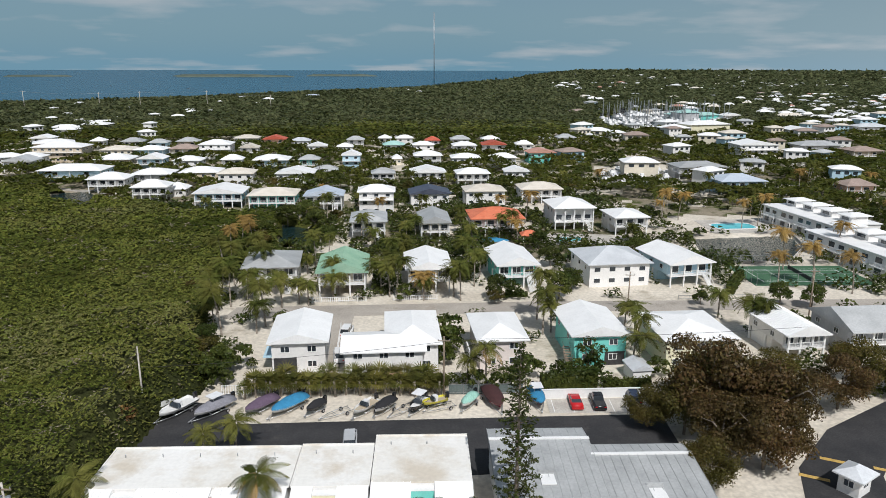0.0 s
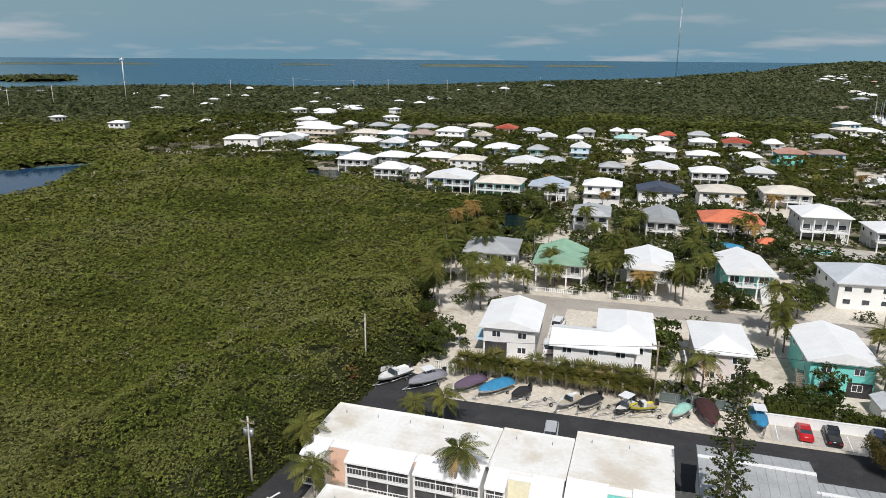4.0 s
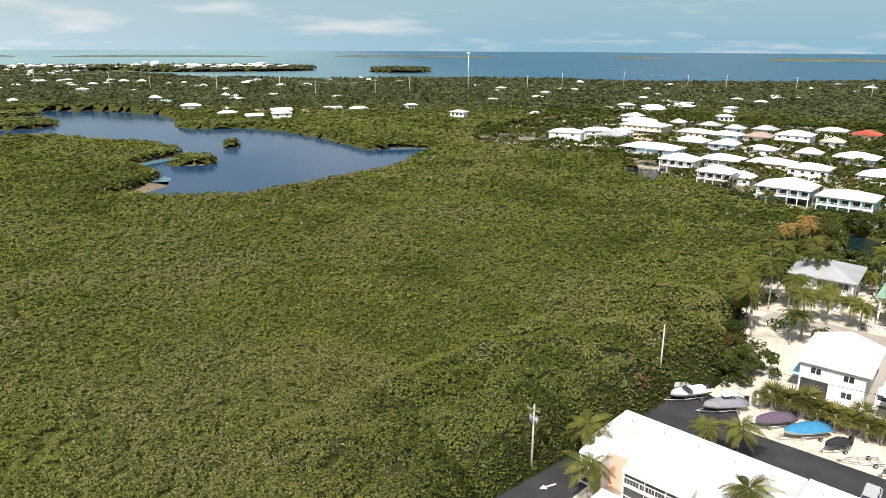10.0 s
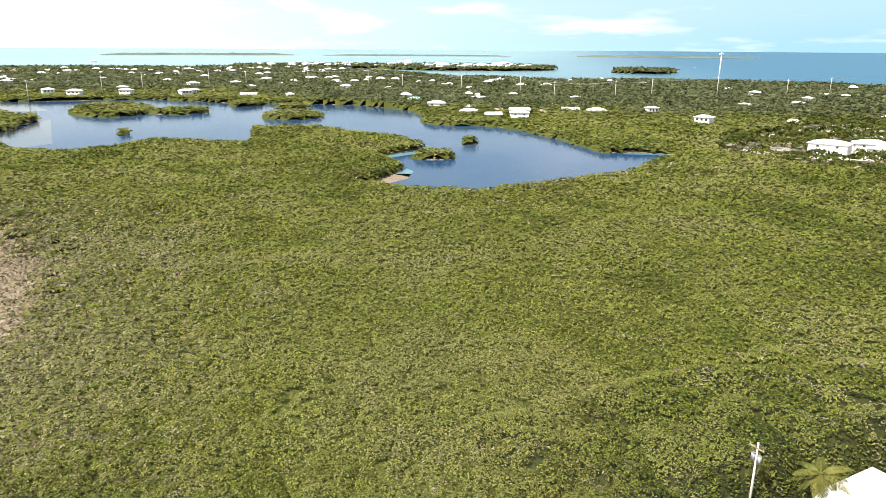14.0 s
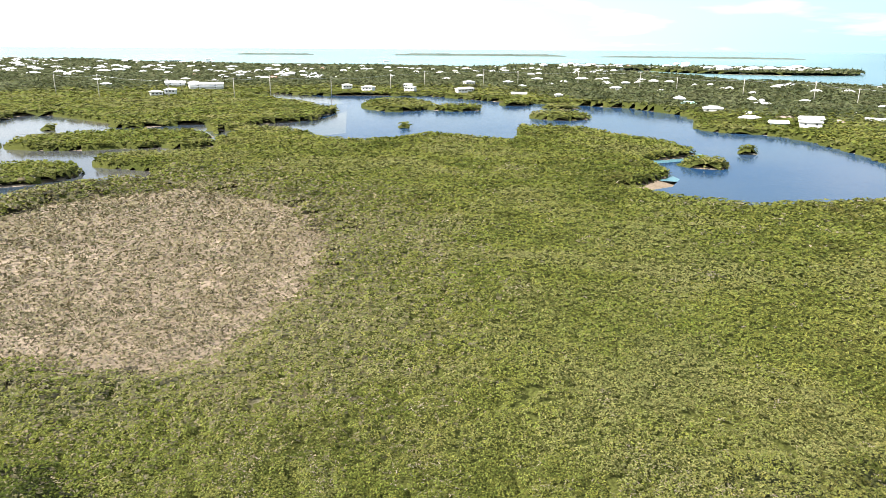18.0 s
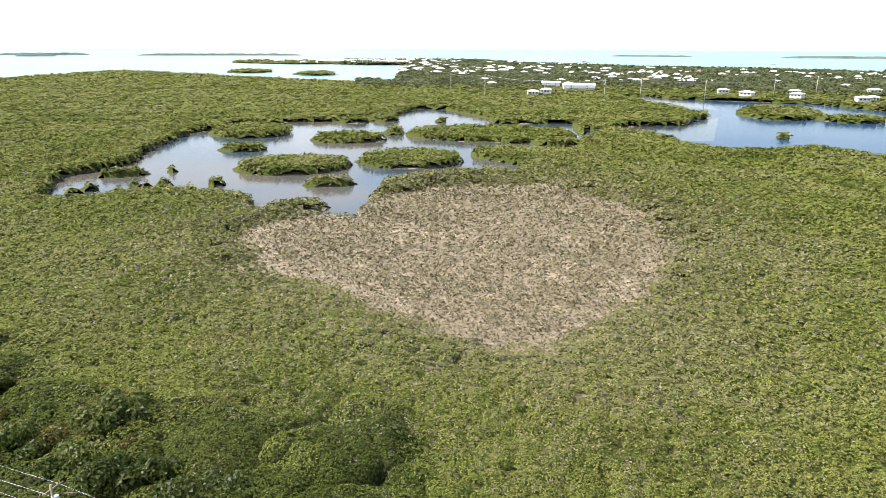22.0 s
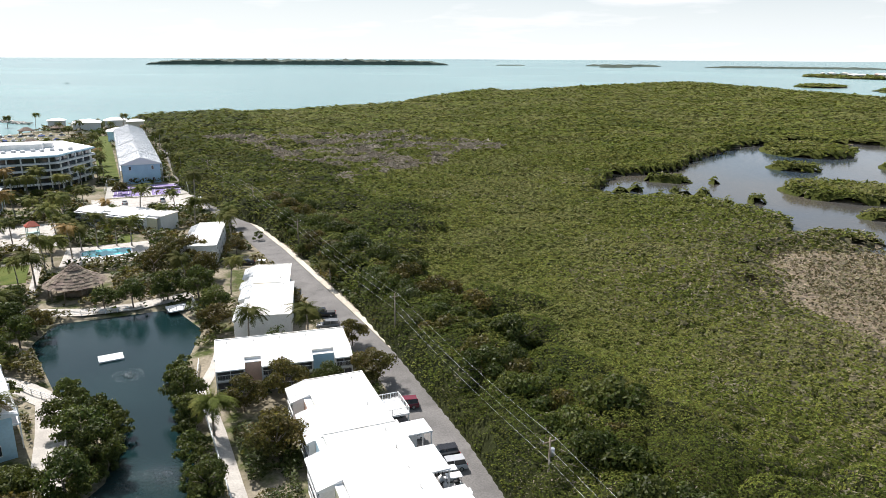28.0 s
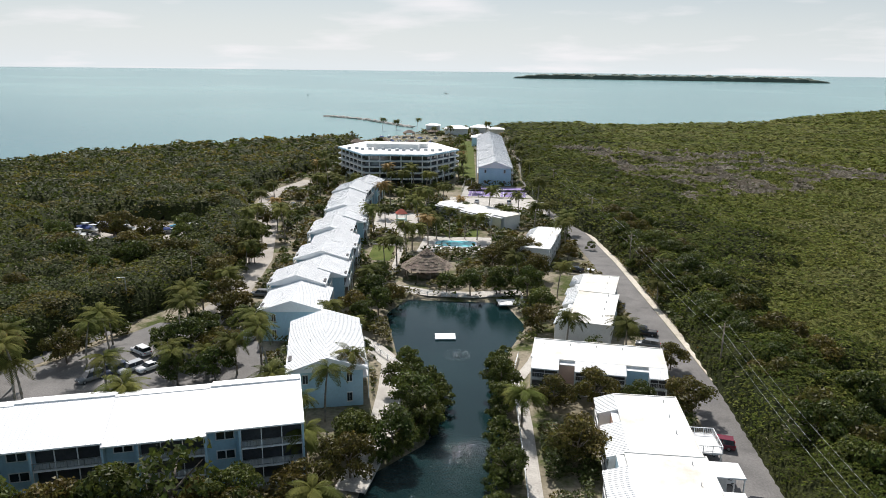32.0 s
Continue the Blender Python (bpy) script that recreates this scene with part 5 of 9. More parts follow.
def boat(x, y, rot, length=6.0, hull="gel", cover=None, kind="cover", z=None, trailer=True, label="", group="boats on trailers"):
    """A boat, bow at -y, on a trailer of its own."""
    lift = 0.62 if trailer else 0.0
    b = thing("boat", x, y, rot, (Z0 + lift) if z is None else z, label or "small white motorboat", "boat", group)
    W = length * 0.205
    st = [(-0.5, 0.02, 0.95), (-0.42, 0.45, 0.9), (-0.25, 0.85, 0.85), (0.0, 1.0, 0.8), (0.3, 1.0, 0.78), (0.5, 0.94, 0.78)]
    bm = bmesh.new()
    loft(bm, [[(-W * k, s * length, h), (-W * k * 0.85, s * length, 0.35 + (0.5 - s) * 0.1), (0, s * length, 0.0 + max(0, -s - 0.2) * 1.6), (W * k * 0.85, s * length, 0.35 + (0.5 - s) * 0.1), (W * k, s * length, h)] for s, k, h in st])
    part("hull", bm, P[hull] if hull in P else C[hull], b)
    bm = bmesh.new()
    if cover:
        loft(bm, [[(-W * k * 1.02, s * length, h - 0.12), (-W * k * 0.95, s * length, h + 0.05), (-W * k * 0.4, s * length, h + r), (W * k * 0.4, s * length, h + r), (W * k * 0.95, s * length, h + 0.05), (W * k * 1.02, s * length, h - 0.12)]
                  for (s, k, h), r in zip(st, (0.05, 0.22, 0.45, 0.72, 0.55, 0.3))])
        part("canvas_cover", bm, C[cover], b, f"fitted {cover} canvas cover")
    else:
        loft(bm, [[(-W * k * 0.8, s * length, h - 0.28), (W * k * 0.8, s * length, h - 0.28)] for s, k, h in st[1:]], close=False)
        part("deck", bm, P["tan"] if kind == "open" else P["gel"], b)
        piece("console", P["white"], b, (W * 0.8, 0.7, 1.0), (0, 0.2, 0.45))
        bm = bmesh.new()
        loft(bm, [[(-W * 0.75, -0.1 * length, 0.8), (-W * 0.55, -0.06 * length, 1.35), (W * 0.55, -0.06 * length, 1.35), (W * 0.75, -0.1 * length, 0.8)], [(-W * 0.8, -0.02 * length, 0.8), (-W * 0.6, -0.01 * length, 1.3), (W * 0.6, -0.01 * length, 1.3), (W * 0.8, -0.02 * length, 0.8)]])
        part("windscreen", bm, M_GLASS, b)
    if kind == "ttop":
        for sx in (-0.5, 0.5):
            for yy in (-0.3, 0.9):
                piece("post", M_METAL, b, (0.06, 0.06, 1.5), (sx, yy, 0.7))
        piece("hardtop", P["white"], b, (1.7, 2.1, 0.1), (0, 0.3, 2.2))
    piece("outboard_motor", P["black"], b, (0.42, 0.55, 0.9), (0, length * 0.5 + 0.25, 0.55))
    if trailer:
        t = thing("boat_trailer", x, y, rot, Z0 + 0.02, "galvanised steel boat trailer with two wheels", "trailer", "boat trailers")
        bm = bmesh.new()
        for sx in (-1, 1):
            tube(bm, (sx * W * 0.8, length * 0.45, 0.5), (sx * W * 0.7, -length * 0.2, 0.5), 0.06, sides=5)
            tube(bm, (sx * W * 0.7, -length * 0.2, 0.5), (0, -length * 0.68, 0.45), 0.06, sides=5)
        for yy in (-0.15, 0.1, 0.4):
            tube(bm, (-W * 0.8, yy * length, 0.5), (W * 0.8, yy * length, 0.5), 0.05, sides=5)
        part("frame", bm, M_METAL, t)
        piece("tongue_jack", M_METAL, t, (0.09, 0.09, 0.75), (0.12, -length * 0.6, 0.02))
        for sx in (-1, 1):
            wheel(t, sx * (W + 0.12), length * 0.2, 0.3, 0.9)
            piece("mudguard", M_METAL, t, (0.25, 0.8, 0.04), (sx * (W + 0.12), length * 0.2, 0.64))
    return b


def utility_pole(x, y, height, mat=None, lean=0.0, arm=True, cans=0, rot=0.0, group="utility poles"):
    p = thing("utility_pole", x, y, rot, Z0, "tall wooden utility pole with a crossarm and wires" if mat is not M_CONC else "pale concrete utility pole with wires", "pole", group)
    bm = bmesh.new()
    tube(bm, (0, 0, -0.8), (lean, 0, height), 0.17, 0.11, 9)
    part("pole", bm, mat or M_WOOD, p)
    if arm:
        piece("crossarm", M_WOOD, p, (2.0, 0.11, 0.13), (lean, -0.14, height - 0.75))
        for sx in (-0.9, 0.0, 0.9):
            piece("insulator", M_METAL, p, (0.09, 0.09, 0.24), (lean + sx, -0.14, height - 0.62))
    for i in range(cans):
        bm = bmesh.new()
        sx = 0.42 * (1 if i else -1)
        tube(bm, (lean + sx, 0, height - 2.6), (lean + sx, 0, height - 1.6), 0.27, sides=10)
        part("transformer", bm, M_METAL, p)
    return p


def cables(name, spans, radius, sag, mat, label, thin=5):
    """Hanging wires between pairs of places."""
    for p, q in spans:
        cu = bpy.data.curves.new(name, "CURVE")
        cu.dimensions, cu.bevel_depth, cu.bevel_resolution = "3D", radius, 0
        sp = cu.splines.new("POLY")
        sp.points.add(thin + 3)
        n = len(sp.points) - 1
        for i, pt in enumerate(sp.points):
            s = i / n
            pt.co = (p[0] + (q[0] - p[0]) * s, p[1] + (q[1] - p[1]) * s, p[2] + (q[2] - p[2]) * s - sag * 4 * s * (1 - s), 1)
        cu.materials.append(mat)
        tagged(new(name, cu), label, "cable", name.replace("_", " ") + "s")

# ---- the canal estate: houses ----
# front eave's middle x, y, width, roof, wall, storeys
FIRST = [
    (-212, 340, 14.1, "grey", "white", 2),
    (-216, 355, 13.3, "white", "white", 2),
    (-213, 378, 26.5, "white", "beige", 3),
    (-170, 309, 27.9, "white", "blue", 2),
    (-142, 285, 15.2, "white", "white", 2),
    (-129, 299, 16.5, "white", "grey", 2),
    (-116, 266, 13.3, "white", "white", 2),
    (-110, 277, 8.0, "white", "white", 1),
    (-85, 253, 17.6, "white", "blue", 2),
    (-110, 305, 16.8, "white", "beige", 2),
    (-130, 345, 13.4, "white", "white", 2),
    (-151, 396, 14.9, "brown", "cream", 2),
    (-163, 436, 12.9, "grey", "beige", 2),
    (-132, 395, 17.4, "white", "white", 3),
    (-151, 351, 13.1, "white", "blue", 2),
    (-168, 390, 16.3, "white", "blue", 2),
    (-186, 389, 17.8, "cream", "cream", 2),
    (-169, 348, 17.3, "white", "beige", 2),
    (-197, 434, 12.9, "grey", "white", 2),
    (-178, 428, 11.0, "grey", "blue", 2),
    (-220, 437, 7.7, "white", "white", 2),
]
SECOND = [
    (-284, 562, 21.5, "white", "white", 2),
    (-283, 516, 15.5, "white", "white", 2),
    (-310, 656, 17.3, "white", "white", 1),
    (-265, 453, 13.5, "white", "white", 2),
    (-328, 522, 13.6, "white", "white", 1),
    (-329, 546, 14.3, "white", "white", 1),
    (-109, 350, 10.2, "white", "white", 2),
    (-93, 302, 15.2, "cream", "white", 2),
    (-132, 458, 15.5, "cream", "white", 2),
    (-112, 452, 14.2, "red", "coral", 2),
    (-93, 442, 11.7, "pale", "white", 2),
    (-77, 413, 10.9, "white", "white", 2),
    (-115, 403, 10.6, "cream", "white", 2),
    (-89, 348, 17.3, "white", "blue", 2),
    (-70, 351, 9.7, "grey", "teal", 2),
    (-67, 303, 16.2, "white", "white", 2),
    (-48, 348, 9.0, "white", "blue", 3),
    (-59, 450, 10.5, "grey", "white", 2),
    (-60, 410, 8.8, "white", "white", 2),
    (-41, 462, 8.1, "white", "white", 2),
    (-28, 462, 10.8, "white", "white", 2),
]
THIRD = [
    (-32, 421, 12.4, "teal", "white", 2),
    (-9, 448, 9.0, "red", "white", 2),
    (-14, 421, 12.5, "white", "white", 2),
    (-10, 369, 14.4, "white", "white", 2),
    (-8, 308, 15.2, "white", "white", 2),
    (-28, 305, 9.8, "grey", "white", 2),
    (-27, 376, 4.9, "white", "cream", 1),
    (-58, 329, 12.3, "grey", "white", 1),
    (9, 456, 12.1, "grey", "white", 2),
    (29, 457, 11.4, "white", "white", 2),
    (29, 423, 14.6, "red", "white", 2),
    (11, 419, 13.8, "white", "white", 2),
    (10, 360, 14.6, "white", "white", 2),
    (30, 361, 12.9, "white", "white", 2),
    (12, 305, 14.3, "white", "white", 2),
    (32, 312, 10.6, "white", "white", 2),
    (48, 427, 9.9, "white", "white", 2),
    (53, 383, 15.0, "pink", "teal", 2),
    (81, 470, 11.7, "grey", "white", 2),
    (105, 499, 13.3, "white", "white", 1),
    (69, 486, 10.6, "grey", "cream", 1),
]
FOURTH = [
    (-64, 249, 16.9, "cream", "teal", 2),
    (-45, 249, 13.6, "blue", "white", 2),
    (-25, 243, 12.5, "white", "white", 3),
    (-6, 254, 14.5, "navy", "white", 2),
    (15, 260, 15.1, "cream", "white", 2),
    (37, 265, 15.8, "cream", "white", 2),
    (122, 328, 23.4, "grey", "white", 2),
    (124, 286, 19.4, "blue", "blue", 2),
    (181, 403, 23.2, "white", "white", 3),
    (229, 426, 26.4, "grey", "white", 2),
    (241, 397, 18.1, "brown", "beige", 2),
    (242, 714, 33.1, "teal", "white", 2),
    (194, 695, 15.5, "white", "white", 2),
    (273, 539, 20.5, "white", "white", 2),
    (357, 629, 21.5, "white", "white", 2),
    (167, 276, 12.4, "brown", "coral", 2),
    (346, 568, 26.2, "pale", "white", 2),
    (366, 798, 21.1, "white", "white", 2),
    (285, 699, 21.2, "white", "white", 2),
]
for row in (FIRST, SECOND, THIRD, FOURTH):
    for x, y, w, roof, wall, floors in row:
        n = int(abs(x * 3 + y * 7))
        house(x, y, w + 1.2, min(max(9.0, w * 0.85), 16), 4 + n % 3, roof, wall, floors, "hip" if n % 4 else "gable_y", "stilt" if floors == 2 and n % 5 else "block", 1.9 + 0.1 * (n % 5), detail=int(y < 420), stair=n % 3 == 0 and y < 330)
SHORE_HOUSES = [
    (-500, 263, 14.7, "white", "white", 1),
    (-465, 267, 11.8, "white", "blue", 1),
    (-446, 278, 13.6, "white", "white", 2),
    (-469, 311, 7.9, "brown", "white", 1),
    (-479, 348, 14.0, "white", "white", 1),
    (-465, 364, 15.8, "white", "white", 1),
    (-603, 260, 12.4, "teal", "blue", 2),
    (-552, 259, 15.4, "white", "white", 2),
    (-523, 366, 9.0, "white", "white", 1),
    (-438, 428, 13.1, "white", "white", 1),
    (-406, 454, 10.9, "white", "white", 1),
    (-708, 170, 7.2, "white", "white", 2),
    (-696, 213, 10.1, "white", "white", 1),
    (-927, 266, 28.5, "white", "grey", 1),
    (-761, 138, 16.2, "white", "cream", 1),
    (-532, 658, 30.4, "white", "white", 1),
    (-839, -213, 37.8, "white", "white", 3),
    (-872, -258, 22.6, "white", "white", 3),
    (-1156, -403, 45.1, "white", "white", 1),
    (-1068, -429, 33.1, "white", "white", 1),
    (-1081, -164, 33.3, "white", "white", 1),
    (-1022, -196, 28.2, "white", "white", 1),
    (-1064, -119, 24.2, "white", "white", 2),
    (-940, 270, 29.9, "white", "grey", 1),
]
SHORE_HOUSES_B = [
    (-1128, -536, 26.1, "white", "white", 1),
    (-1661, -908, 78.9, "white", "white", 3),
    (-1894, -1173, 90.2, "white", "white", 3),
    (-1486, -971, 58.8, "white", "white", 3),
    (-1683, -817, 66.3, "white", "white", 2),
    (-2096, -1531, 80.4, "white", "white", 2),
    (-1839, -1215, 85.6, "white", "white", 3),
    (-1745, -983, 109.2, "white", "white", 3),
    (-1529, -942, 55.5, "white", "white", 2),
    (-1505, -742, 38.3, "white", "white", 2),
    (-1125, -460, 36.8, "white", "white", 1),
    (-1118, -398, 35.6, "white", "white", 1),
    (-337, 436, 9.8, "white", "white", 1),
    (-293, 538, 18.4, "white", "white", 2),
    (-291, 582, 19.5, "white", "white", 2),
    (-329, 541, 19.1, "white", "white", 1),
    (-236, 334, 18.7, "white", "white", 2),
    (-226, 356, 15.9, "white", "white", 2),
    (-226, 400, 21.0, "white", "beige", 3),
    (-533, 280, 15.6, "white", "white", 1),
    (-466, 291, 14.7, "white", "white", 2),
    (-494, 287, 15.1, "brown", "beige", 1),
    (-221, 1162, 25.1, "blue", "blue", 2),
    (-1895, 772, 19.6, "white", "white", 1),
]
SHORE_HOUSES_C = [
    (-1963, 827, 25.4, "white", "white", 2),
    (-1768, 772, 27.5, "white", "white", 1),
    (-1821, 822, 19.2, "white", "white", 2),
    (-1804, 844, 23.8, "white", "white", 1),
    (-1743, 857, 27.8, "white", "white", 2),
    (-1678, 855, 18.1, "white", "white", 1),
    (-1725, 906, 23.4, "white", "white", 2),
    (-1614, 877, 26.3, "white", "white", 1),
    (-1655, 927, 18.2, "white", "white", 2),
    (-1644, 945, 22.7, "white", "white", 1),
    (-1459, 866, 24.3, "white", "white", 2),
    (-1496, 914, 16.8, "white", "white", 1),
    (-1817, -11, 18.5, "white", "white", 1),
    (-1551, 27, 21.2, "white", "white", 2),
    (-1745, 62, 30.4, "white", "white", 1),
    (-1462, 83, 15.3, "white", "white", 2),
    (-1717, 131, 24.5, "white", "white", 1),
    (-1497, 158, 27.0, "white", "white", 2),
    (-1485, 237, 16.5, "white", "white", 1),
    (-1517, 286, 22.9, "white", "white", 2),
    (-1517, 331, 29.1, "white", "white", 1),
    (-1347, 355, 15.8, "white", "white", 2),
    (-1451, 490, 23.7, "white", "white", 1),
    (-1418, 527, 29.4, "white", "white", 2),
]
for row in (SHORE_HOUSES, SHORE_HOUSES_B, SHORE_HOUSES_C):
    for x, y, w, roof, wall, floors in row:
        n = int(abs(x * 3 + y * 7))
        while float(land(np.array([x * 0.98]), np.array([y * 0.98]))[0]) < 9 and math.hypot(x, y) < 2400:
            x, y = x * 1.02, y * 1.02
        yaw = math.degrees(math.atan2(-x, y))
        house(x, y, w + 1.2, min(max(8.0, w * 0.7), 15), yaw + (n % 5 - 2) * 6, roof, wall, floors, "hip" if n % 3 else "gable_x", "block", 1.8, detail=0, group="houses along the shore")
# second, third and fourth rows from the boat yard
house(-41.3, 155.5, 13.6, 15, 8, "grey", "white", 2, "hip", stair=True)
house(-23.9, 151.7, 12.2, 16, 5, "green", "cream", 2, "gable_y", rise=2.3, ribs=0.6)
house(-3.9, 154.7, 11.3, 16, 5, "white", "cream", 2, "gable_y", rise=1.8)
house(17.3, 158.4, 10.8, 17, 8, "white", "teal", 2, "gable_y", rise=2.0, stair=True)
house(42.0, 160.0, 16.5, 16, 8, "pale", "white", 2, "hip", "block", rise=2.6)
house(59.5, 160.5, 12.6, 17, 14, "white", "blue", 2, "gable_y", rise=2.0, stair=True)
house(-23.7, 205.5, 11.6, 15, 5, "grey", "white", 2, "hip", stair=True)
house(-3.3, 204.4, 10.1, 17, 5, "grey", "cream", 2, "gable_y", rise=2.0)
house(16.1, 210.8, 17.3, 15, 5, "orange", "pink", 2, "hip", rise=2.4)
house(41.7, 219.9, 14.4, 16, 7, "white", "white", 2, "hip", rise=2.4, eave=7.2, stair=True)
house(58.6, 213.3, 12.0, 14, 8, "white", "white", 2, "hip", rise=1.6)
# the row along the boat yard
R1 = house(-25.3, 110.0, 10.6, 14.0, 6, "white", "white", 2, "gable_y", "block", rise=1.5, eave=5.6)
for o in list(R1.children):
    if o.name.startswith("window") and o.matrix_basis.translation.y < 1.0 and o.matrix_basis.translation.z < 2.5 and o.matrix_basis.translation.x < 0:
        bpy.data.objects.remove(o.children[0])
        bpy.data.objects.remove(o)
# dark panel on the closed wall, coloured as the carport's shaded inside
piece("carport_opening", M_DARK, R1, (3.9, 0.08, 2.9), (-2.3, 0.72, -0.1))
piece("side_awning", WALLS["blue"], R1, (1.6, 5.0, 0.12), (-5.4, 4.0, 2.6))
R2 = house(-10.4, 107.6, 14.6, 9.6, 5, "white", "white", 2, "gable_x", "block", rise=1.3, eave=5.0)
house(-5.5, 110.3, 10.0, 17.0, 5, "white", "white", 2, "hip", "block", rise=1.9, eave=5.25)
# flat dark panel in place of the garage's shaded inside
piece("garage_opening", M_DARK, R2, (3.2, 0.08, 2.3), (5.0, 0.71, -0.1))
piece("garage_door", WALLS["coral"], R2, (3.2, 0.1, 2.2), (1.4, 0.70, -0.1))
R3 = house(10.0, 111.8, 9.4, 14.5, 6, "white", "pink", 2, "hip", "block", rise=1.7, eave=5.4)
piece("side_stairs_wall", M_TRIM, R3, (0.2, 4.0, 3.2), (-5.6, 4.5, -0.1))
R4 = house(27.4, 113.8, 10.9, 15.0, 5, "white", "teal", 2, "gable_y", "block", rise=1.7, eave=5.6)
# dark panel that paints the shade within the porch
piece("porch_opening", M_DARK, R4, (3.6, 0.08, 2.6), (2.7, 0.72, -0.1))
stairs(R4, -5.6, 3.0, 2.8, 4.0, M_WOOD)
house(44.5, 112.1, 13.7, 15.0, 5, "white", "yellow", 2, "hip", "block", rise=1.6, eave=5.6)
house(64.8, 115.5, 8.7, 14.0, 8, "white", "white", 2, "gable_y", rise=1.8, eave=5.2, ribs=0.7)
house(81.5, 117.6, 17.0, 14.0, 6, "grey", "grey", 2, "gable_x", rise=2.6, eave=5.2)

# ---- the boat yard and the flats along it ----
sheet("yard_road", [(-46.5, 84), (-46.8, 99.5), (-35, 99.0), (-31, 92.6), (10, 95.2), (33, 96.5), (33, 84), (6, 80), (-38, 75)], Z0 + 0.03, M_ASPHALT, "fresh black asphalt yard between flats and boats", "road", thick=0.12)
sheet("west_drive", [(-47, 45), (-46.8, 82), (-39.5, 82), (-39, 60), (-38, 45)], Z0 + 0.024, M_ASPHALT, "dark asphalt drive with a white painted arrow", "road", thick=0.1)
sheet("east_drive", [(44, 74), (47, 82), (56, 92), (70, 101), (76, 97), (64, 88), (57, 80), (54, 72)], Z0 + 0.024, M_ASPHALT, "curving asphalt drive beside the kiosk", "road", thick=0.1)
sheet("estate_street", [(-47, 137), (-46, 144), (20, 149), (102, 152), (180, 160), (180, 152), (100, 146), (20, 142)], Z0 + 0.02, M_PALEROAD, "pale dusty street of the canal estate", "road", thick=0.1)
sheet("side_street", [(-21.5, 108), (-24.5, 141), (-19.6, 141), (-18.6, 108)], Z0 + 0.016, M_PALEROAD, "pale gravel lane between houses", "road", thick=0.1)
sheet("parking_bay", [(16, 96.5), (16, 101), (33, 102), (33, 97)], Z0 + 0.028, M_CONC, "pale concrete parking bay by the white wall", "pavement", thick=0.1)
for i in range(6):
    piece("bay_line", M_TRIM, None, (0.1, 4.2, 0.012), (16.8 + i * 3.1, 99.0, Z0 + 0.03))["kind"] = "structure"
sheet("kerb_strip", [(-47.8, 45), (-47.6, 82), (-46.8, 82), (-47, 45)], Z0 + 0.12, M_CONC, "broken pale concrete kerb beside the drive", "kerb", thick=0.3)
# the arrow on the drive
bm = bmesh.new()
for q in ([(-0.14, 0.0), (0.14, 0.0), (0.14, 1.5), (-0.14, 1.5)], [(-0.5, 0.0), (0.0, -0.9), (0.5, 0.0)]):
    bm.faces.new([bm.verts.new((x, y, 0)) for x, y in q])
arrow = new("painted_arrow", mesh_of("painted_arrow", bm, M_TRIM))
arrow.matrix_basis = pose(-42.6, 61.5, Z0 + 0.034, 0, 0, -20)
tagged(arrow, "white painted arrow on the asphalt", "road marking", kind="structure")

M_FLATROOF = surf("white_flat_roof", (0.74, 0.72, 0.67), (0.80, 0.79, 0.76), 0.12, 0.6, 2.0, 0.06, stain=(0.60, 0.54, 0.45), stain_scale=0.14, stain_low=0.47, stain_high=0.66)
M_SCREEN = surf("dark_insect_screen", (0.05, 0.05, 0.052), (0.08, 0.08, 0.082), 0.4, 0.6, 3.0, 0.25)


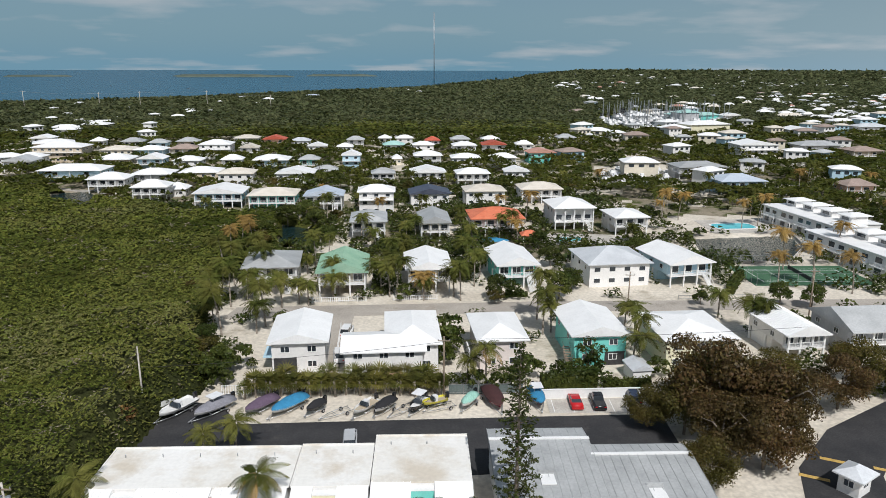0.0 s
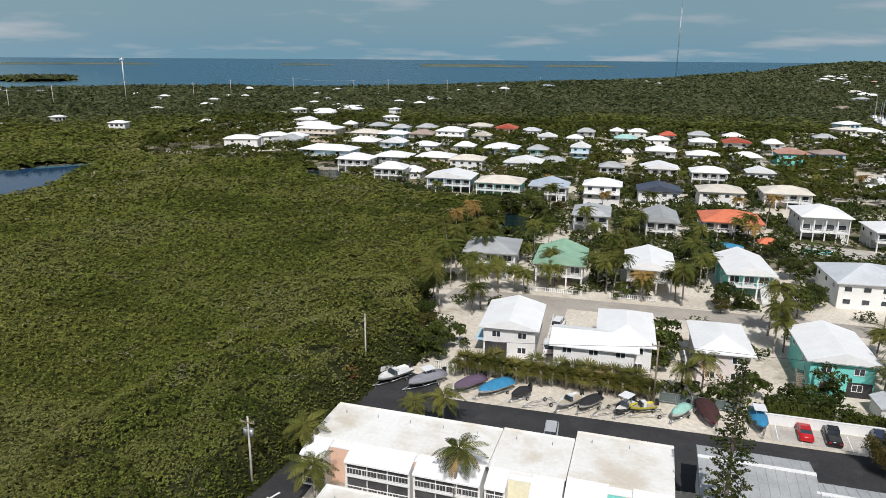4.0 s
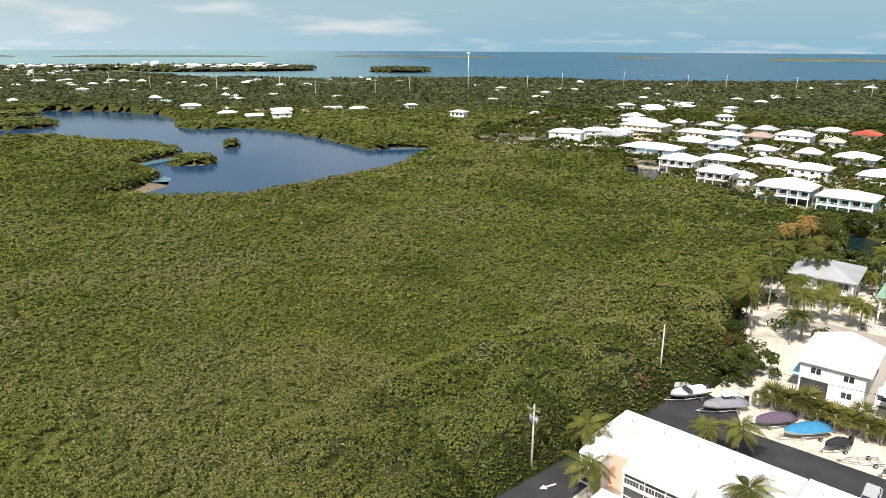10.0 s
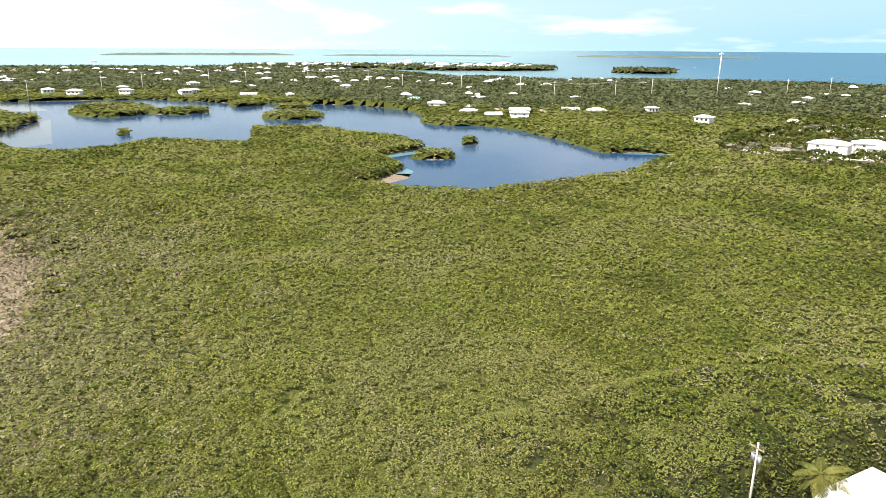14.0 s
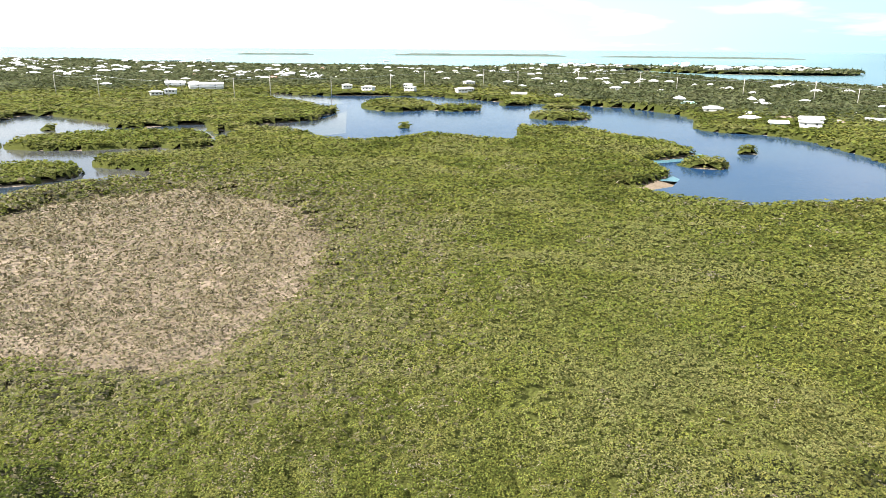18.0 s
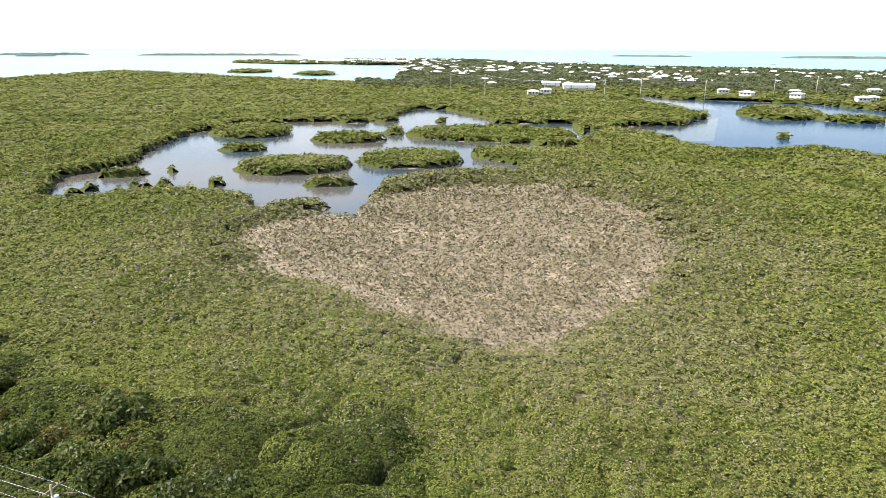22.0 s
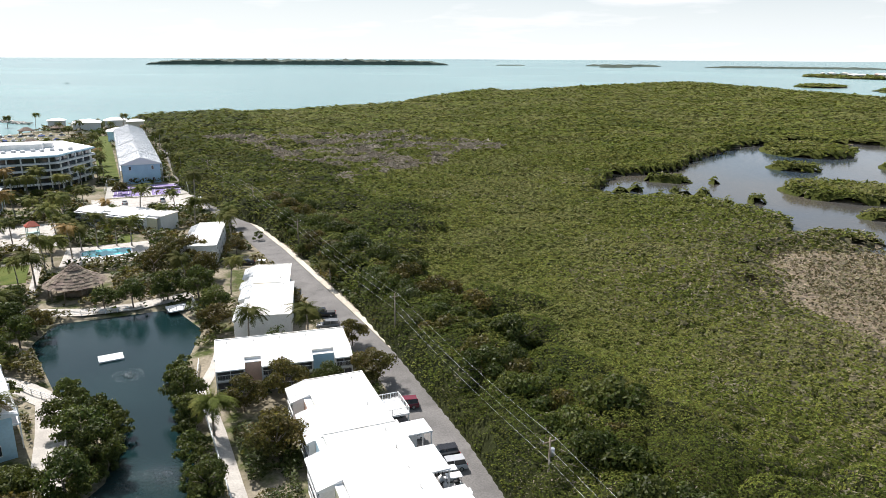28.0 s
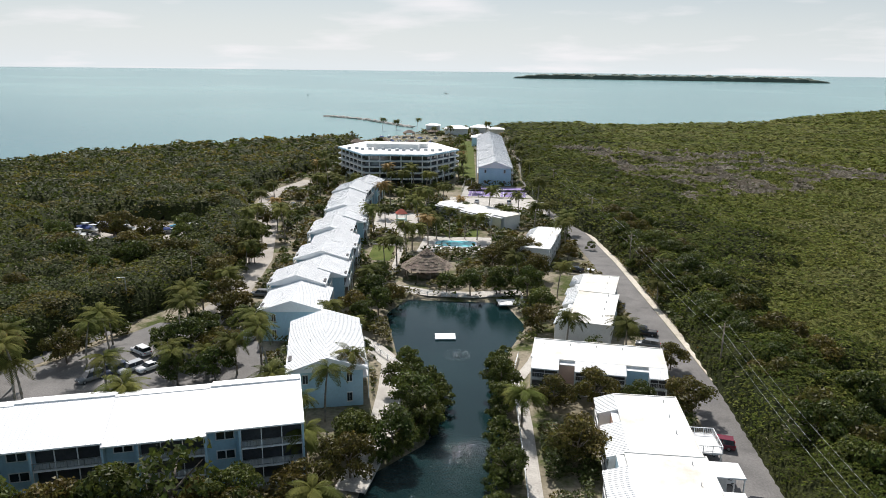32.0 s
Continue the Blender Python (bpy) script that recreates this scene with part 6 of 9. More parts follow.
def flats(x0, x1, yb, yf, ye, rot, ox, oy, porches, walls, top=5.3, name="apartment_block", label="long two-storey apartment block with stained white flat roof", group="apartment blocks", roofing=None):
    """Flats in a row: the roof from yf to yb, screened porches in front out to ye between panels of coloured wall. porches: (x0, x1); walls: (x0, x1, colour)."""
    b = thing(name, ox, oy, rot, Z0, label, "building", group)
    bm = bmesh.new()
    box(bm, x0 + 0.3, x1 - 0.3, yf + 0.05, yb - 0.3, -0.2, top - 0.2)
    part("wall", bm, WALLS["white"], b)
    bm = bmesh.new()
    box(bm, x0, x1, yf, yb, top - 0.2, top)
    part("flat_roof", bm, roofing or M_FLATROOF, b)
    piece("parapet", M_FLATROOF, b, (x1 - x0, 0.18, 0.14), ((x0 + x1) / 2, yb - 0.09, top))
    piece("parapet", M_FLATROOF, b, (0.18, yb - yf - 0.18, 0.1), (x0 + 0.09, (yf + yb - 0.18) / 2, top))
    for i, (a, c) in enumerate(porches):
        w, m = c - a, (a + c) / 2
        put("porch_roof", roof_mesh(w, yf - ye + 0.3, 0.9, "shed", ROOFS["white"]), b, pose(m, ye - 0.3, top - 0.92))
        put("roof_seams", roof_mesh(w, yf - ye + 0.3, 0.9, "shed", ROOFS["white"], 0.4), b, pose(m, ye - 0.3, top - 0.92))["kind"] = "stuff"
        for s in (a + 0.1, c - 0.1):
            piece("side_wall", WALLS["white"], b, (0.2, yf - ye + 0.05, top - 0.9), (s, (ye + yf + 0.05) / 2, -0.2))
        for z in (0.0, 2.45):
            piece("screen", M_SCREEN, b, (w - 0.4, 0.05, 1.9), (m, ye + 0.14, z + 0.1))
            piece("floor_edge", M_TRIM, b, (w - 0.2, 0.3, 0.28), (m, ye + 0.1, z - 0.2))
            railing(b, a + 0.2, c - 0.2, ye + 0.05, z + 0.05, step=1.9)
            n = max(2, round(w / 2.4))
            for k in range(n + 1):
                piece("post", M_TRIM, b, (0.1, 0.1, 1.95), (a + 0.2 + (w - 0.4) * k / n, ye + 0.08, z + 0.08))
    for a, c, colour in walls:
        piece("panel", WALLS[colour], b, (c - a, 0.14, top - 0.5), ((a + c) / 2, yf - 0.9, -0.1))
        piece("panel_cap", M_TRIM, b, (c - a + 0.1, 1.0, 0.1), ((a + c) / 2, yf - 0.5, top - 0.6))
    for k in range(max(1, int((x1 - x0) / 4.5))):
        xx = x0 + 2.0 + k * 4.5
        tubebm = bmesh.new()
        tube(tubebm, (xx, yb - 2.2, top), (xx, yb - 2.2, top + 0.45), 0.06, sides=6)
        part("vent_pipe", tubebm, M_METAL, b)
        window(b, xx, yb - 0.28, 1.7, 1.2, 1.0, 180)
        window(b, xx, yb - 0.28, 4.0, 1.2, 1.0, 180)
    return b


flats(-38.2, -15.3, 78.3, 69.6, 66.9, 2.0, 0, 0, [(-38.2, -35.0), (-32.3, -24.0), (-23.6, -15.5)], [(-35.0, -32.3, "coral"), (-24.0, -23.6, "coral")])
flats(-15.2, -6.2, 78.6, 69.6, 66.9, 2.0, 0, 0, [(-15.0, -12.6), (-9.9, -6.3)], [(-12.6, -9.9, "yellow")])
flats(-6.1, 5.6, 80.6, 70.2, 67.4, 2.0, 0, 0, [(-6.1, -1.5), (1.2, 5.6)], [(-1.5, 1.2, "teal")])
flats(-31.5, -15, 60.6, 53, 50.5, 2, 0, 0, [(-31, -26), (-24, -16)], [(-26, -24, "coral")])
for x, y, w, d, e in ((12.2, 66.0, 12.6, 16.2, 5.0), (24.4, 64.5, 12.4, 14.6, 4.6)):
    b = thing("apartment_block", x, y, 2, Z0, "low block of flats with grey standing-seam metal roof", "building", "apartment blocks")
    bm = bmesh.new()
    box(bm, -w / 2 + 0.4, w / 2 - 0.4, 0.5, d - 0.4, -0.2, e)
    part("wall", bm, WALLS["white"], b)
    put("roof", roof_mesh(w, d * 0.78, 1.1, "shed", ROOFS["grey"]), b, pose(0, 0, e - 0.1))
    put("roof_seams", roof_mesh(w, d * 0.78, 1.1, "shed", ROOFS["grey"], 1.05), b, pose(0, 0, e - 0.1))["kind"] = "stuff"
    put("back_roof", roof_mesh(w, d * 0.22, 0.5, "shed", ROOFS["grey"]), b, pose(0, d, e + 0.45, 0, 0, 180))
    put("roof_seams", roof_mesh(w, d * 0.22, 0.5, "shed", ROOFS["grey"], 1.05), b, pose(0, d, e + 0.45, 0, 0, 180))["kind"] = "stuff"
    bm = bmesh.new()
    box(bm, -w / 2 + 0.4, w / 2 - 0.4, d * 0.72, d * 0.95, e, e + 0.5)
    part("upper_wall", bm, WALLS["white"], b)
    for k in range(3):
        window(b, -w / 3 + k * w / 3, 0.48, 2.2, 1.8, 1.5)
        window(b, -w / 2 + 0.38, 3 + k * 4, 3.0, 1.2, 1.1, -90)
    piece("ridge_cap", M_TRIM, b, (w + 0.1, 0.45, 0.22), (0, d * 0.78, e + 0.92))
    piece("gable_board", M_TRIM, b, (0.08, 0.3, 0.3), (w / 2 + 0.06, d * 0.78, e + 0.7))
    piece("roof_well", M_TRIM, b, (1.7, 2.4, 0.12), (-0.2, d * 0.30, e + 0.28))
    piece("roof_well_edge", ROOFS["grey"], b, (2.0, 0.16, 0.5), (-0.2, d * 0.30 + 1.25, e + 0.25))

# boats in a row, bows towards the yard
for x, y, rot, length, hull, cover, kind, words in (
    (-44.4, 95.6, -38, 6.8, "gel", "pale", "cover", "white motorboat under a pale canvas on a trailer"),
    (-40.9, 95.8, -42, 7.2, "gel", None, "cabin", "white cabin motorboat with windscreen on a trailer"),
    (-35.4, 96.0, -52, 7.4, "gel", "grey", "ttop", "motorboat under grey canvas with white hardtop"),
    (-28.4, 96.8, -50, 6.6, "grey", "purple", "cover", "motorboat under purple-brown canvas on a trailer"),
    (-24.2, 97.0, -50, 7.4, "gel", "blue", "cover", "motorboat under bright blue canvas on a trailer"),
    (-19.9, 96.2, -52, 4.0, "black", "black", "cover", "small black covered jet boat on a trailer"),
    (-12.3, 96.4, -48, 5.6, "gel", None, "open", "open white skiff with red stripe on a trailer"),
    (-9.4, 96.8, -45, 5.2, "gel", "black", "cover", "small white boat with black cover on a trailer"),
    (-4.2, 97.4, -40, 5.2, "black", None, "ttop", "black fishing boat with tan hardtop on a trailer"),
    (3.6, 98.6, -40, 4.8, "gel", "mint", "cover", "small boat under mint-green canvas on a trailer"),
    (7.6, 99.8, 18, 7.6, "maroon", "maroon", "cover", "motorboat wrapped in dark maroon canvas"),
    (14.4, 100.0, 8, 6.4, "navy", "blue", "ttop", "motorboat under royal-blue canvas by the wall"),
):
    boat(x, y, rot * 0.66, length * 0.92, hull, cover, kind, label=words)
for x, y, rot in ((-16.4, 95.6, -50), (-6.6, 96.6, -40), (-0.6, 97.6, -60)):
    t = thing("boat_trailer", x, y, rot, Z0 + 0.02, "empty galvanised boat trailer on gravel", "trailer", "boat trailers")
    bm = bmesh.new()
    for sx in (-1, 1):
        tube(bm, (sx * 0.8, 2.3, 0.5), (sx * 0.7, -1, 0.5), 0.06, sides=5)
        tube(bm, (sx * 0.7, -1, 0.5), (0, -3.4, 0.45), 0.06, sides=5)
    for yy in (-0.6, 0.8, 2.0):
        tube(bm, (-0.8, yy, 0.5), (0.8, yy, 0.5), 0.05, sides=5)
    part("frame", bm, M_METAL, t)
    for sx in (-1, 1):
        wheel(t, sx * 0.95, 1.1, 0.3, 0.9)
boat(-1.8, 98.2, -60, 4.2, "yellow", None, "open", z=Z0 + 0.6, trailer=False, label="yellow kayak on a trailer rack")
car(20.4, 99.4, 180, "red", "coupe", "bright red sports coupe parked by the wall")
car(23.9, 99.6, 180, "black", "pickup", "black pickup truck with loaded bed")
car(29.8, 101.0, 180, "navy", "suv", "dark jeep parked by the wall")
car(-13.4, 87.2, 186, "silver", "van", "silver van parked on black asphalt")
car(-19.4, 116.6, 190, "white", "van", "white camper van in the lane")
car(-19.6, 128.5, 176, "white", "van", "white camper with dark windows in the lane")
piece("kayak_rack", C["red"], None, (3.0, 0.9, 0.5), (-24.2, 111.6, Z0))
tagged(bpy.data.objects["kayak_rack"], "stack of red and yellow kayaks beside the house", "kayak")

# walls, fences, hedges
w1 = thing("garden_wall", 24.0, 101.9, 3.3, Z0, "low white rendered garden wall", "wall")
bm = bmesh.new()
box(bm, -9, 9.5, -0.12, 0.12, -0.2, 1.5)
box(bm, -9.05, 9.55, -0.17, 0.17, 1.5, 1.58)
part("wall", bm, M_TRIM, w1)


def fence(x, y, rot, length, height, mat, label, step=2.4, slats=0):
    f = thing("fence", x, y, rot, Z0, label, "fence", "fences")
    n = max(2, round(length / step))
    for i in range(n + 1):
        piece("post", mat, f, (0.09, 0.09, height + 0.1), (length * i / n, 0, -0.1))
    for z in (0.25, height - 0.15):
        piece("rail", mat, f, (length, 0.05, 0.09), (length / 2, 0, z))
    for i in range(slats):
        piece("slat", mat, f, (0.11, 0.03, height - 0.05), (length * (i + 0.5) / slats, 0.05, 0.0))
    return f


M_MESHF = surf("green_fence_mesh", (0.10, 0.13, 0.125), (0.14, 0.17, 0.165), 0.5, 0.7, 6.0, 0.3)
f = fence(0.5, 102.6, 2, 12, 1.9, M_METAL, "chain-link fence with grey-green privacy mesh")
piece("privacy_mesh", M_MESHF, f, (12, 0.03, 1.75), (6, 0.06, 0.05))
fence(-19.0, 107, 95, 24, 1.6, M_TRIM, "white picket fence along the lane", 2.2, 60)
fence(-36, 101.8, 5, 12, 1.8, M_TRIM, "white board fence behind the palms", 2.2, 30)
fence(-30, 147.6, 5, 12, 1.2, M_TRIM, "white picket fence along the street", 2.0, 26)
fence(-12, 149.2, 5, 10, 1.2, M_TRIM, "white picket fence along the street", 2.0, 22)
fence(53, 150.5, 3, 20, 1.2, M_METAL, "low wire fence along the street")
shed = thing("shed", 33.0, 107.5, 8, Z0, "small pale garden shed with grey gabled roof", "shed")
bm = bmesh.new()
box(bm, -1.6, 1.6, 0, 4.0, -0.1, 2.2)
part("wall", bm, WALLS["white"], shed)
put("roof", roof_mesh(3.8, 4.6, 0.8, "gable_y", ROOFS["pale"]), shed, pose(0, -0.3, 2.35))


def hedge(x, y, rot, length, depth, height, mat, label, dens=26):
    h = thing("hedge", x, y, rot, Z0, label, "hedge", "hedges")
    n = int(length * (depth + height) * dens / 2)
    c = np.stack([rng.uniform(0, length, n), rng.uniform(-depth / 2, depth / 2, n), rng.uniform(0.1, height, n)], 1)
    top = rng.random(n) < 0.55
    c[top, 2] = height + rng.normal(0, 0.12, top.sum())
    c[~top, 1] = np.where(rng.random((~top).sum()) < 0.6, -depth / 2, depth / 2) + rng.normal(0, 0.1, (~top).sum())
    nrm = rng.normal(0, 0.5, (n, 3)) + np.where(top[:, None], [[0, 0, 1.0]], [[0, -0.8, 0.3]])
    v = sprays(c, nrm, np.full(n, 0.32))
    me = bpy.data.meshes.new("leaves")
    me.from_pydata(v.tolist(), [], np.arange(len(v)).reshape(-1, 3).tolist())
    me.materials.append(mat)
    put("leaves", me, h)
    bm = bmesh.new()
    box(bm, 0.1, length - 0.1, -depth / 2 + 0.15, depth / 2 - 0.15, -0.1, height - 0.2)
    # hedge filled by a plain box in the understorey's shade colour
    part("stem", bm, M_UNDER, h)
    return h


hedge(15.5, 104.6, 6, 9.5, 2.0, 2.6, M_TREE, "clipped dense dark green hedge behind the wall")
hedge(26.0, 105.0, 4, 8, 1.4, 1.7, M_TREE, "loose green hedge behind the wall")
hedge(13.5, 152.5, 5, 5.5, 1.2, 1.1, M_TREE, "clipped low hedge by the street")
hedge(66.5, 155.0, 60, 16, 2.0, 2.0, M_TREE, "dark green hedge beside the tennis court")

# thatch palms between the yard and the houses
for i in range(40):
    a = i / 39
    fan_palm(-32 + 31 * a, 100.6 + 1.6 * a + (i * 0.618 % 1) * 2.6, 1.3 + 0.75 * ((i * 0.37) % 1))
for i in range(14):
    tree("bush", -31 + i * 2.3, 103.0 + 0.12 * i + (i * 0.37 % 1), 0.75 + 0.4 * ((i * 0.71) % 1), group="shrubs")
tree("dry", -46.2, 89.0, 1.25, group="shrubs")
tree("dry", -48.0, 87.0, 1.0, group="shrubs")
for x, y, s in ((4.7, 104.4, 1.3), (8.2, 104.0, 1.2), (11.5, 105.5, 1.4), (13.6, 108.0, 1.7), (-37.5, 105, 1.6), (-35.8, 112.5, 1.6), (19.4, 108.8, 1.2), (22.4, 109.5, 1.2), (25.2, 110.4, 1.5), (36.0, 110.0, 1.3), (-0.4, 123, 2.2), (0.2, 119, 2.0), (-0.2, 115, 1.5)):
    tree("bush", x, y, s, group="shrubs")
tree("thin", 24.9, 111.6, 1.15)
# the great trees by the drive, and the Norfolk pine
for x, y, s, k in ((33.0, 77.5, 0.6, 0), (37.0, 84.0, 0.85, 1), (42.0, 81.5, 0.9, 1), (29.8, 92.5, 0.55, 0), (34.5, 90.5, 0.8, 0), (39.5, 91.5, 1.25, 1), (44.8, 88.0, 1.1, 1), (45.5, 93.0, 0.95, 0), (41.5, 97.5, 0.95, 0), (61.0, 98.5, 0.8, 1), (67.5, 105.0, 0.8, 0), (74.0, 101.5, 0.7, 0), (54.0, 106.0, 0.6, 0)):
    t = thing("tree", x, y, x * 41 % 360, Z0, TREE_LABEL["great"], "tree", "great trees by the drive")
    t.scale = (s, s, s * 1.05)
    put("trunk", TREES["great"][k][0], t)
    put("crown", TREES["great"][k][1], t)
pine = thing("norfolk_pine", 7.6, 65.2, 0, Z0, "tall slender conifer with tiers of dark green branches", "tree")
bm = bmesh.new()
tube(bm, (0, 0, -0.4), (0, 0, 24.6), 0.34, 0.04, 8)
cs, ns, ss = [], [], []
for k in range(30):
    z = 1.5 + k * 0.78
    reach = (2.9 * (1 - z / 25.5) ** 0.7 + 0.25) * (0.6 + 0.6 * rng.random())
    for j in range(6):
        a = j * 2 * math.pi / 6 + k * 0.7 + rng.uniform(-0.2, 0.2)
        end = Vector((math.cos(a) * reach, math.sin(a) * reach, z + 0.12 * reach))
        tube(bm, (0, 0, z), end, 0.05, 0.012, 4)
        n = int(20 * reach) + 5
        s = rng.uniform(0.25, 1.05, n)[:, None]
        cs.append(np.array([[0, 0, z]]) + s * np.array([[end.x, end.y, end.z - z]]) + rng.normal(0, 0.10, (n, 3)))
        ns.append(rng.normal(0, 0.6, (n, 3)) + [0, 0, 0.8])
part("trunk", bm, M_BARK, pine)
v = sprays(np.concatenate(cs), np.concatenate(ns), np.full(sum(map(len, cs)), 0.20))
me = bpy.data.meshes.new("foliage")
me.from_pydata(v.tolist(), [], np.arange(len(v)).reshape(-1, 3).tolist())
me.materials.append(M_TREE)
put("foliage", me, pine)
# kiosk by the drive
k = thing("kiosk", 51.2, 76.8, 35, Z0, "small white gatehouse kiosk with hipped metal roof", "kiosk")
bm = bmesh.new()
box(bm, -1.5, 1.5, -1.3, 1.3, -0.1, 2.5)
part("wall", bm, WALLS["white"], k)
put("roof", roof_mesh(4.2, 3.8, 1.0, "hip", ROOFS["pale"]), k, pose(0, -1.9, 2.65))
for a in (0, 90, 180, 270):
    window(k, 1.52 * math.sin(radians(a)), -1.32 * math.cos(radians(a)), 1.6, 1.3, 1.0, a)
M_YELLOW = surf("yellow_road_paint", (0.50, 0.33, 0.09), (0.60, 0.40, 0.12), 0.6, 0.8, 5.0, 0.25)
for x, y, rot in ((52.6, 83.6, -25), (47.8, 79.6, -25), (58.5, 81.2, -25)):
    piece("stop_line", M_YELLOW, None, (3.6, 0.7, 0.012), (x, y, Z0 + 0.032), rot)["kind"] = "structure"
# poles and wires of the yard
utility_pole(-45.7, 95.2, 11.2, M_CONC, arm=False)
utility_pole(-45.5, 62.3, 10.0, M_CONC, cans=2)
utility_pole(-0.3, 101.8, 10.4, M_WOOD)
utility_pole(39.0, 141.0, 9.5, M_WOOD)
utility_pole(78.0, 141.0, 10.5, M_WOOD)
cables("overhead_wire", [((-45.7, 95.2, 11.5 - k), (-45.5, 62.3, 10.2 - k)) for k in (0, 0.9)] + [((-45.5, 62.3, 10.2 - k), (-46, 20, 9.8 - k)) for k in (0, 0.9)] + [((-45.7, 95.2, 8.5), (-0.3, 101.8, 10.2)), ((-0.3, 101.8, 10.6), (60, 108, 10.6))], 0.03, 0.5, M_BLACK, "sagging black overhead wires between poles")

# kayaks on the gravel before the first house
for x, y, rot, tint, word in ((-21.6, 109.0, 96, "orange", "orange"), (-21.8, 108.2, 92, "red", "red")):
    kayak = thing("kayak", x, y, rot, Z0, f"{word} plastic kayak lying on pale gravel", "kayak", "kayaks")
    bm = bmesh.new()
    loft(bm, [[(-0.34 * k, d, 0.28 + r), (-0.26 * k, d, 0.05 + r), (0, d, r), (0.26 * k, d, 0.05 + r), (0.34 * k, d, 0.28 + r), (0, d, 0.36 + r)] for d, k, r in ((-1.7, 0.06, 0.16), (-1.2, 0.6, 0.04), (-0.4, 1.0, 0.0), (0.5, 1.0, 0.0), (1.2, 0.6, 0.04), (1.7, 0.06, 0.16))])
    part("hull", bm, ROOFS[tint], kayak)
    piece("cockpit", M_DARK, kayak, (0.36, 0.9, 0.05), (0, 0, 0.33))
# ---- courts, basin and pools ----
M_COURT = surf("green_court", (0.045, 0.115, 0.06), (0.06, 0.14, 0.075), 0.3, 0.8, 3.0, 0.15)
M_PURPLE = surf("purple_court", (0.20, 0.145, 0.33), (0.24, 0.18, 0.38), 0.3, 0.8, 3.0, 0.12)
M_COURTGREY = surf("pale_court", (0.36, 0.34, 0.30), (0.42, 0.40, 0.36), 0.3, 0.8, 3.0, 0.12)


def tennis_court(x, y, rot, outer, inner, label, pairs=1, w=10.97, l=23.77, margin=(3.6, 5.4), group="tennis courts"):
    """Courts side by side along their own x, nets across y."""
    t = thing("tennis_court", x, y, rot, Z0 + 0.04, label, "tennis court", group)
    W = pairs * w + (pairs + 1) * margin[0]
    bm = bmesh.new()
    box(bm, -W / 2, W / 2, -l / 2 - margin[1], l / 2 + margin[1], -0.1, 0)
    part("slab", bm, outer, t)
    for k in range(pairs):
        cx = -W / 2 + margin[0] + w / 2 + k * (w + margin[0])
        piece("playing_area", inner, t, (w, l, 0.008), (cx, 0, 0.001))
        bm = bmesh.new()
        z0, z1 = 0.010, 0.022
        for xx in (-w / 2, -w / 2 + 1.37, w / 2 - 1.37, w / 2):
            box(bm, cx + xx - 0.06, cx + xx + 0.06, -l / 2, l / 2, z0, z1)
        for yy in (-l / 2, -6.4, 6.4, l / 2):
            box(bm, cx - w / 2, cx + w / 2, yy - 0.06, yy + 0.06, z0 + 0.001, z1 + 0.001)
        box(bm, cx - 0.05, cx + 0.05, -6.4, 6.4, z0 + 0.002, z1 + 0.002)
        part("court_marking", bm, M_TRIM, t)
        for sx in (-1, 1):
            piece("net_post", M_METAL, t, (0.1, 0.1, 1.1), (cx + sx * (w / 2 + 0.6), 0, 0))
        piece("net", M_SCREEN, t, (w + 1.1, 0.03, 0.95), (cx, 0, 0.08))
    n = round(W / 3)
    for s in (-1, 1):
        yy = s * (l / 2 + margin[1] - 0.1)
        for i in range(n + 1):
            piece("fence_post", M_METAL, t, (0.07, 0.07, 3.0), (-W / 2 + W * i / n, yy, 0))
        piece("fence_rail", M_METAL, t, (W, 0.05, 0.05), (0, yy, 2.95))
        xx = s * (W / 2 - 0.1)
        m = round((l + 2 * margin[1]) / 3.4)
        for i in range(1, m):
            piece("fence_post", M_METAL, t, (0.07, 0.07, 3.0), (xx, -l / 2 - margin[1] + (l + 2 * margin[1]) * i / m, 0))
        piece("fence_rail", M_METAL, t, (0.05, l + 2 * margin[1], 0.05), (xx, 0, 2.95))
    return t


tennis_court(90.5, 170.5, 92, M_COURT, M_COURT, "green hard tennis court inside a wire fence", margin=(3.0, 3.4))


def pool(x, y, rot, w, d, label="turquoise swimming pool in pale paving"):
    p = thing("swimming_pool", x, y, rot, Z0 + 0.03, label, "pool", "swimming pools")
    bm = bmesh.new()
    a = [(math.copysign(abs(math.cos(t)) ** 0.5, math.cos(t)) * w / 2, math.copysign(abs(math.sin(t)) ** 0.5, math.sin(t)) * d / 2) for t in [2 * math.pi * i / 28 for i in range(28)]]
    rings = [[bm.verts.new((x0 * k + math.copysign(e, x0), y0 * k + math.copysign(e, y0), z)) for x0, y0 in a] for k, e, z in ((1, 0, 0.02), (1, 0, 0.16), (1, 0.4, 0.16), (1, 0.4, -0.1))]
    for r, q in zip(rings, rings[1:]):
        for i in range(28):
            bm.faces.new([r[i], r[(i + 1) % 28], q[(i + 1) % 28], q[i]])
    part("coping", bm, M_TRIM, p)
    bm = bmesh.new()
    bm.faces.new([bm.verts.new((x0, y0, 0.10)) for x0, y0 in a])
    part("water", bm, M_POOL, p)
    return p


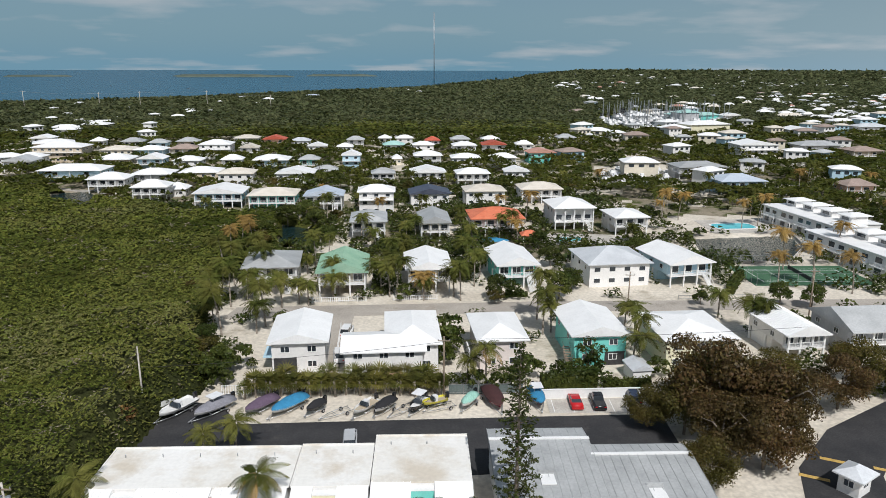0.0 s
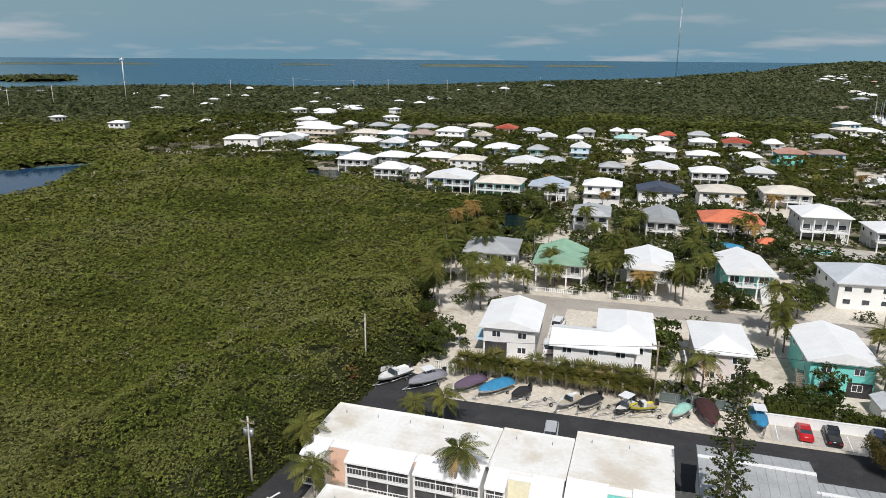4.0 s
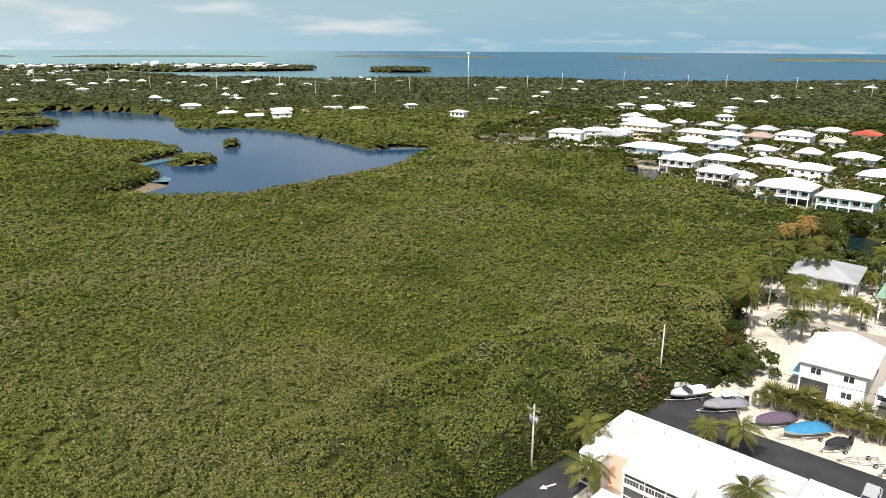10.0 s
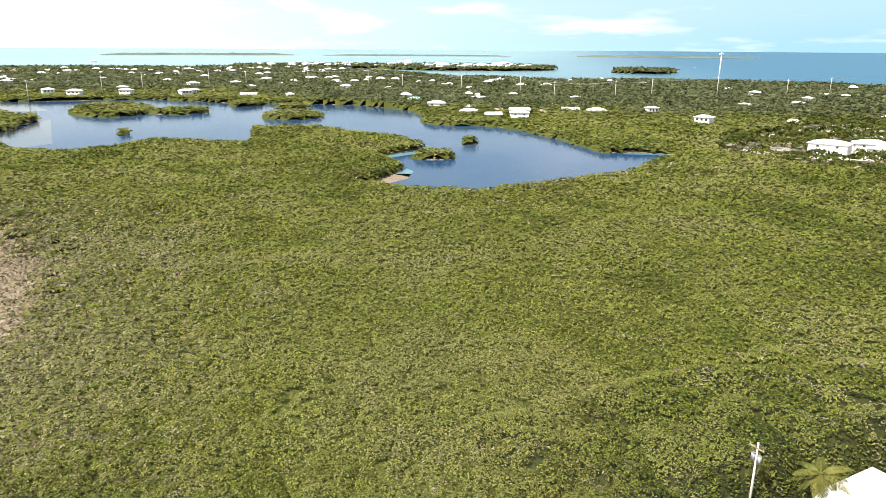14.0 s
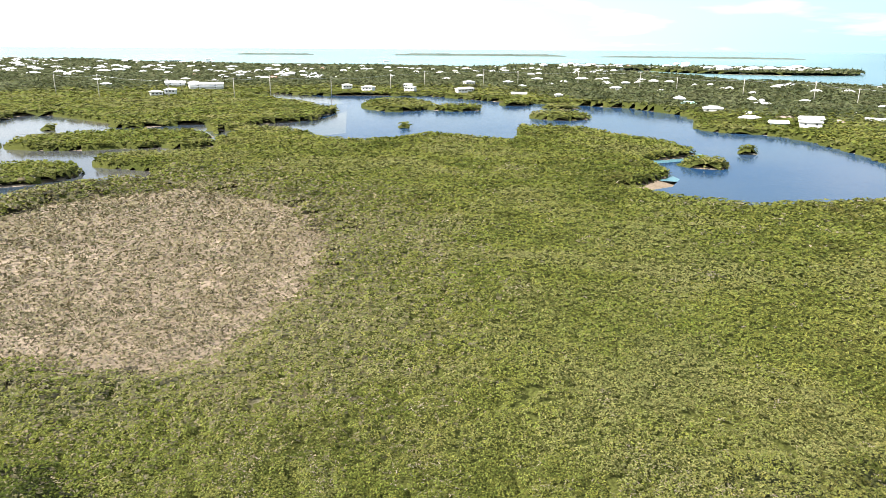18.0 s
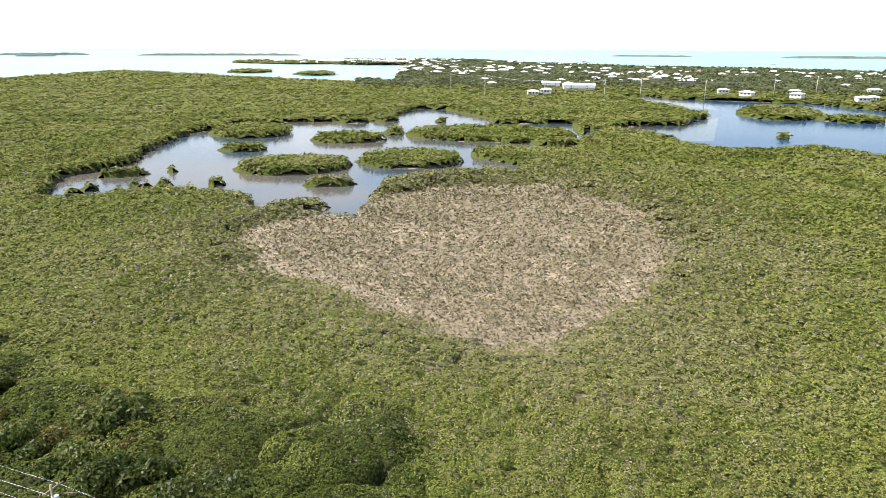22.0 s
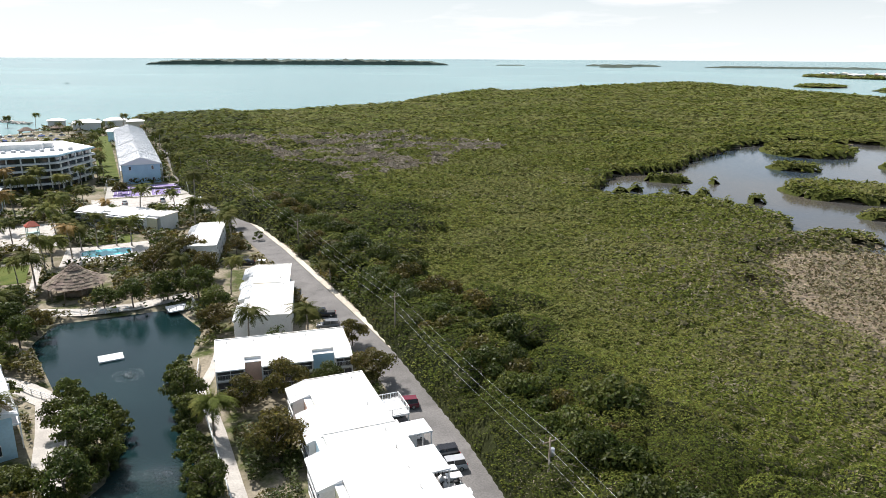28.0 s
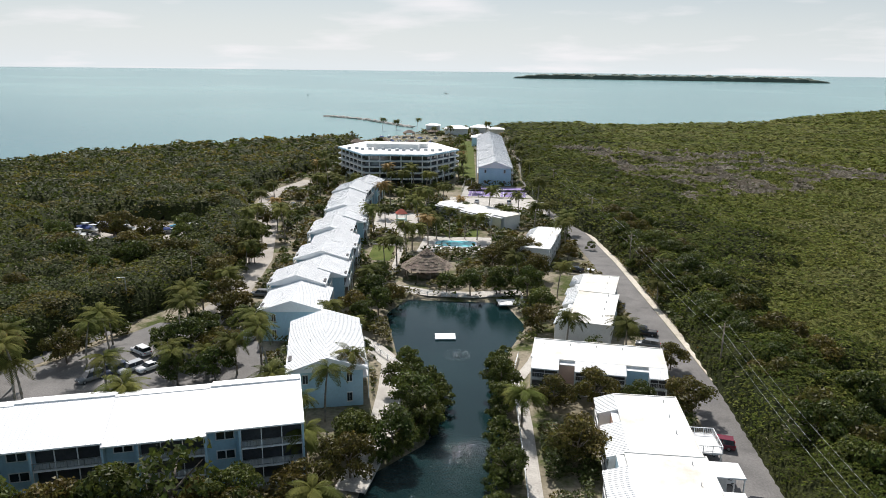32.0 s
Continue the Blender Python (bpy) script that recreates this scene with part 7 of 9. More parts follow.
sheet("pool_terrace_east", [(86, 217), (86, 236), (112, 240), (112, 219)], Z0 + 0.02, M_CONC, "pale paved pool terrace", "pavement", thick=0.1)
pool(96, 227, 8, 14, 8)
sheet("pool_terrace_canal", [(29, 201), (30, 216), (56, 214), (58, 203)], Z0 + 0.02, M_CONC, "pale paved terrace by the canal", "pavement", thick=0.1)
pool(38, 207.5, 5, 8, 5)
gaz = thing("gazebo", 25.0, 204.0, 5, Z0, "small open gazebo with orange tiled roof", "gazebo")
put("roof", roof_mesh(5.4, 4.4, 1.3, "hip", ROOFS["orange"]), gaz, pose(0, -2.2, 2.6))
for sx in (-2, 2):
    for sy in (-1.6, 1.6):
        piece("post", M_TRIM, gaz, (0.25, 0.25, 2.7), (sx, sy, -0.1))
boat(14.5, 203.0, 80, 9.0, "gel", "blue", "cover", z=Z0 + 0.1, trailer=False, label="long boat under blue canvas on the quay", group="boats at the quay")
for nm, pts in (("seawall_basin", [(71, 183), (94, 183), (107, 201), (111, 217)]), ("seawall_canal", [(-38, 203), (-44, 226), (-58, 236)]), ("seawall_north", [(-118, 258), (-150, 291), (-185, 291), (-255, 282)])):
    sw = thing("seawall", 0, 0, 0, 0, "pale concrete seawall along the canal", "seawall", "seawalls")
    for (ax, ay), (bx, by) in zip(pts, pts[1:]):
        L = math.hypot(bx - ax, by - ay)
        piece("wall_panel", M_CONC, sw, (L + 0.3, 0.5, 2.0), ((ax + bx) / 2, (ay + by) / 2, -1.0), math.degrees(math.atan2(by - ay, bx - ax)))


def terrace_block(x, y, rot, length, depth, units, floors=2, wall="white", label="terraced white holiday flats with roof dormers"):
    """Terraced flats: the front along their own -y, a little penthouse on each unit."""
    b = thing("terraced_flats", x, y, rot, Z0, label, "building", "terraced flats")
    top = 2.9 * floors
    bm = bmesh.new()
    box(bm, -length / 2, length / 2, 0, depth, -0.2, top)
    part("wall", bm, WALLS[wall], b)
    bm = bmesh.new()
    box(bm, -length / 2 - 0.4, length / 2 + 0.4, -0.6, depth + 0.4, top, top + 0.25)
    part("flat_roof", bm, ROOFS["white"], b)
    u = length / units
    for i in range(units):
        cx = -length / 2 + u * (i + 0.5)
        bm = bmesh.new()
        box(bm, cx - u * 0.3, cx + u * 0.3, depth * 0.45, depth * 0.8, top + 0.25, top + 2.2)
        part("penthouse", bm, WALLS[wall], b)
        put("penthouse_roof", roof_mesh(u * 0.75, depth * 0.5, 0.7, "hip", ROOFS["white"]), b, pose(cx, depth * 0.38, top + 2.35))
        window(b, cx, depth * 0.45 - 0.03, top + 1.3, u * 0.4, 1.1)
        for f in range(floors):
            window(b, cx - u * 0.22, -0.03, 1.5 + 2.9 * f, u * 0.3, 1.7)
            window(b, cx + u * 0.22, -0.03, 1.5 + 2.9 * f, u * 0.28, 1.3)
            if f:
                piece("balcony_deck", M_TRIM, b, (u * 0.8, 1.4, 0.2), (cx, -0.7, 2.9 * f - 0.2))
                railing(b, cx - u * 0.4, cx + u * 0.4, -1.35, 2.9 * f)
                for s in (-1, 1):
                    piece("post", M_TRIM, b, (0.2, 0.2, 2.9), (cx + s * u * 0.39, -1.3, -0.1))
    return b


terrace_block(112.5, 219, -80, 34, 16, 4)
terrace_block(107.5, 180, -80, 34, 16, 4)

# ---- palms and trees of the estate ----
PALM_SPOTS = [(-38.4, 152.9), (-42.7, 160.1), (-32.9, 147.0), (-36.8, 132.6), (-37.6, 128.8), (-24.9, 153.1), (-25.6, 149.0), (-13.0, 152.0), (-15.2, 154.9), (-11.3, 150.8),
    (-5.1, 149.3), (3.3, 149.4), (1.8, 152.2), (-11.4, 192.7), (-12.4, 188.3), (-9.5, 206.2), (5.8, 177.2), (7.6, 186.9), (36.6, 133.6), (19.2, 129.0),
    (21.0, 130.2), (19.1, 137.6), (57.8, 139.2), (61.4, 125.7), (60.5, 128.6), (-34.2, 174.9), (-35.4, 169.8), (-49.7, 174.7), (-50.3, 164.6), (-51.3, 160.0),
    (-45.5, 151.5), (-56.3, 172.0), (77.9, 254.1), (81.5, 252.1), (89.6, 260.9), (-25.4, 201.0), (-20.5, 194.4), (-39.3, 223.5), (-43.6, 226.8), (-54.7, 157.7),
    (-44.5, 147.0), (-47.5, 144.5), (-52.5, 151.0), (-49.0, 139.5), (-47.0, 131.5), (-44.0, 127.0), (-30.5, 145.5), (-14.0, 160.0), (-13.5, 166.0), (-15.0, 172.0), (-11.5, 178.0), (6.8, 160.0), (8.5, 168.0), (-55.5, 166.0), (-57.0, 180.0),
    (-50.8, 149.4), (-36.0, 143.9), (33.8, 116.1), (34.1, 113.6), (6.6, 104.4), (3.4, 104.4)]
DRY_PALMS = [(78.8, 157.6), (88.3, 159.9), (95.6, 155.7), (88.4, 175.3), (109.4, 188.6), (97.4, 223.6), (104.5, 228.0), (80.6, 236.4), (73.4, 231.7), (147.3, 287.6),
    (175.5, 288.3), (26.9, 230.8), (21.4, 203.2), (18.0, 239.8), (-5.7, 150.1), (-59.3, 195.1), (-60.6, 188.7), (-55.1, 191.9)]
for i, (x, y) in enumerate(PALM_SPOTS):
    palm(x, y, i * 3 % 4, 0.85 + 0.3 * ((i * 0.618) % 1), near=y < 118)
for i, (x, y) in enumerate(DRY_PALMS):
    palm(x, y, 3 if x > 70 else i, 0.95 + 0.25 * ((i * 0.618) % 1), "dry")
for x, y, k, s in ((-20.9, 66.2, 1, 1.0), (-41.5, 68.0, 0, 1.0), (-37.0, 62.5, 2, 1.0), (-28.4, 84.0, 2, 0.95), (-32.2, 82.5, 2, 0.8), (-1.5, 65.5, 2, 0.9), (2.5, 65.8, 2, 0.85), (-48.5, 66.0, 2, 0.9), (37.0, 127.5, 0, 1.05)):
    palm(x, y, k, s, near=True)
for kind, x, y, s in (("broad", 12.1, 150.5, 0.85), ("broad", 25.8, 150.5, 0.95), ("broad", 29.8, 157, 0.8), ("broad", 27.8, 178, 0.8), ("broad", 80.9, 145.6, 0.8), ("broad", 57, 147.5, 0.5), ("broad", -42, 217, 1.1), ("broad", -47, 232, 1.1),
                      ("broad", -53, 226, 1.0), ("broad", -38.5, 109, 0.8), ("broad", 52.8, 184, 0.9), ("olive", 117, 320, 1.1), ("olive", 11, 147.5, 0.5), ("broad", 74.5, 147, 0.8)):
    tree(kind, x, y, s)

# trees that fill the gardens, clear of the houses and streets
spots = np.array([(o.matrix_basis.translation.x, o.matrix_basis.translation.y) for o in scene.objects if o.type == "EMPTY" and o.name.split(".")[0] in ("house", "terraced_flats", "swimming_pool", "tennis_court")])
turn = [o.matrix_basis.to_euler().z for o in scene.objects if o.type == "EMPTY" and o.name.split(".")[0] in ("house", "terraced_flats", "swimming_pool", "tennis_court")]
spots = spots + np.array([(-math.sin(a) * 6.5, math.cos(a) * 6.5) for a in turn])


def clear(x, y, gap):
    return np.min(np.hypot(spots[:, 0] - x, spots[:, 1] - y)) > gap


pick = random.Random(5)
made = 0
while made < 170:
    x, y = pick.uniform(-190, 175), pick.uniform(150, 345)
    near_edge = float(inside(np.array([x]), np.array([y]), TOWN)[0])
    if near_edge < 3 or float(land(np.array([x]), np.array([y]))[0]) < 3 or not clear(x, y, 8.2) or abs(x) > y * 0.72:
        continue
    if y < 205 and -35 < x < 70 and pick.random() < 0.75:
        continue
    if x > 70 and 150 < y < 240 and (x < 125 or pick.random() < 0.5):
        continue
    k = pick.random()
    if k < 0.36:
        palm(x, y, made, pick.uniform(0.7, 1.0), "dry" if pick.random() < 0.15 else "green")
    elif k < 0.62:
        tree("broad" if pick.random() < 0.7 else "olive", x, y, pick.uniform(0.5, 0.9))
    else:
        tree("bush", x, y, pick.uniform(0.8, 1.4), group="shrubs")
    made += 1

# the far gardens, too many to count
EX, EY, ES = scatter(285, 1100, 0.0042, 2.0)
ok = inside(EX, EY, TOWN) > -2
EX, EY, ES = EX[ok], EY[ok], ES[ok]
ok = land(EX, EY) > 3
EX, EY, ES = EX[ok], EY[ok], ES[ok]
gap = np.full(EX.shape, 99.0)
for sx, sy in spots:
    gap = np.minimum(gap, np.hypot(EX - sx, EY - sy))
lot = fbm(EX / 13, EY / 13, 41)
ok = (gap > 8.0) & (lot > np.where(EX > 120, 0.36, np.where(EY > 470, 0.38, 0.45)))
big = domes(EX, EY, 6.0, 83)
leaf_sheet("garden_trees", EX[ok], EY[ok], 0.9 + (lot[ok] - 0.40) * 9 + big[0][ok] * 2.4, ES[ok], 0.8, M_HAMMOCK, "dense dark green garden trees between far houses", "trees")

# ---- far settlements ----
def far_house(x, y, w, rot, roof="white", wall="white", tall=6.0):
    h = thing("far_house", x, y, rot, Z0, "distant white house above the trees", "house", "distant houses")
    bm = bmesh.new()
    box(bm, -w / 2, w / 2, -w * 0.35, w * 0.35, 0, tall)
    for k in (-0.3, 0.0, 0.3):
        box(bm, w * k - w * 0.08, w * k + w * 0.08, -w * 0.35 - 0.05, -w * 0.35 + 0.02, tall - 2.2, tall - 0.8, 1)
    put("wall", mesh_of("wall", bm, WALLS[wall], M_GLASS), h)
    put("roof", roof_mesh(w + 1.6, w * 0.7 + 1.6, w * 0.13, "hip", ROOFS[roof]), h, pose(0, -w * 0.35 - 0.8, tall + 0.2))
    return h


for i in range(55):
    yaw, r = pick.uniform(-33, -8), 330 * (4.6 ** pick.random())
    x, y = -r * math.sin(radians(yaw)), r * math.cos(radians(yaw))
    if clear(x, y, 15) and x > 60:
        far_house(x, y, pick.uniform(9, 17), pick.uniform(-20, 40), pick.choice(["white", "white", "white", "grey", "cream", "brown"]), pick.choice(["white", "white", "cream", "blue"]), pick.uniform(5.5, 8.5))
for i in range(26):
    yaw, r = pick.uniform(18, 62), pick.uniform(520, 900)
    far_house(-r * math.sin(radians(yaw)), r * math.cos(radians(yaw)), pick.uniform(7, 11), pick.uniform(0, 90), "white", "white", pick.uniform(5.5, 7.5))
for i in range(44):
    yaw, r = pick.uniform(70, 112), pick.uniform(760, 1500)
    far_house(-r * math.sin(radians(yaw)), r * math.cos(radians(yaw)), pick.uniform(8, 13), yaw + pick.uniform(-30, 30), "white", "white", pick.uniform(5.5, 8.5))
for i in range(34):
    yaw, r = pick.uniform(103, 119), pick.uniform(1300, 2300)
    far_house(-r * math.sin(radians(yaw)), r * math.cos(radians(yaw)), pick.uniform(10, 20), yaw + pick.uniform(-20, 20), "white", "white", pick.uniform(6, 9))
for cx, cy, half in ((-1611, 839, 190), (-1791, 530, 200), (-1542, 828, 150)):
    for i in range(12):
        far_house(cx + pick.uniform(-half, half) * 0.5, cy + pick.uniform(-half, half) * 0.8, pick.uniform(12, 22), pick.uniform(0, 90), "white", "white", pick.uniform(8, 11))


def swarm(name, verts, faces, slots, x, y, turn, size, materials, label, category):
    """Many copies of one small shape, each turned and sized, as one mesh: size holds width, depth and height."""
    v, n = np.array(verts, float), len(x)
    q = v[None] * size[:, None, :]
    c, s = np.cos(turn)[:, None], np.sin(turn)[:, None]
    r = np.hypot(x, y)
    out = np.stack([q[..., 0] * c - q[..., 1] * s + x[:, None], q[..., 0] * s + q[..., 1] * c + y[:, None], q[..., 2] + Z0 + rise(r)[:, None]], -1).reshape(-1, 3)
    f = (np.array(faces)[None] + (np.arange(n) * len(v))[:, None, None]).reshape(-1, 3)
    return tagged(fast_mesh(name, out, f, materials, np.tile(slots, n), smooth=False), label, category, kind="stuff")


# a hip-roofed house of unit size: walls, eaves, ridge, and a dark band for storey shade along two sides
H_V = [(sx * 0.5, sy * 0.5, z) for z in (0, 1) for sx, sy in ((-1, -1), (1, -1), (1, 1), (-1, 1))] + [(sx * 0.56, sy * 0.58, 0.98) for sx, sy in ((-1, -1), (1, -1), (1, 1), (-1, 1))] + [(-0.25, 0, 1.3), (0.25, 0, 1.3)]
H_V += [(sx * 0.44, sy * 0.505, z) for sy in (-1, 1) for sx, z in ((-1, 0.62), (1, 0.62), (1, 0.86), (-1, 0.86))]
H_F = [f for a, b in ((0, 1), (1, 2), (2, 3), (3, 0)) for f in ((a, b, b + 4), (a, b + 4, a + 4))] + [(8, 9, 13), (8, 13, 12), (9, 10, 13), (10, 11, 12), (10, 12, 13), (11, 8, 12), (14, 15, 16), (14, 16, 17), (19, 18, 20), (20, 18, 21)]
H_S = [0] * 8 + [1] * 6 + [2] * 4
nr = np.random.default_rng(31)


def spread(y0, y1, r0, r1, n, w0, w1, clump=0.0):
    """Places on land between two headings and two distances, bunched where clump is high."""
    yaw, r = np.radians(nr.uniform(y0, y1, n)), r0 * (r1 / r0) ** nr.random(n)
    x, y = -r * np.sin(yaw), r * np.cos(yaw)
    ok = (land(x, y) > 6) & (fbm(x / 160, y / 160, 51) > clump) & (inside(x, y, TOWN) < 2)
    return x[ok], y[ok], nr.uniform(w0, w1, n)[ok]


FAR = [spread(-36, -10, 700, 4300, 520, 8, 14, 0.50), spread(-36, -24, 620, 1500, 60, 9, 15, 0.4), spread(-20, -8, 1300, 3600, 60, 10, 24, 0.5), spread(68, 104, 1000, 1700, 190, 8, 13, 0.48), spread(96, 119, 1150, 2300, 130, 9, 18, 0.44),
       spread(38, 70, 700, 1140, 50, 7, 11, 0.48), spread(2, 36, 900, 1500, 14, 7, 12, 0.45)]
for cx, cy, half, n in ((-1975, -1339, 260, 60), (-1999, -1143, 240, 60), (-1611, 839, 200, 20), (-1791, 530, 180, 20)):
    x, y = cx + nr.normal(0, half * 0.5, n), cy + nr.normal(0, half * 0.5, n)
    ok = land(x, y) > 4
    FAR.append((x[ok], y[ok], nr.uniform(10, 20, n)[ok]))
fx, fy, fw = (np.concatenate(q) for q in zip(*FAR))
fd, ft = fw * nr.uniform(0.55, 0.85, len(fw)), nr.uniform(5.5, 7.4, len(fw)) + np.clip(fw - 15, 0, 6) * 0.4
fturn, fpick = np.arctan2(-fx, fy) + nr.normal(0, 0.5, len(fw)), nr.random(len(fw))
for lo, hi, roof, word in ((0.0, 0.6, "white", "white"), (0.6, 0.78, "pale", "pale grey"), (0.78, 0.9, "grey", "grey"), (0.9, 0.97, "cream", "cream"), (0.97, 1.0, "pink", "pink tiled")):
    k = (fpick >= lo) & (fpick < hi)
    swarm("far_houses", H_V, H_F, H_S, fx[k], fy[k], fturn[k], np.stack([fw, fd, ft], 1)[k], [WALLS["white"], ROOFS[roof], M_GLASS], f"small distant houses with {word} roofs among dark trees", "houses")
# the marina: moored boats with their masts
B_V = [(-0.16, -0.5, 0), (0.16, -0.5, 0), (0.13, 0.25, 0), (0, 0.5, 0.1), (-0.13, 0.25, 0), (-0.2, -0.5, 0.14), (0.2, -0.5, 0.14), (0.18, 0.25, 0.15), (0, 0.54, 0.18), (-0.18, 0.25, 0.15)]
B_V += [(sx * 0.11, y, z) for z in (0.14, 0.28) for sx, y in ((-1, -0.25), (1, -0.25), (1, 0.16), (-1, 0.16))] + [(sx * 0.012, 0.05 + sy * 0.012, z) for z in (0.2, 1.35) for sx, sy in ((-1, -1), (1, -1), (1, 1), (-1, 1))]
B_F = [f for a, b in ((0, 1), (1, 2), (2, 3), (3, 4), (4, 0)) for f in ((a, b, b + 5), (a, b + 5, a + 5))] + [(5, 6, 7), (5, 7, 9), (9, 7, 8)]
B_S = [0] * 13
for o, slot in ((10, 0), (18, 1)):
    B_F += [f for a, b in ((0, 1), (1, 2), (2, 3), (3, 0)) for f in ((o + a, o + b, o + b + 4), (o + a, o + b + 4, o + a + 4))] + [(o + 4, o + 5, o + 6), (o + 4, o + 6, o + 7)]
    B_S += [slot] * 10
bx, by = nr.uniform(135, 305, 900), nr.uniform(570, 835, 900)
bx, by = np.round(bx / 5) * 5 + nr.uniform(-0.5, 0.5, 900), np.round(by / 26) * 26 + nr.uniform(-1, 1, 900)
ok = land(bx, by) < -5
bx, by = bx[ok][:170], by[ok][:170]
bl = nr.uniform(9, 15, len(bx))
swarm("marina_yachts", B_V, B_F, B_S, bx, by, nr.choice([0.2, 3.3], len(bx)) + nr.normal(0, 0.05, len(bx)), np.stack([bl, bl, bl * nr.uniform(0.75, 1.1, len(bx))], 1), [ROOFS["white"], M_METAL], "rows of white yachts with tall masts in a marina", "yachts")
bx, by = nr.uniform(70, 122, 60), nr.choice([322.0, 334.0, 346.0, 358.0], 60)
ok = land(bx, by) < -2
bx, by = bx[ok], by[ok]
swarm("dock_boats", B_V, B_F[:23], B_S[:23], bx, by, nr.uniform(-0.3, 0.3, len(bx)), np.full((len(bx), 3), 7.0), [ROOFS["white"], M_METAL], "small white boats moored at wooden docks", "boats")
for x, y, w, d, roof, wall, tall in ((238, 706, 22, 16, "teal", "grey", 8.5), (262, 715, 24, 16, "teal", "teal", 5.5), (206, 566, 36, 20, "white", "yellow", 8.0), (178, 552, 20, 16, "white", "white", 6.0)):
    b = thing("boat_shed", x, y, 17, Z0, f"large {COLOUR[roof]}-roofed {WALL_WORD[wall]} boat shed beside the marina", "boat shed", "boat sheds")
    bm = bmesh.new()
    box(bm, -w / 2, w / 2, -d / 2, d / 2, -2.5, tall)
    part("wall", bm, WALLS[wall], b)
    put("roof", roof_mesh(w + 2, d + 2, 2.6, "hip", ROOFS[roof]), b, pose(0, -d / 2 - 1, tall + 0.1))
# masts and the highway's poles
mast = thing("radio_mast", -36, 1990, 0, Z0, "tall lattice radio mast rising above the trees", "mast")
bm = bmesh.new()
for sx, sy in ((-1.2, -0.7), (1.2, -0.7), (0, 1.4)):
    tube(bm, (sx, sy, 0), (sx, sy, 196), 0.35, 0.3, 5)
part("legs", bm, M_METAL, mast)
bm = bmesh.new()
for k in range(48):
    tube(bm, (-1.2, -0.7, k * 4), (1.2, -0.7, k * 4 + 4), 0.12, sides=4)
    tube(bm, (1.2, -0.7, k * 4), (0, 1.4, k * 4 + 4), 0.12, sides=4)
part("lattice", bm, M_METAL, mast)
tower = thing("water_tower_mast", -842, 897, 0, Z0, "tall slim white monopole mast", "mast")
bm = bmesh.new()
tube(bm, (0, 0, 0), (0, 0, 46), 1.1, 0.7, 8)
part("pole", bm, M_TRIM, tower)
piece("antenna_collar", M_TRIM, tower, (5, 5, 1.6), (0, 0, 43))
spans = []
for i in range(26):
    yaw, r = 14 + i * 4.0 + (i * 0.37 % 1) * 2, 840 + 120 * math.sin(i * 0.5)
    x, y, hgt = -r * math.sin(radians(yaw)), r * math.cos(radians(yaw)), 20 + 5 * ((i * 0.7) % 1)
    p = thing("highway_pole", x, y, yaw, Z0, "pale concrete power pole along the highway", "pole", "highway poles")
    bm = bmesh.new()
    tube(bm, (0, 0, 0), (0, 0, hgt), 0.42, 0.26, 6)
    part("pole", bm, M_CONC, p)
    piece("crossarm", M_CONC, p, (3.0, 0.25, 0.25), (0, 0, hgt - 1.5))
    spans.append((x, y, Z0 + hgt - 1))
cables("highway_wire", [(a, b) for a, b in zip(spans, spans[1:])], 0.09, 2.0, M_METAL, "power lines strung along the distant highway")
for x, y, rot, l in ((-300, 1500, 20, 9), (-620, 1700, 70, 9), (-150, 1900, 10, 10), (-1500, 1500, 40, 10), (-900, 1900, 30, 11), (520, 1750, 60, 10), (400, -1300, 10, 10), (160, -1500, 80, 10)):
    b = boat(x, y, rot, l, "gel", None, "open", z=0.2, trailer=False, label="small white sailing boat at anchor on the sea", group="boats at anchor")
    bm = bmesh.new()
    tube(bm, (0, 0, 0.5), (0, 0, l * 1.25), 0.09, 0.05, 5)
    part("mast", bm, M_METAL, b)

# ---- the resort: roads, lawns, terraces ----
def strip(name, line, width, z, material, label, category="road", thick=0.1):
    """A band of even width along a line of places."""
    left, right = [], []
    for i, (x, y) in enumerate(line):
        (ax, ay), (bx, by) = line[max(0, i - 1)], line[min(len(line) - 1, i + 1)]
        l = math.hypot(bx - ax, by - ay)
        nx, ny = -(by - ay) / l * width / 2, (bx - ax) / l * width / 2
        left.append((x + nx, y + ny))
        right.append((x - nx, y - ny))
    bm = bmesh.new()
    rows = [[bm.verts.new((*p, z)) for p in side] for side in (left, right)]
    low = [[bm.verts.new((*p, z - thick)) for p in side] for side in (left, right)]
    for i in range(len(line) - 1):
        bm.faces.new([rows[0][i], rows[1][i], rows[1][i + 1], rows[0][i + 1]])
        for k in (0, 1):
            bm.faces.new([rows[k][i], rows[k][i + 1], low[k][i + 1], low[k][i]])
    return tagged(new(name, mesh_of(name, bm, material)), label, category, kind="structure")


WEST = [(-31.6, -45), (-31.9, -80), (-30.6, -110), (-27.6, -144), (-23.0, -192), (-18.5, -225), (-9, -285), (-4, -330), (2, -480)]
strip("west_road", WEST, 6.6, Z0 + 0.03, M_OLDROAD, "grey asphalt road between flats and mangroves")
strip("west_verge", [(x - 4.2, y) for x, y in WEST], 1.5, Z0 + 0.05, M_SAND, "pale gravel verge along the road", "verge")
sheet("flats_apron", [(-22.8, -48), (-22.8, -97), (-29.5, -97), (-29.5, -48)], Z0 + 0.022, M_OLDROAD, "grey asphalt parking apron beside flats", "road", thick=0.1)
sheet("east_parking", [(100, -72), (70, -82), (42, -101), (48, -118), (58, -130), (76, -130), (86, -106), (110, -85)], Z0 + 0.03, M_OLDROAD, "worn grey asphalt parking area under trees", "road", thick=0.1)
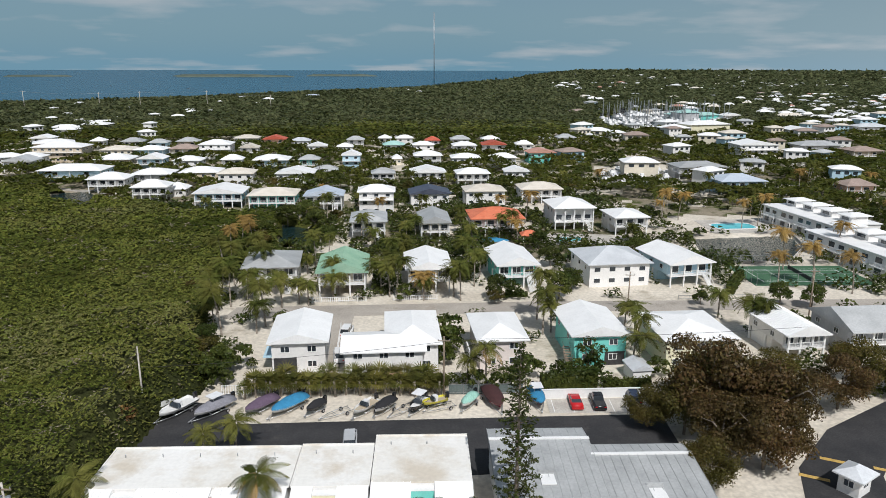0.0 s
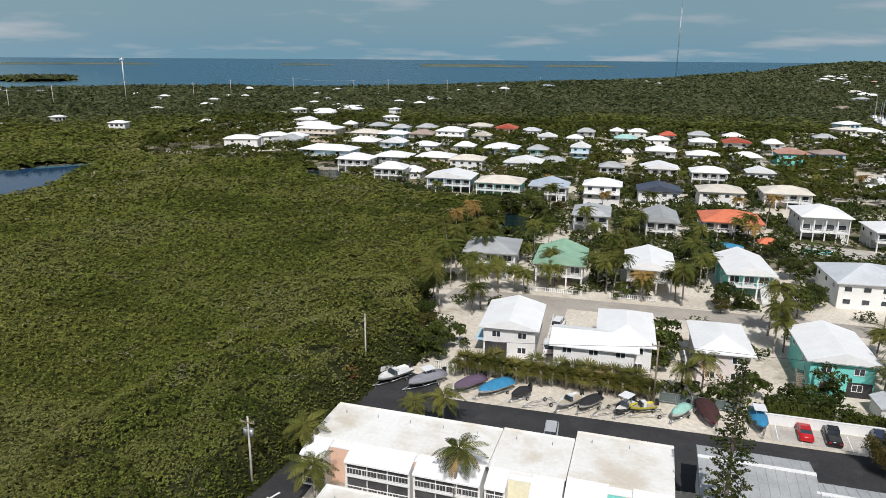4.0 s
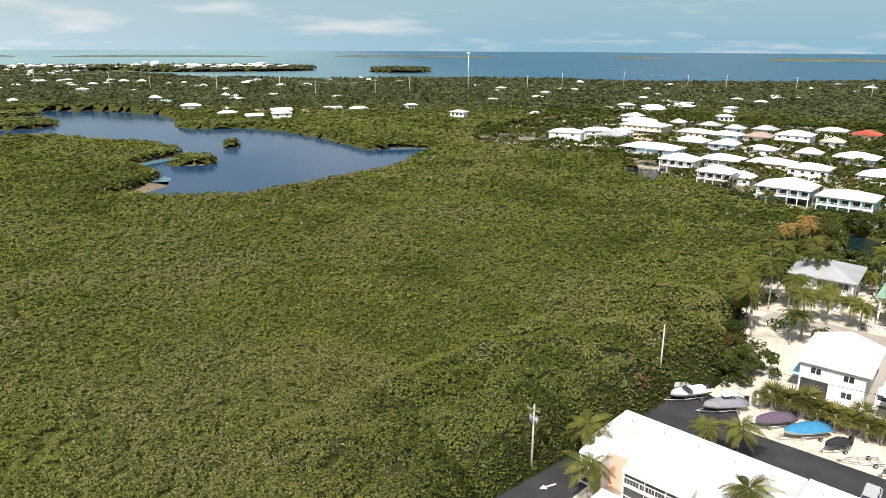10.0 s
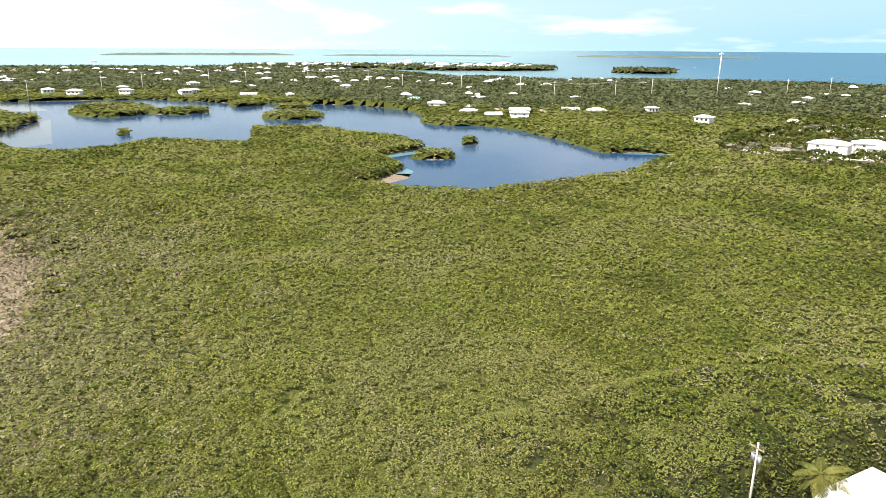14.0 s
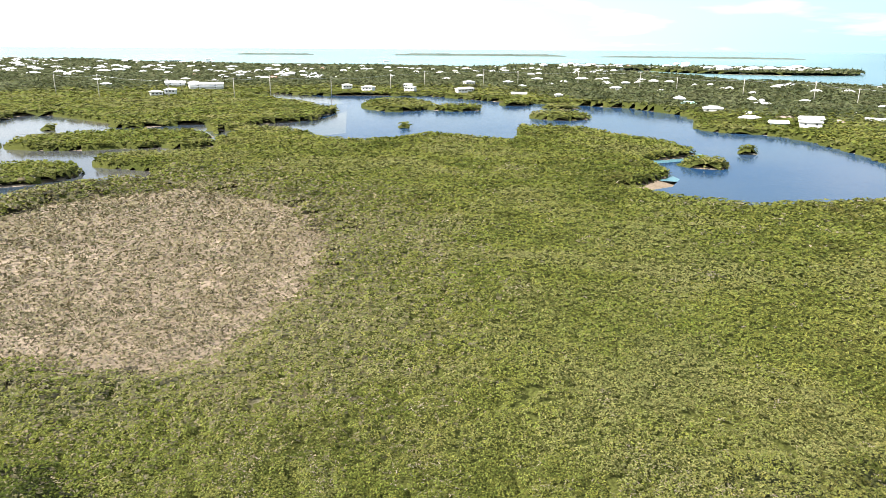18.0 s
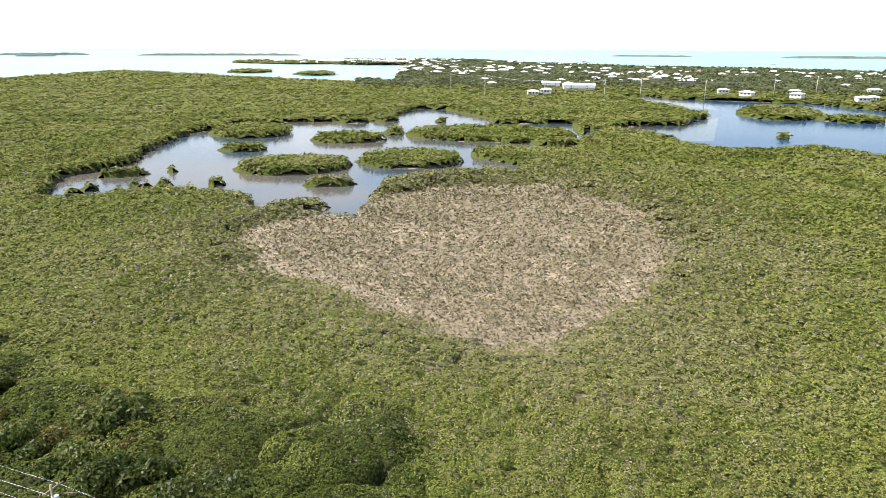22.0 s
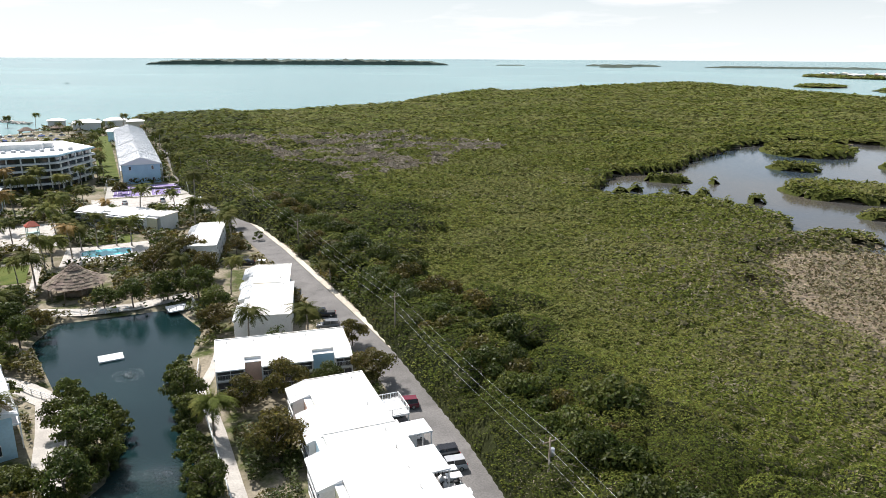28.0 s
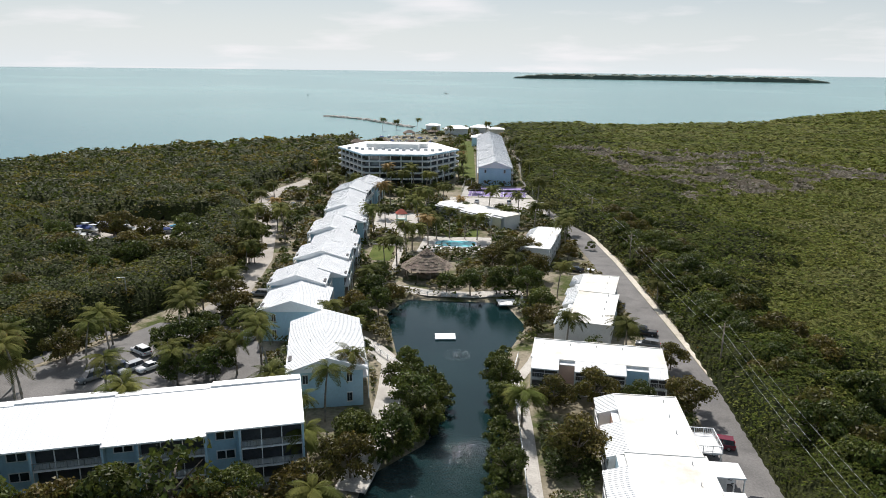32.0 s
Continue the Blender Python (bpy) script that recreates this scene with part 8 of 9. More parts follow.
strip("east_road", [(66, -126), (68, -150), (73, -180), (83, -212), (91, -238), (101, -262), (106, -285), (100, -320)], 7.0, Z0 + 0.026, M_PALEROAD, "pale resort road between trees", "road")
strip("east_lane", [(110, -78), (92, -102), (84, -126), (95, -160), (118, -200), (150, -215)], 6, Z0 + 0.02, M_OLDROAD, "grey lane along the woods", "road")
strip("pond_walk_east", [(33, -127), (28, -122), (23.5, -116), (22.0, -105), (20.8, -90), (22, -76)], 4.2, Z0 + 0.06, M_CONC, "pale concrete walk along the pond", "path", 0.3)
strip("pond_walk_west", [(-4.5, -132), (-2.0, -120), (0.6, -112), (-0.8, -96), (-1.9, -78), (-2.5, -60)], 1.9, Z0 + 0.06, M_CONC, "pale concrete path along the pond", "path", 0.3)
strip("garden_path", [(34, -172), (35, -186), (36.5, -204), (40, -222)], 1.6, Z0 + 0.05, M_CONC, "pale garden path between lawns", "path")
strip("cross_path", [(36, -203), (46, -203.5)], 1.4, Z0 + 0.054, M_CONC, "pale garden path between lawns", "path")
strip("north_terrace", [(40, -163), (31, -161), (22, -158), (12, -158), (0, -162)], 4.5, Z0 + 0.04, M_CONC, "pale terrace by the thatched hut", "path")
for nm, pts in (("lawn_a", [(43.5, -185), (36.8, -185), (38.3, -201.5), (45, -202)]), ("lawn_b", [(45, -205), (38.6, -204.5), (39.4, -212), (46, -212)]), ("lawn_far", [(30, -330), (22, -333), (36, -520), (46, -518)]), ("lawn_c", [(24, -216), (14, -217), (14, -228), (28, -230)])):
    sheet(nm, pts, Z0 + 0.03, M_GRASS, "bright green mown lawn", "lawn", thick=0.1)
sheet("plaza", [(49, -218), (34, -220), (38, -252), (54, -250)], Z0 + 0.036, M_CONC, "white paved plaza with a playground", "pavement", thick=0.1)
sheet("pool_terrace", [(31, -196), (10, -198), (9, -217), (31, -216)], Z0 + 0.03, M_CONC, "pale paved terrace round the pool", "pavement", thick=0.1)
sheet("court_approach", [(28, -262), (-12, -256), (-14, -288), (30, -288)], Z0 + 0.024, M_CONC, "pale paved approach to the courts", "pavement", thick=0.1)
pool(20.3, -207, 2, 12.5, 7.5)
tennis_court(10.6, -303, 1, M_COURTGREY, M_PURPLE, "pair of purple tennis courts inside a wire fence", 2, margin=(2.8, 1.4))


def rail_fence(line, label="white post-and-rail fence along the walk"):
    f = thing("rail_fence", 0, 0, 0, Z0, label, "fence", "rail fences")
    for (ax, ay), (bx, by) in zip(line, line[1:]):
        l, a = math.hypot(bx - ax, by - ay), math.degrees(math.atan2(by - ay, bx - ax))
        n = max(1, round(l / 2.2))
        for i in range(n):
            piece("post", M_TRIM, f, (0.12, 0.12, 1.15), (ax + (bx - ax) * i / n, ay + (by - ay) * i / n, 0))
        for z in (0.4, 0.75, 1.05):
            piece("rail", M_TRIM, f, (l, 0.06, 0.09), ((ax + bx) / 2, (ay + by) / 2, z), a)


rail_fence([(31, -125.5), (26.5, -119.5), (21.6, -114), (20.0, -105), (18.8, -91)])
rail_fence([(0.6, -122), (1.7, -112), (0.4, -96), (-0.8, -78), (-1.3, -62)], "low rope fence along the path")
rail_fence([(34, -158.8), (27, -157), (20, -155.5), (13, -155.5)])

# ---- the resort: flats to the west ----
flats(-98, -81, 12.0, 2.8, 0.2, 90, -10.9, 0, [(-98, -93), (-89.5, -81.2)], [(-93, -89.5, "coral")], label="two-storey white flats with flat roof by the pond")
flats(-80.8, -56, 12.2, 2.0, -0.8, 90, -10.9, 0, [(-77.5, -70), (-66, -57)], [(-80.8, -77.5, "blue"), (-70, -66, "yellow")], top=5.6, label="two-storey white flats with flat roof by the pond")
flats(-11.2, 11.2, 11.0, 2.4, 0.2, 175, -12.4, -107.0, [(-11, -6.4), (-3.8, 4.6), (8.2, 11.2)], [(-6.4, -3.8, "coral"), (4.6, 8.2, "blue")], label="two-storey white flats with flat roof among trees")
flats(-17.5, -2.5, 10.5, 2.2, 0, 78.5, -9.2, -145.7, [(-17.4, -10), (-7, -2.6)], [(-10, -7, "yellow")], label="two-storey white flats with flat roof by the pond")
flats(-2.3, 17.5, 11.5, 2.8, 0.6, 78.5, -9.2, -145.7, [(-2.2, 6), (9, 17.4)], [(6, 9, "yellow")], top=5.7, label="two-storey white flats with flat roof by the pond")
flats(-14, 13, 9.5, 2.0, 0, 80, -0.6, -199, [(-13, -5), (-2, 12)], [(-5, -2, "coral")], label="two-storey white flats with flat roof by the road")
flats(-17, 17, 10, 2.2, 0, 137, 19.5, -236.5, [(-16.5, -6), (-3, 12)], [(-6, -3, "beige"), (12, 16, "yellow")], top=5.0, label="long white block with flat roof behind the pool")
for x, y, w, d, z in ((-25.2, -80.2, 4.4, 3.6, 4.4), (-24.6, -72.6, 3.6, 6.0, 4.2), (-24.8, -63.5, 3.8, 5.0, 4.2)):
    a = thing("entrance_porch", x, y, 0, Z0, "white flat-roofed entrance porch on posts", "porch", "entrance porches")
    piece("roof_slab", ROOFS["white"], a, (w, d, 0.22), (0, 0, z - 0.22))
    for sx in (-1, 1):
        for sy in (-1, 1):
            piece("post", M_TRIM, a, (0.14, 0.14, z - 0.2), (sx * (w / 2 - 0.15), sy * (d / 2 - 0.15), 0))
    piece("back_wall", WALLS["white"], a, (w * 0.5, d * 0.6, z - 0.4), (w * 0.2, 0, 0))
dk = thing("roof_deck", -25.0, -89.2, 0, Z0, "raised white deck with lattice railing", "deck")
piece("platform", M_TRIM, dk, (4.0, 5.2, 0.25), (0, 0, 2.7))
for sx in (-1.8, 1.8):
    for sy in (-2.4, 2.4):
        piece("post", M_TRIM, dk, (0.16, 0.16, 2.7), (sx, sy, 0))
railing(dk, -1.9, 1.9, -2.5, 2.95)
railing(dk, -1.9, 1.9, 2.5, 2.95)
railing(dk, -2.5, 2.5, -1.9, 2.95, along="y")
for c in ((-28.4, -93.6, 78, "maroon", "suv", "dark red pickup parked beside white flats"), (-28.8, -78.3, 84, "black", "suv", "black suv parked on the apron"), (-28.6, -75.3, 84, "silver", "suv", "silver suv parked on the apron"),
          (-25.2, -137.5, 75, "black", "pickup", "black pickup parked beside the road"), (-24.8, -130.6, 75, "grey", "suv", "grey suv parked beside the road"), (-14.5, -182, 80, "black", "sedan", "dark car parked at the far flats")):
    car(*c[:5], label=c[5])
for x, y, r in ((-26.4, -91.4, 80), (-26.9, -84.2, 85), (-27.4, -72.9, 85), (-27.4, -71.2, 85), (-27.2, -67.5, 85), (-18.0, -178.0, 60)):
    golf_cart(x, y, r)

# ---- the resort: houses to the east ----
def bay_house(x, y, rot, w, d, eave, rise, slots=True, label="pale blue two-storey villa with white metal gable roof", front=True):
    """A villa with its gable to the front, seamed white roof, dark plates for the shade of balconies cut into the
    eaves.
    """
    h = thing("villa", x, y, rot, Z0, label, "house", "villas of the resort")
    bm = bmesh.new()
    box(bm, -w / 2 + 0.8, w / 2 - 0.8, 0.9, d - 0.2, -0.2, eave)
    prism(bm, [(-w / 2 + 0.8, eave), (w / 2 - 0.8, eave), (0, eave + rise - 0.2)], 0.9, d - 0.2)
    part("wall", bm, WALLS["blue"], h)
    put("roof", roof_mesh(w, d, rise, "gable_y", ROOFS["white"]), h, pose(0, 0, eave + 0.12))
    put("roof_seams", seams_mesh(w, d, rise), h, pose(0, 0, eave + 0.12))["kind"] = "stuff"
    for s in (-1, 1):
        if slots:
            # plate laid on the uncut roof, dark like the shade in a notch
            piece("roof_slot", M_DARK, h, (1.5, 2.2, 0.12), (s * (w / 2 - 1.0), d * 0.22, eave + 0.27))
        piece("balcony_screen", M_SCREEN, h, (0.1, d * 0.7, 2.2), (s * (w / 2 - 0.78), d * 0.5, eave - 2.5))
        piece("balcony_screen", M_SCREEN, h, (0.1, d * 0.7, 2.2), (s * (w / 2 - 0.78), d * 0.5, 0.3))
        piece("balcony_deck", M_TRIM, h, (1.2, d * 0.75, 0.2), (s * (w / 2 - 0.3), d * 0.5, eave - 2.8))
        railing(h, d * 0.14, d * 0.86, s * (w / 2 + 0.25), eave - 2.6, along="y")
        for k in (0.14, 0.5, 0.86):
            piece("post", M_TRIM, h, (0.18, 0.18, eave + 0.1), (s * (w / 2 + 0.2), d * k, -0.1))
    if front:
        for s in (-0.27, 0.27):
            for z in (1.6, eave - 1.6):
                window(h, s * w, 0.88, z, 0.9, 1.7)
    bm = bmesh.new()
    tube(bm, (-w * 0.2, d * 0.4, eave + rise * 0.55), (-w * 0.2, d * 0.4, eave + rise * 0.55 + 0.7), 0.06, sides=6)
    part("vent_pipe", bm, M_METAL, h)
    return h


def seams_mesh(w, d, rise, gap=0.55):
    bm = bmesh.new()
    for i in range(int(d / gap) + 1):
        y = min(d - 0.04, max(0.04, i * gap))
        for s in (-1, 1):
            prism(bm, [(s * w / 2, -0.02), (s * w / 2, 0.035), (0, rise + 0.035), (0, rise - 0.02)], y - 0.025, y + 0.025)
    # pale grey seams: the fine shade along each rib put into the colour
    return mesh_of("roof_seams", bm, ROOFS["pale"])


bay_house(30.5, -97.2, 196.3, 12.8, 23.0, 6.6, 2.1)
for i, (x, y, d, e) in enumerate(((45.6, -123.2, 15, 6.6), (47.2, -136.6, 11, 7.0), (46.6, -146.0, 13, 6.7), (47.9, -158.0, 13, 6.8), (50.0, -169.8, 15, 7.1), (52.8, -184.0, 17, 6.8), (54.8, -201.0, 16, 7.0), (57.0, -216.0, 16, 6.8), (61.5, -231.0, 18, 7.2), (63.0, -248.5, 18, 6.9), (63.4, -266.0, 18, 7.1))):
    bay_house(x + (0.9 if i % 2 else -0.7), y, 189 if i < 9 else 183, 13.4 if i % 3 == 0 else 12.6, d, e + (0.55 if i % 2 else -0.15), 2.1, front=i in (0, 3, 6, 8))


def balcony_block(x, y, rot, units, wide, depth, floors, label):
    """Flats whose front along their own -y is all screened balconies between pale blue walls, under stepped seamed roofs."""
    b = thing("apartment_block", x, y, rot, Z0, label, "building", "balcony flats")
    top = 2.75 * floors
    L = units * wide
    for i in range(units):
        a, off = -L / 2 + i * wide, 0.5 * (i % 2)
        bm = bmesh.new()
        box(bm, a, a + wide, off + 1.6, depth, -0.2, top)
        part("wall", bm, WALLS["blue"], b)
        put("roof", roof_mesh(wide + 0.1, depth * 0.75 + 0.8, 1.9, "shed", ROOFS["white"], 0.0), b, pose(a + wide / 2, off - 0.4, top + 0.1 + 0.25 * (i % 2)))
        bm = bmesh.new()
        n = int(wide / 0.55)
        for k in range(n + 1):
            xx = a + 0.05 + (wide - 0.1) * k / n
            z = top + 0.1 + 0.25 * (i % 2)
            v = [bm.verts.new(p) for p in ((xx - 0.025, off - 0.4, z + 0.035), (xx + 0.025, off - 0.4, z + 0.035), (xx + 0.025, off + 0.4 + depth * 0.75, z + 1.935), (xx - 0.025, off + 0.4 + depth * 0.75, z + 1.935))]
            w = [bm.verts.new((q.co.x, q.co.y, q.co.z - 0.06)) for q in v]
            bm.faces.new(v)
            for j in range(4):
                bm.faces.new([v[j], v[(j + 1) % 4], w[(j + 1) % 4], w[j]])
        # seams greyer than the roof, in place of their own small shadows
        tagged(part("roof_seams", bm, ROOFS["pale"], b), kind="stuff")
        put("back_roof", roof_mesh(wide, depth * 0.25 + 0.6, 1.0, "shed", ROOFS["white"]), b, pose(a + wide / 2, depth + 0.5, top + 1.0 + 0.25 * (i % 2), 0, 0, 180))
        w0, w1 = a + wide * 0.34, a + wide - 0.3
        for f in range(floors):
            z = 2.75 * f
            piece("balcony_deck", M_TRIM, b, (w1 - w0, 1.7, 0.2), ((w0 + w1) / 2, off + 0.8, z - 0.1))
            piece("screen", M_SCREEN, b, (w1 - w0, 0.06, 2.3), ((w0 + w1) / 2, off + 1.55, z + 0.15))
            railing(b, w0, w1, off + 0.05, z + 0.1, step=1.8, mat=M_METAL)
            for k in range(4):
                piece("post", M_TRIM, b, (0.12, 0.12, 2.6), (w0 + (w1 - w0) * k / 3, off + 0.1, z + 0.05))
            window(b, a + wide * 0.17, off + 1.57, z + 1.4, wide * 0.2, 1.3)
        piece("fin_wall", WALLS["blue"], b, (0.25, 1.7, top), (w1 + 0.15, off + 0.8, -0.1))
        piece("fin_wall", WALLS["blue"], b, (0.25, 1.7, top), (w0 - 0.15, off + 0.8, -0.1))
    return b


balcony_block(50.6, -69.3, 200, 4, 12.0, 12.5, 3, "three-storey pale blue balcony flats with white seamed roof")

# ---- the resort: hotel, row by the sea, hut ----
def hotel(corners, floors, storey):
    cx, cy = sum(p[0] for p in corners) / len(corners), sum(p[1] for p in corners) / len(corners)
    h = thing("hotel", cx, cy, 0, Z0, "five-storey white hotel with dark glazing and wide flat roof", "building")
    rel = [(x - cx, y - cy) for x, y in corners]

    def slab(name, k, z0, z1, mat):
        bm = bmesh.new()
        a, b = [[bm.verts.new((x * k, y * k, z)) for x, y in rel] for z in (z0, z1)]
        n = len(a)
        bm.faces.new(a[::-1])
        bm.faces.new(b)
        for i in range(n):
            bm.faces.new([a[i], a[(i + 1) % n], b[(i + 1) % n], b[i]])
        return part(name, bm, mat, h)

    for f in range(floors):
        slab("glazing", 0.93, f * storey, (f + 1) * storey - 0.05, M_GLASS)
        slab("floor_band", 1.0, (f + 1) * storey - 0.5, (f + 1) * storey + 0.15, WALLS["white"] if f < floors - 1 else WALLS["blue"])
        for i in range(len(rel)):
            (ax, ay), (bx, by) = rel[i], rel[(i + 1) % len(rel)]
            n = max(2, round(math.hypot(bx - ax, by - ay) / 5.5))
            for k in range(n):
                s = (k + 0.5) / n
                piece("pier", WALLS["white"], h, (0.5, 0.5, storey - 0.4), ((ax + (bx - ax) * s) * 0.97, (ay + (by - ay) * s) * 0.97, f * storey + 0.02), math.degrees(math.atan2(by - ay, bx - ax)))
    top = floors * storey
    slab("flat_roof", 0.985, top + 0.15, top + 0.35, ROOFS["white"])
    for x, y, w, d, z in ((0, 2, 22, 8, 2.4), (-10, -3, 8, 6, 2.0), (12, -2, 8, 6, 1.8)):
        piece("penthouse", WALLS["white"], h, (w, d, z), (x, y, top + 0.35))
    for i in range(14):
        piece("air_conditioner", M_METAL, h, (1.6, 1.2, 1.0), (-22 + i * 3.4, 13 - 4 * abs(i - 6.5) / 6.5 + (i % 2) * 2, top + 0.36))
    return h


hotel([(92, -341), (73, -312), (43, -316), (31, -341.5), (46.5, -370), (83.5, -370)], 5, 2.75)
for i in range(7):
    bay_house(12.4 + 1.4 * i, -319.5 - 22.5 * i, 183.5, 16.5, 23.5, 8.2 + 0.25 * (i % 2), 2.9, slots=False, front=i == 0, label="pale blue row house with white metal gable roof")
for x, y, w, d, wall in ((27, -492, 20, 18, "blue"), (52, -560, 22, 16, "white"), (34, -575, 18, 14, "white"), (74, -585, 14, 10, "white"), (20, -560, 14, 12, "cream")):
    far_house(x, y, w * 0.8, 3, "white", wall, 6.0)
hut = thing("thatched_hut", 24.6, -171.5, 0, Z0, "round open hut with a conical palm-thatch roof", "hut")
for nm, r0, r1, z0, z1 in (("thatch_roof", 6.6, 1.4, 2.9, 6.3), ("thatch_cupola", 1.9, 0.1, 6.2, 7.7)):
    n, rows = 30, 7
    vs, fs = [], []
    for k in range(rows):
        s0, s1 = k / rows, (k + 1.25) / rows
        for j in range(n):
            a0, a1 = 2 * math.pi * (j + 0.5 * (k % 2)) / n, 2 * math.pi * (j + 1 + 0.5 * (k % 2)) / n
            b = len(vs)
            for a, s, drop in ((a0, s0, 0.0), (a1, s0, 0.0), (a1, min(1, s1), 0.0), (a0, min(1, s1), 0.0)):
                r = r0 + (r1 - r0) * s
                lift = 0.14 if s == s0 else 0.0
                vs.append((r * math.cos(a) * (1 + 0.012 * ((j * 7 + k) % 5)), r * math.sin(a) * (1 + 0.012 * ((j * 3 + k) % 5)), z0 + (z1 - z0) * s + lift - 0.1 * (((j * 5 + k * 3) % 7) / 7)))
            fs.append((b, b + 1, b + 2, b + 3))
    me = bpy.data.meshes.new(nm)
    me.from_pydata(vs, [], fs)
    me.materials.append(M_THATCH)
    put(nm, me, hut)
for j in range(10):
    a = 2 * math.pi * j / 10
    bm = bmesh.new()
    tube(bm, (5.6 * math.cos(a), 5.6 * math.sin(a), -0.2), (5.6 * math.cos(a), 5.6 * math.sin(a), 3.3), 0.13, sides=7)
    part("post", bm, M_WOOD, hut)
bm = bmesh.new()
tube(bm, (0, 0, 0), (0, 0, 1.1), 2.4, sides=18)
part("bar_counter", bm, M_WOOD, hut)
raft = thing("swim_raft", 15.5, -131.8, 8, 0.05, "white square swimming raft floating on the pond", "raft")
piece("deck", M_TRIM, raft, (4.2, 3.0, 0.28), (0, 0, 0))
for sx in (-1.2, 1.2):
    piece("float", M_METAL, raft, (0.9, 2.8, 0.3), (sx, 0, -0.25))
fn = thing("fountain", 12.2, -123.1, 0, 0.02, "small bubbling fountain spreading rings on the pond", "fountain")
bm = bmesh.new()
frng = random.Random(3)
for i in range(150):
    a, r = frng.uniform(0, 6.283), 0.4 + 2.6 * frng.random()
    h = max(0.02, 0.5 - 0.25 * r + frng.uniform(-0.1, 0.1))
    tube(bm, (r * math.cos(a), r * math.sin(a), 0.0), (r * math.cos(a), r * math.sin(a), h), 0.06, 0.02, 4)
tagged(part("spray", bm, M_TRIM, fn), kind="stuff")
dock = thing("dock", 2.5, -153.5, 12, 0.4, "white wooden dock with railing at the pond", "dock")
piece("platform", M_TRIM, dock, (6.0, 4.0, 0.25), (0, 0, 0.3))
railing(dock, -2.9, 2.9, 1.9, 0.55)
railing(dock, -1.9, 1.9, -2.9, 0.55, along="y")
pg = thing("playground", 41.5, -232, 20, Z0, "red and teal playground climbing frame", "playground")
for sx in (-1.5, 1.5):
    for sy in (-1.2, 1.2):
        piece("post", ROOFS["teal"], pg, (0.2, 0.2, 4.0), (sx, sy, 0))
piece("platform", ROOFS["teal"], pg, (3.2, 2.6, 0.2), (0, 0, 1.6))
put("canopy", roof_mesh(3.8, 3.2, 1.4, "hip", ROOFS["red"]), pg, pose(0, -1.6, 4.0))
for i in range(12):
    lg = thing("sun_lounger", 11.5 + i * 1.6, -199.6 - 0.3 * (i % 2), 0, Z0 + 0.06, "white sun lounger on the pool terrace", "lounger", "sun loungers")
    piece("bed", M_TRIM, lg, (0.65, 1.3, 0.1), (0, 0, 0.3))
    piece("backrest", M_TRIM, lg, (0.65, 0.6, 0.1), (0, -0.9, 0.42))
    for sx in (-0.27, 0.27):
        for sy in (-0.5, 0.55):
            piece("leg", M_TRIM, lg, (0.06, 0.06, 0.3), (sx, sy, 0))
for c in ((71.3, -114.2, 60, "white", "suv"), (71.2, -105.6, 150, "navy", "suv"), (73.8, -102.2, 150, "grey", "suv"), (65.2, -110.1, 150, "black", "suv"), (69.2, -128.3, 80, "grey", "sedan"), (56.8, -140.8, 85, "black", "suv"), (63.8, -134.2, 85, "navy", "sedan"), (117.8, -204.7, 70, "silver", "suv"), (105.4, -206.7, 70, "black", "sedan"), (112.4, -207.1, 70, "white", "suv"), (72.8, -105.6, 150, "navy", "suv"), (69.0, -106.6, 150, "silver", "suv"), (66.0, -107.6, 150, "white", "sedan"), (55.0, -123.6, 85, "silver", "suv"), (61.5, -150.0, 90, "grey", "suv"), (88.0, -256, 30, "black", "suv"), (84, -246, 30, "white", "sedan"),
          (106, -211, 70, "white", "pickup"), (119, -210, 70, "silver", "suv"), (131, -209, 70, "white", "van"), (145, -212, 70, "navy", "suv"), (-10, -276, 90, "white", "suv"), (-8, -270, 90, "black", "suv"), (18, -276, 0, "silver", "sedan"), (5, -277, 0, "white", "suv"), (-13, -292, 5, "white", "suv")):
    car(*c)
for x, y, r, l, cv in ((138, -197, 70, 8, None), (141, -205, 70, 8, "navy"), (125, -205, 60, 7, "pale")):
    boat(x, y, r, l, "gel", cv, "ttop", label="white motorboat parked among the trees")
# marina and jetty
for i in range(16):
    boat(66 + (i % 8) * 6.0, -508 - 24 * (i // 8) - (i % 3), 5 if i < 8 else 182, 9 + i % 3, "gel", "navy" if i % 5 == 0 else None, "ttop", z=0.15, trailer=False, label="white fishing boat moored in the marina", group="marina boats")
for i, (x, y) in enumerate(((75, -470), (95, -475), (112, -468), (88, -545), (70, -560))):
    s = thing("marina_shelter", x, y, i * 9, Z0, "dark open shelter with thatched roof by the marina", "shelter", "marina shelters")
    put("roof", roof_mesh(9, 7, 2.2, "hip", M_THATCH), s, pose(0, -3.5, 3.0))
    for sx in (-3.6, 3.6):
        for sy in (-2.6, 2.6):
            piece("post", M_WOOD, s, (0.3, 0.3, 3.0), (sx, sy, -0.1))
jet = thing("jetty", 0, 0, 0, 0, "curving breakwater of grey boulders in the sea", "jetty")
bm = bmesh.new()
jr = random.Random(9)
line = [(100, -634), (128, -672), (160, -715), (190, -742), (214, -756)]
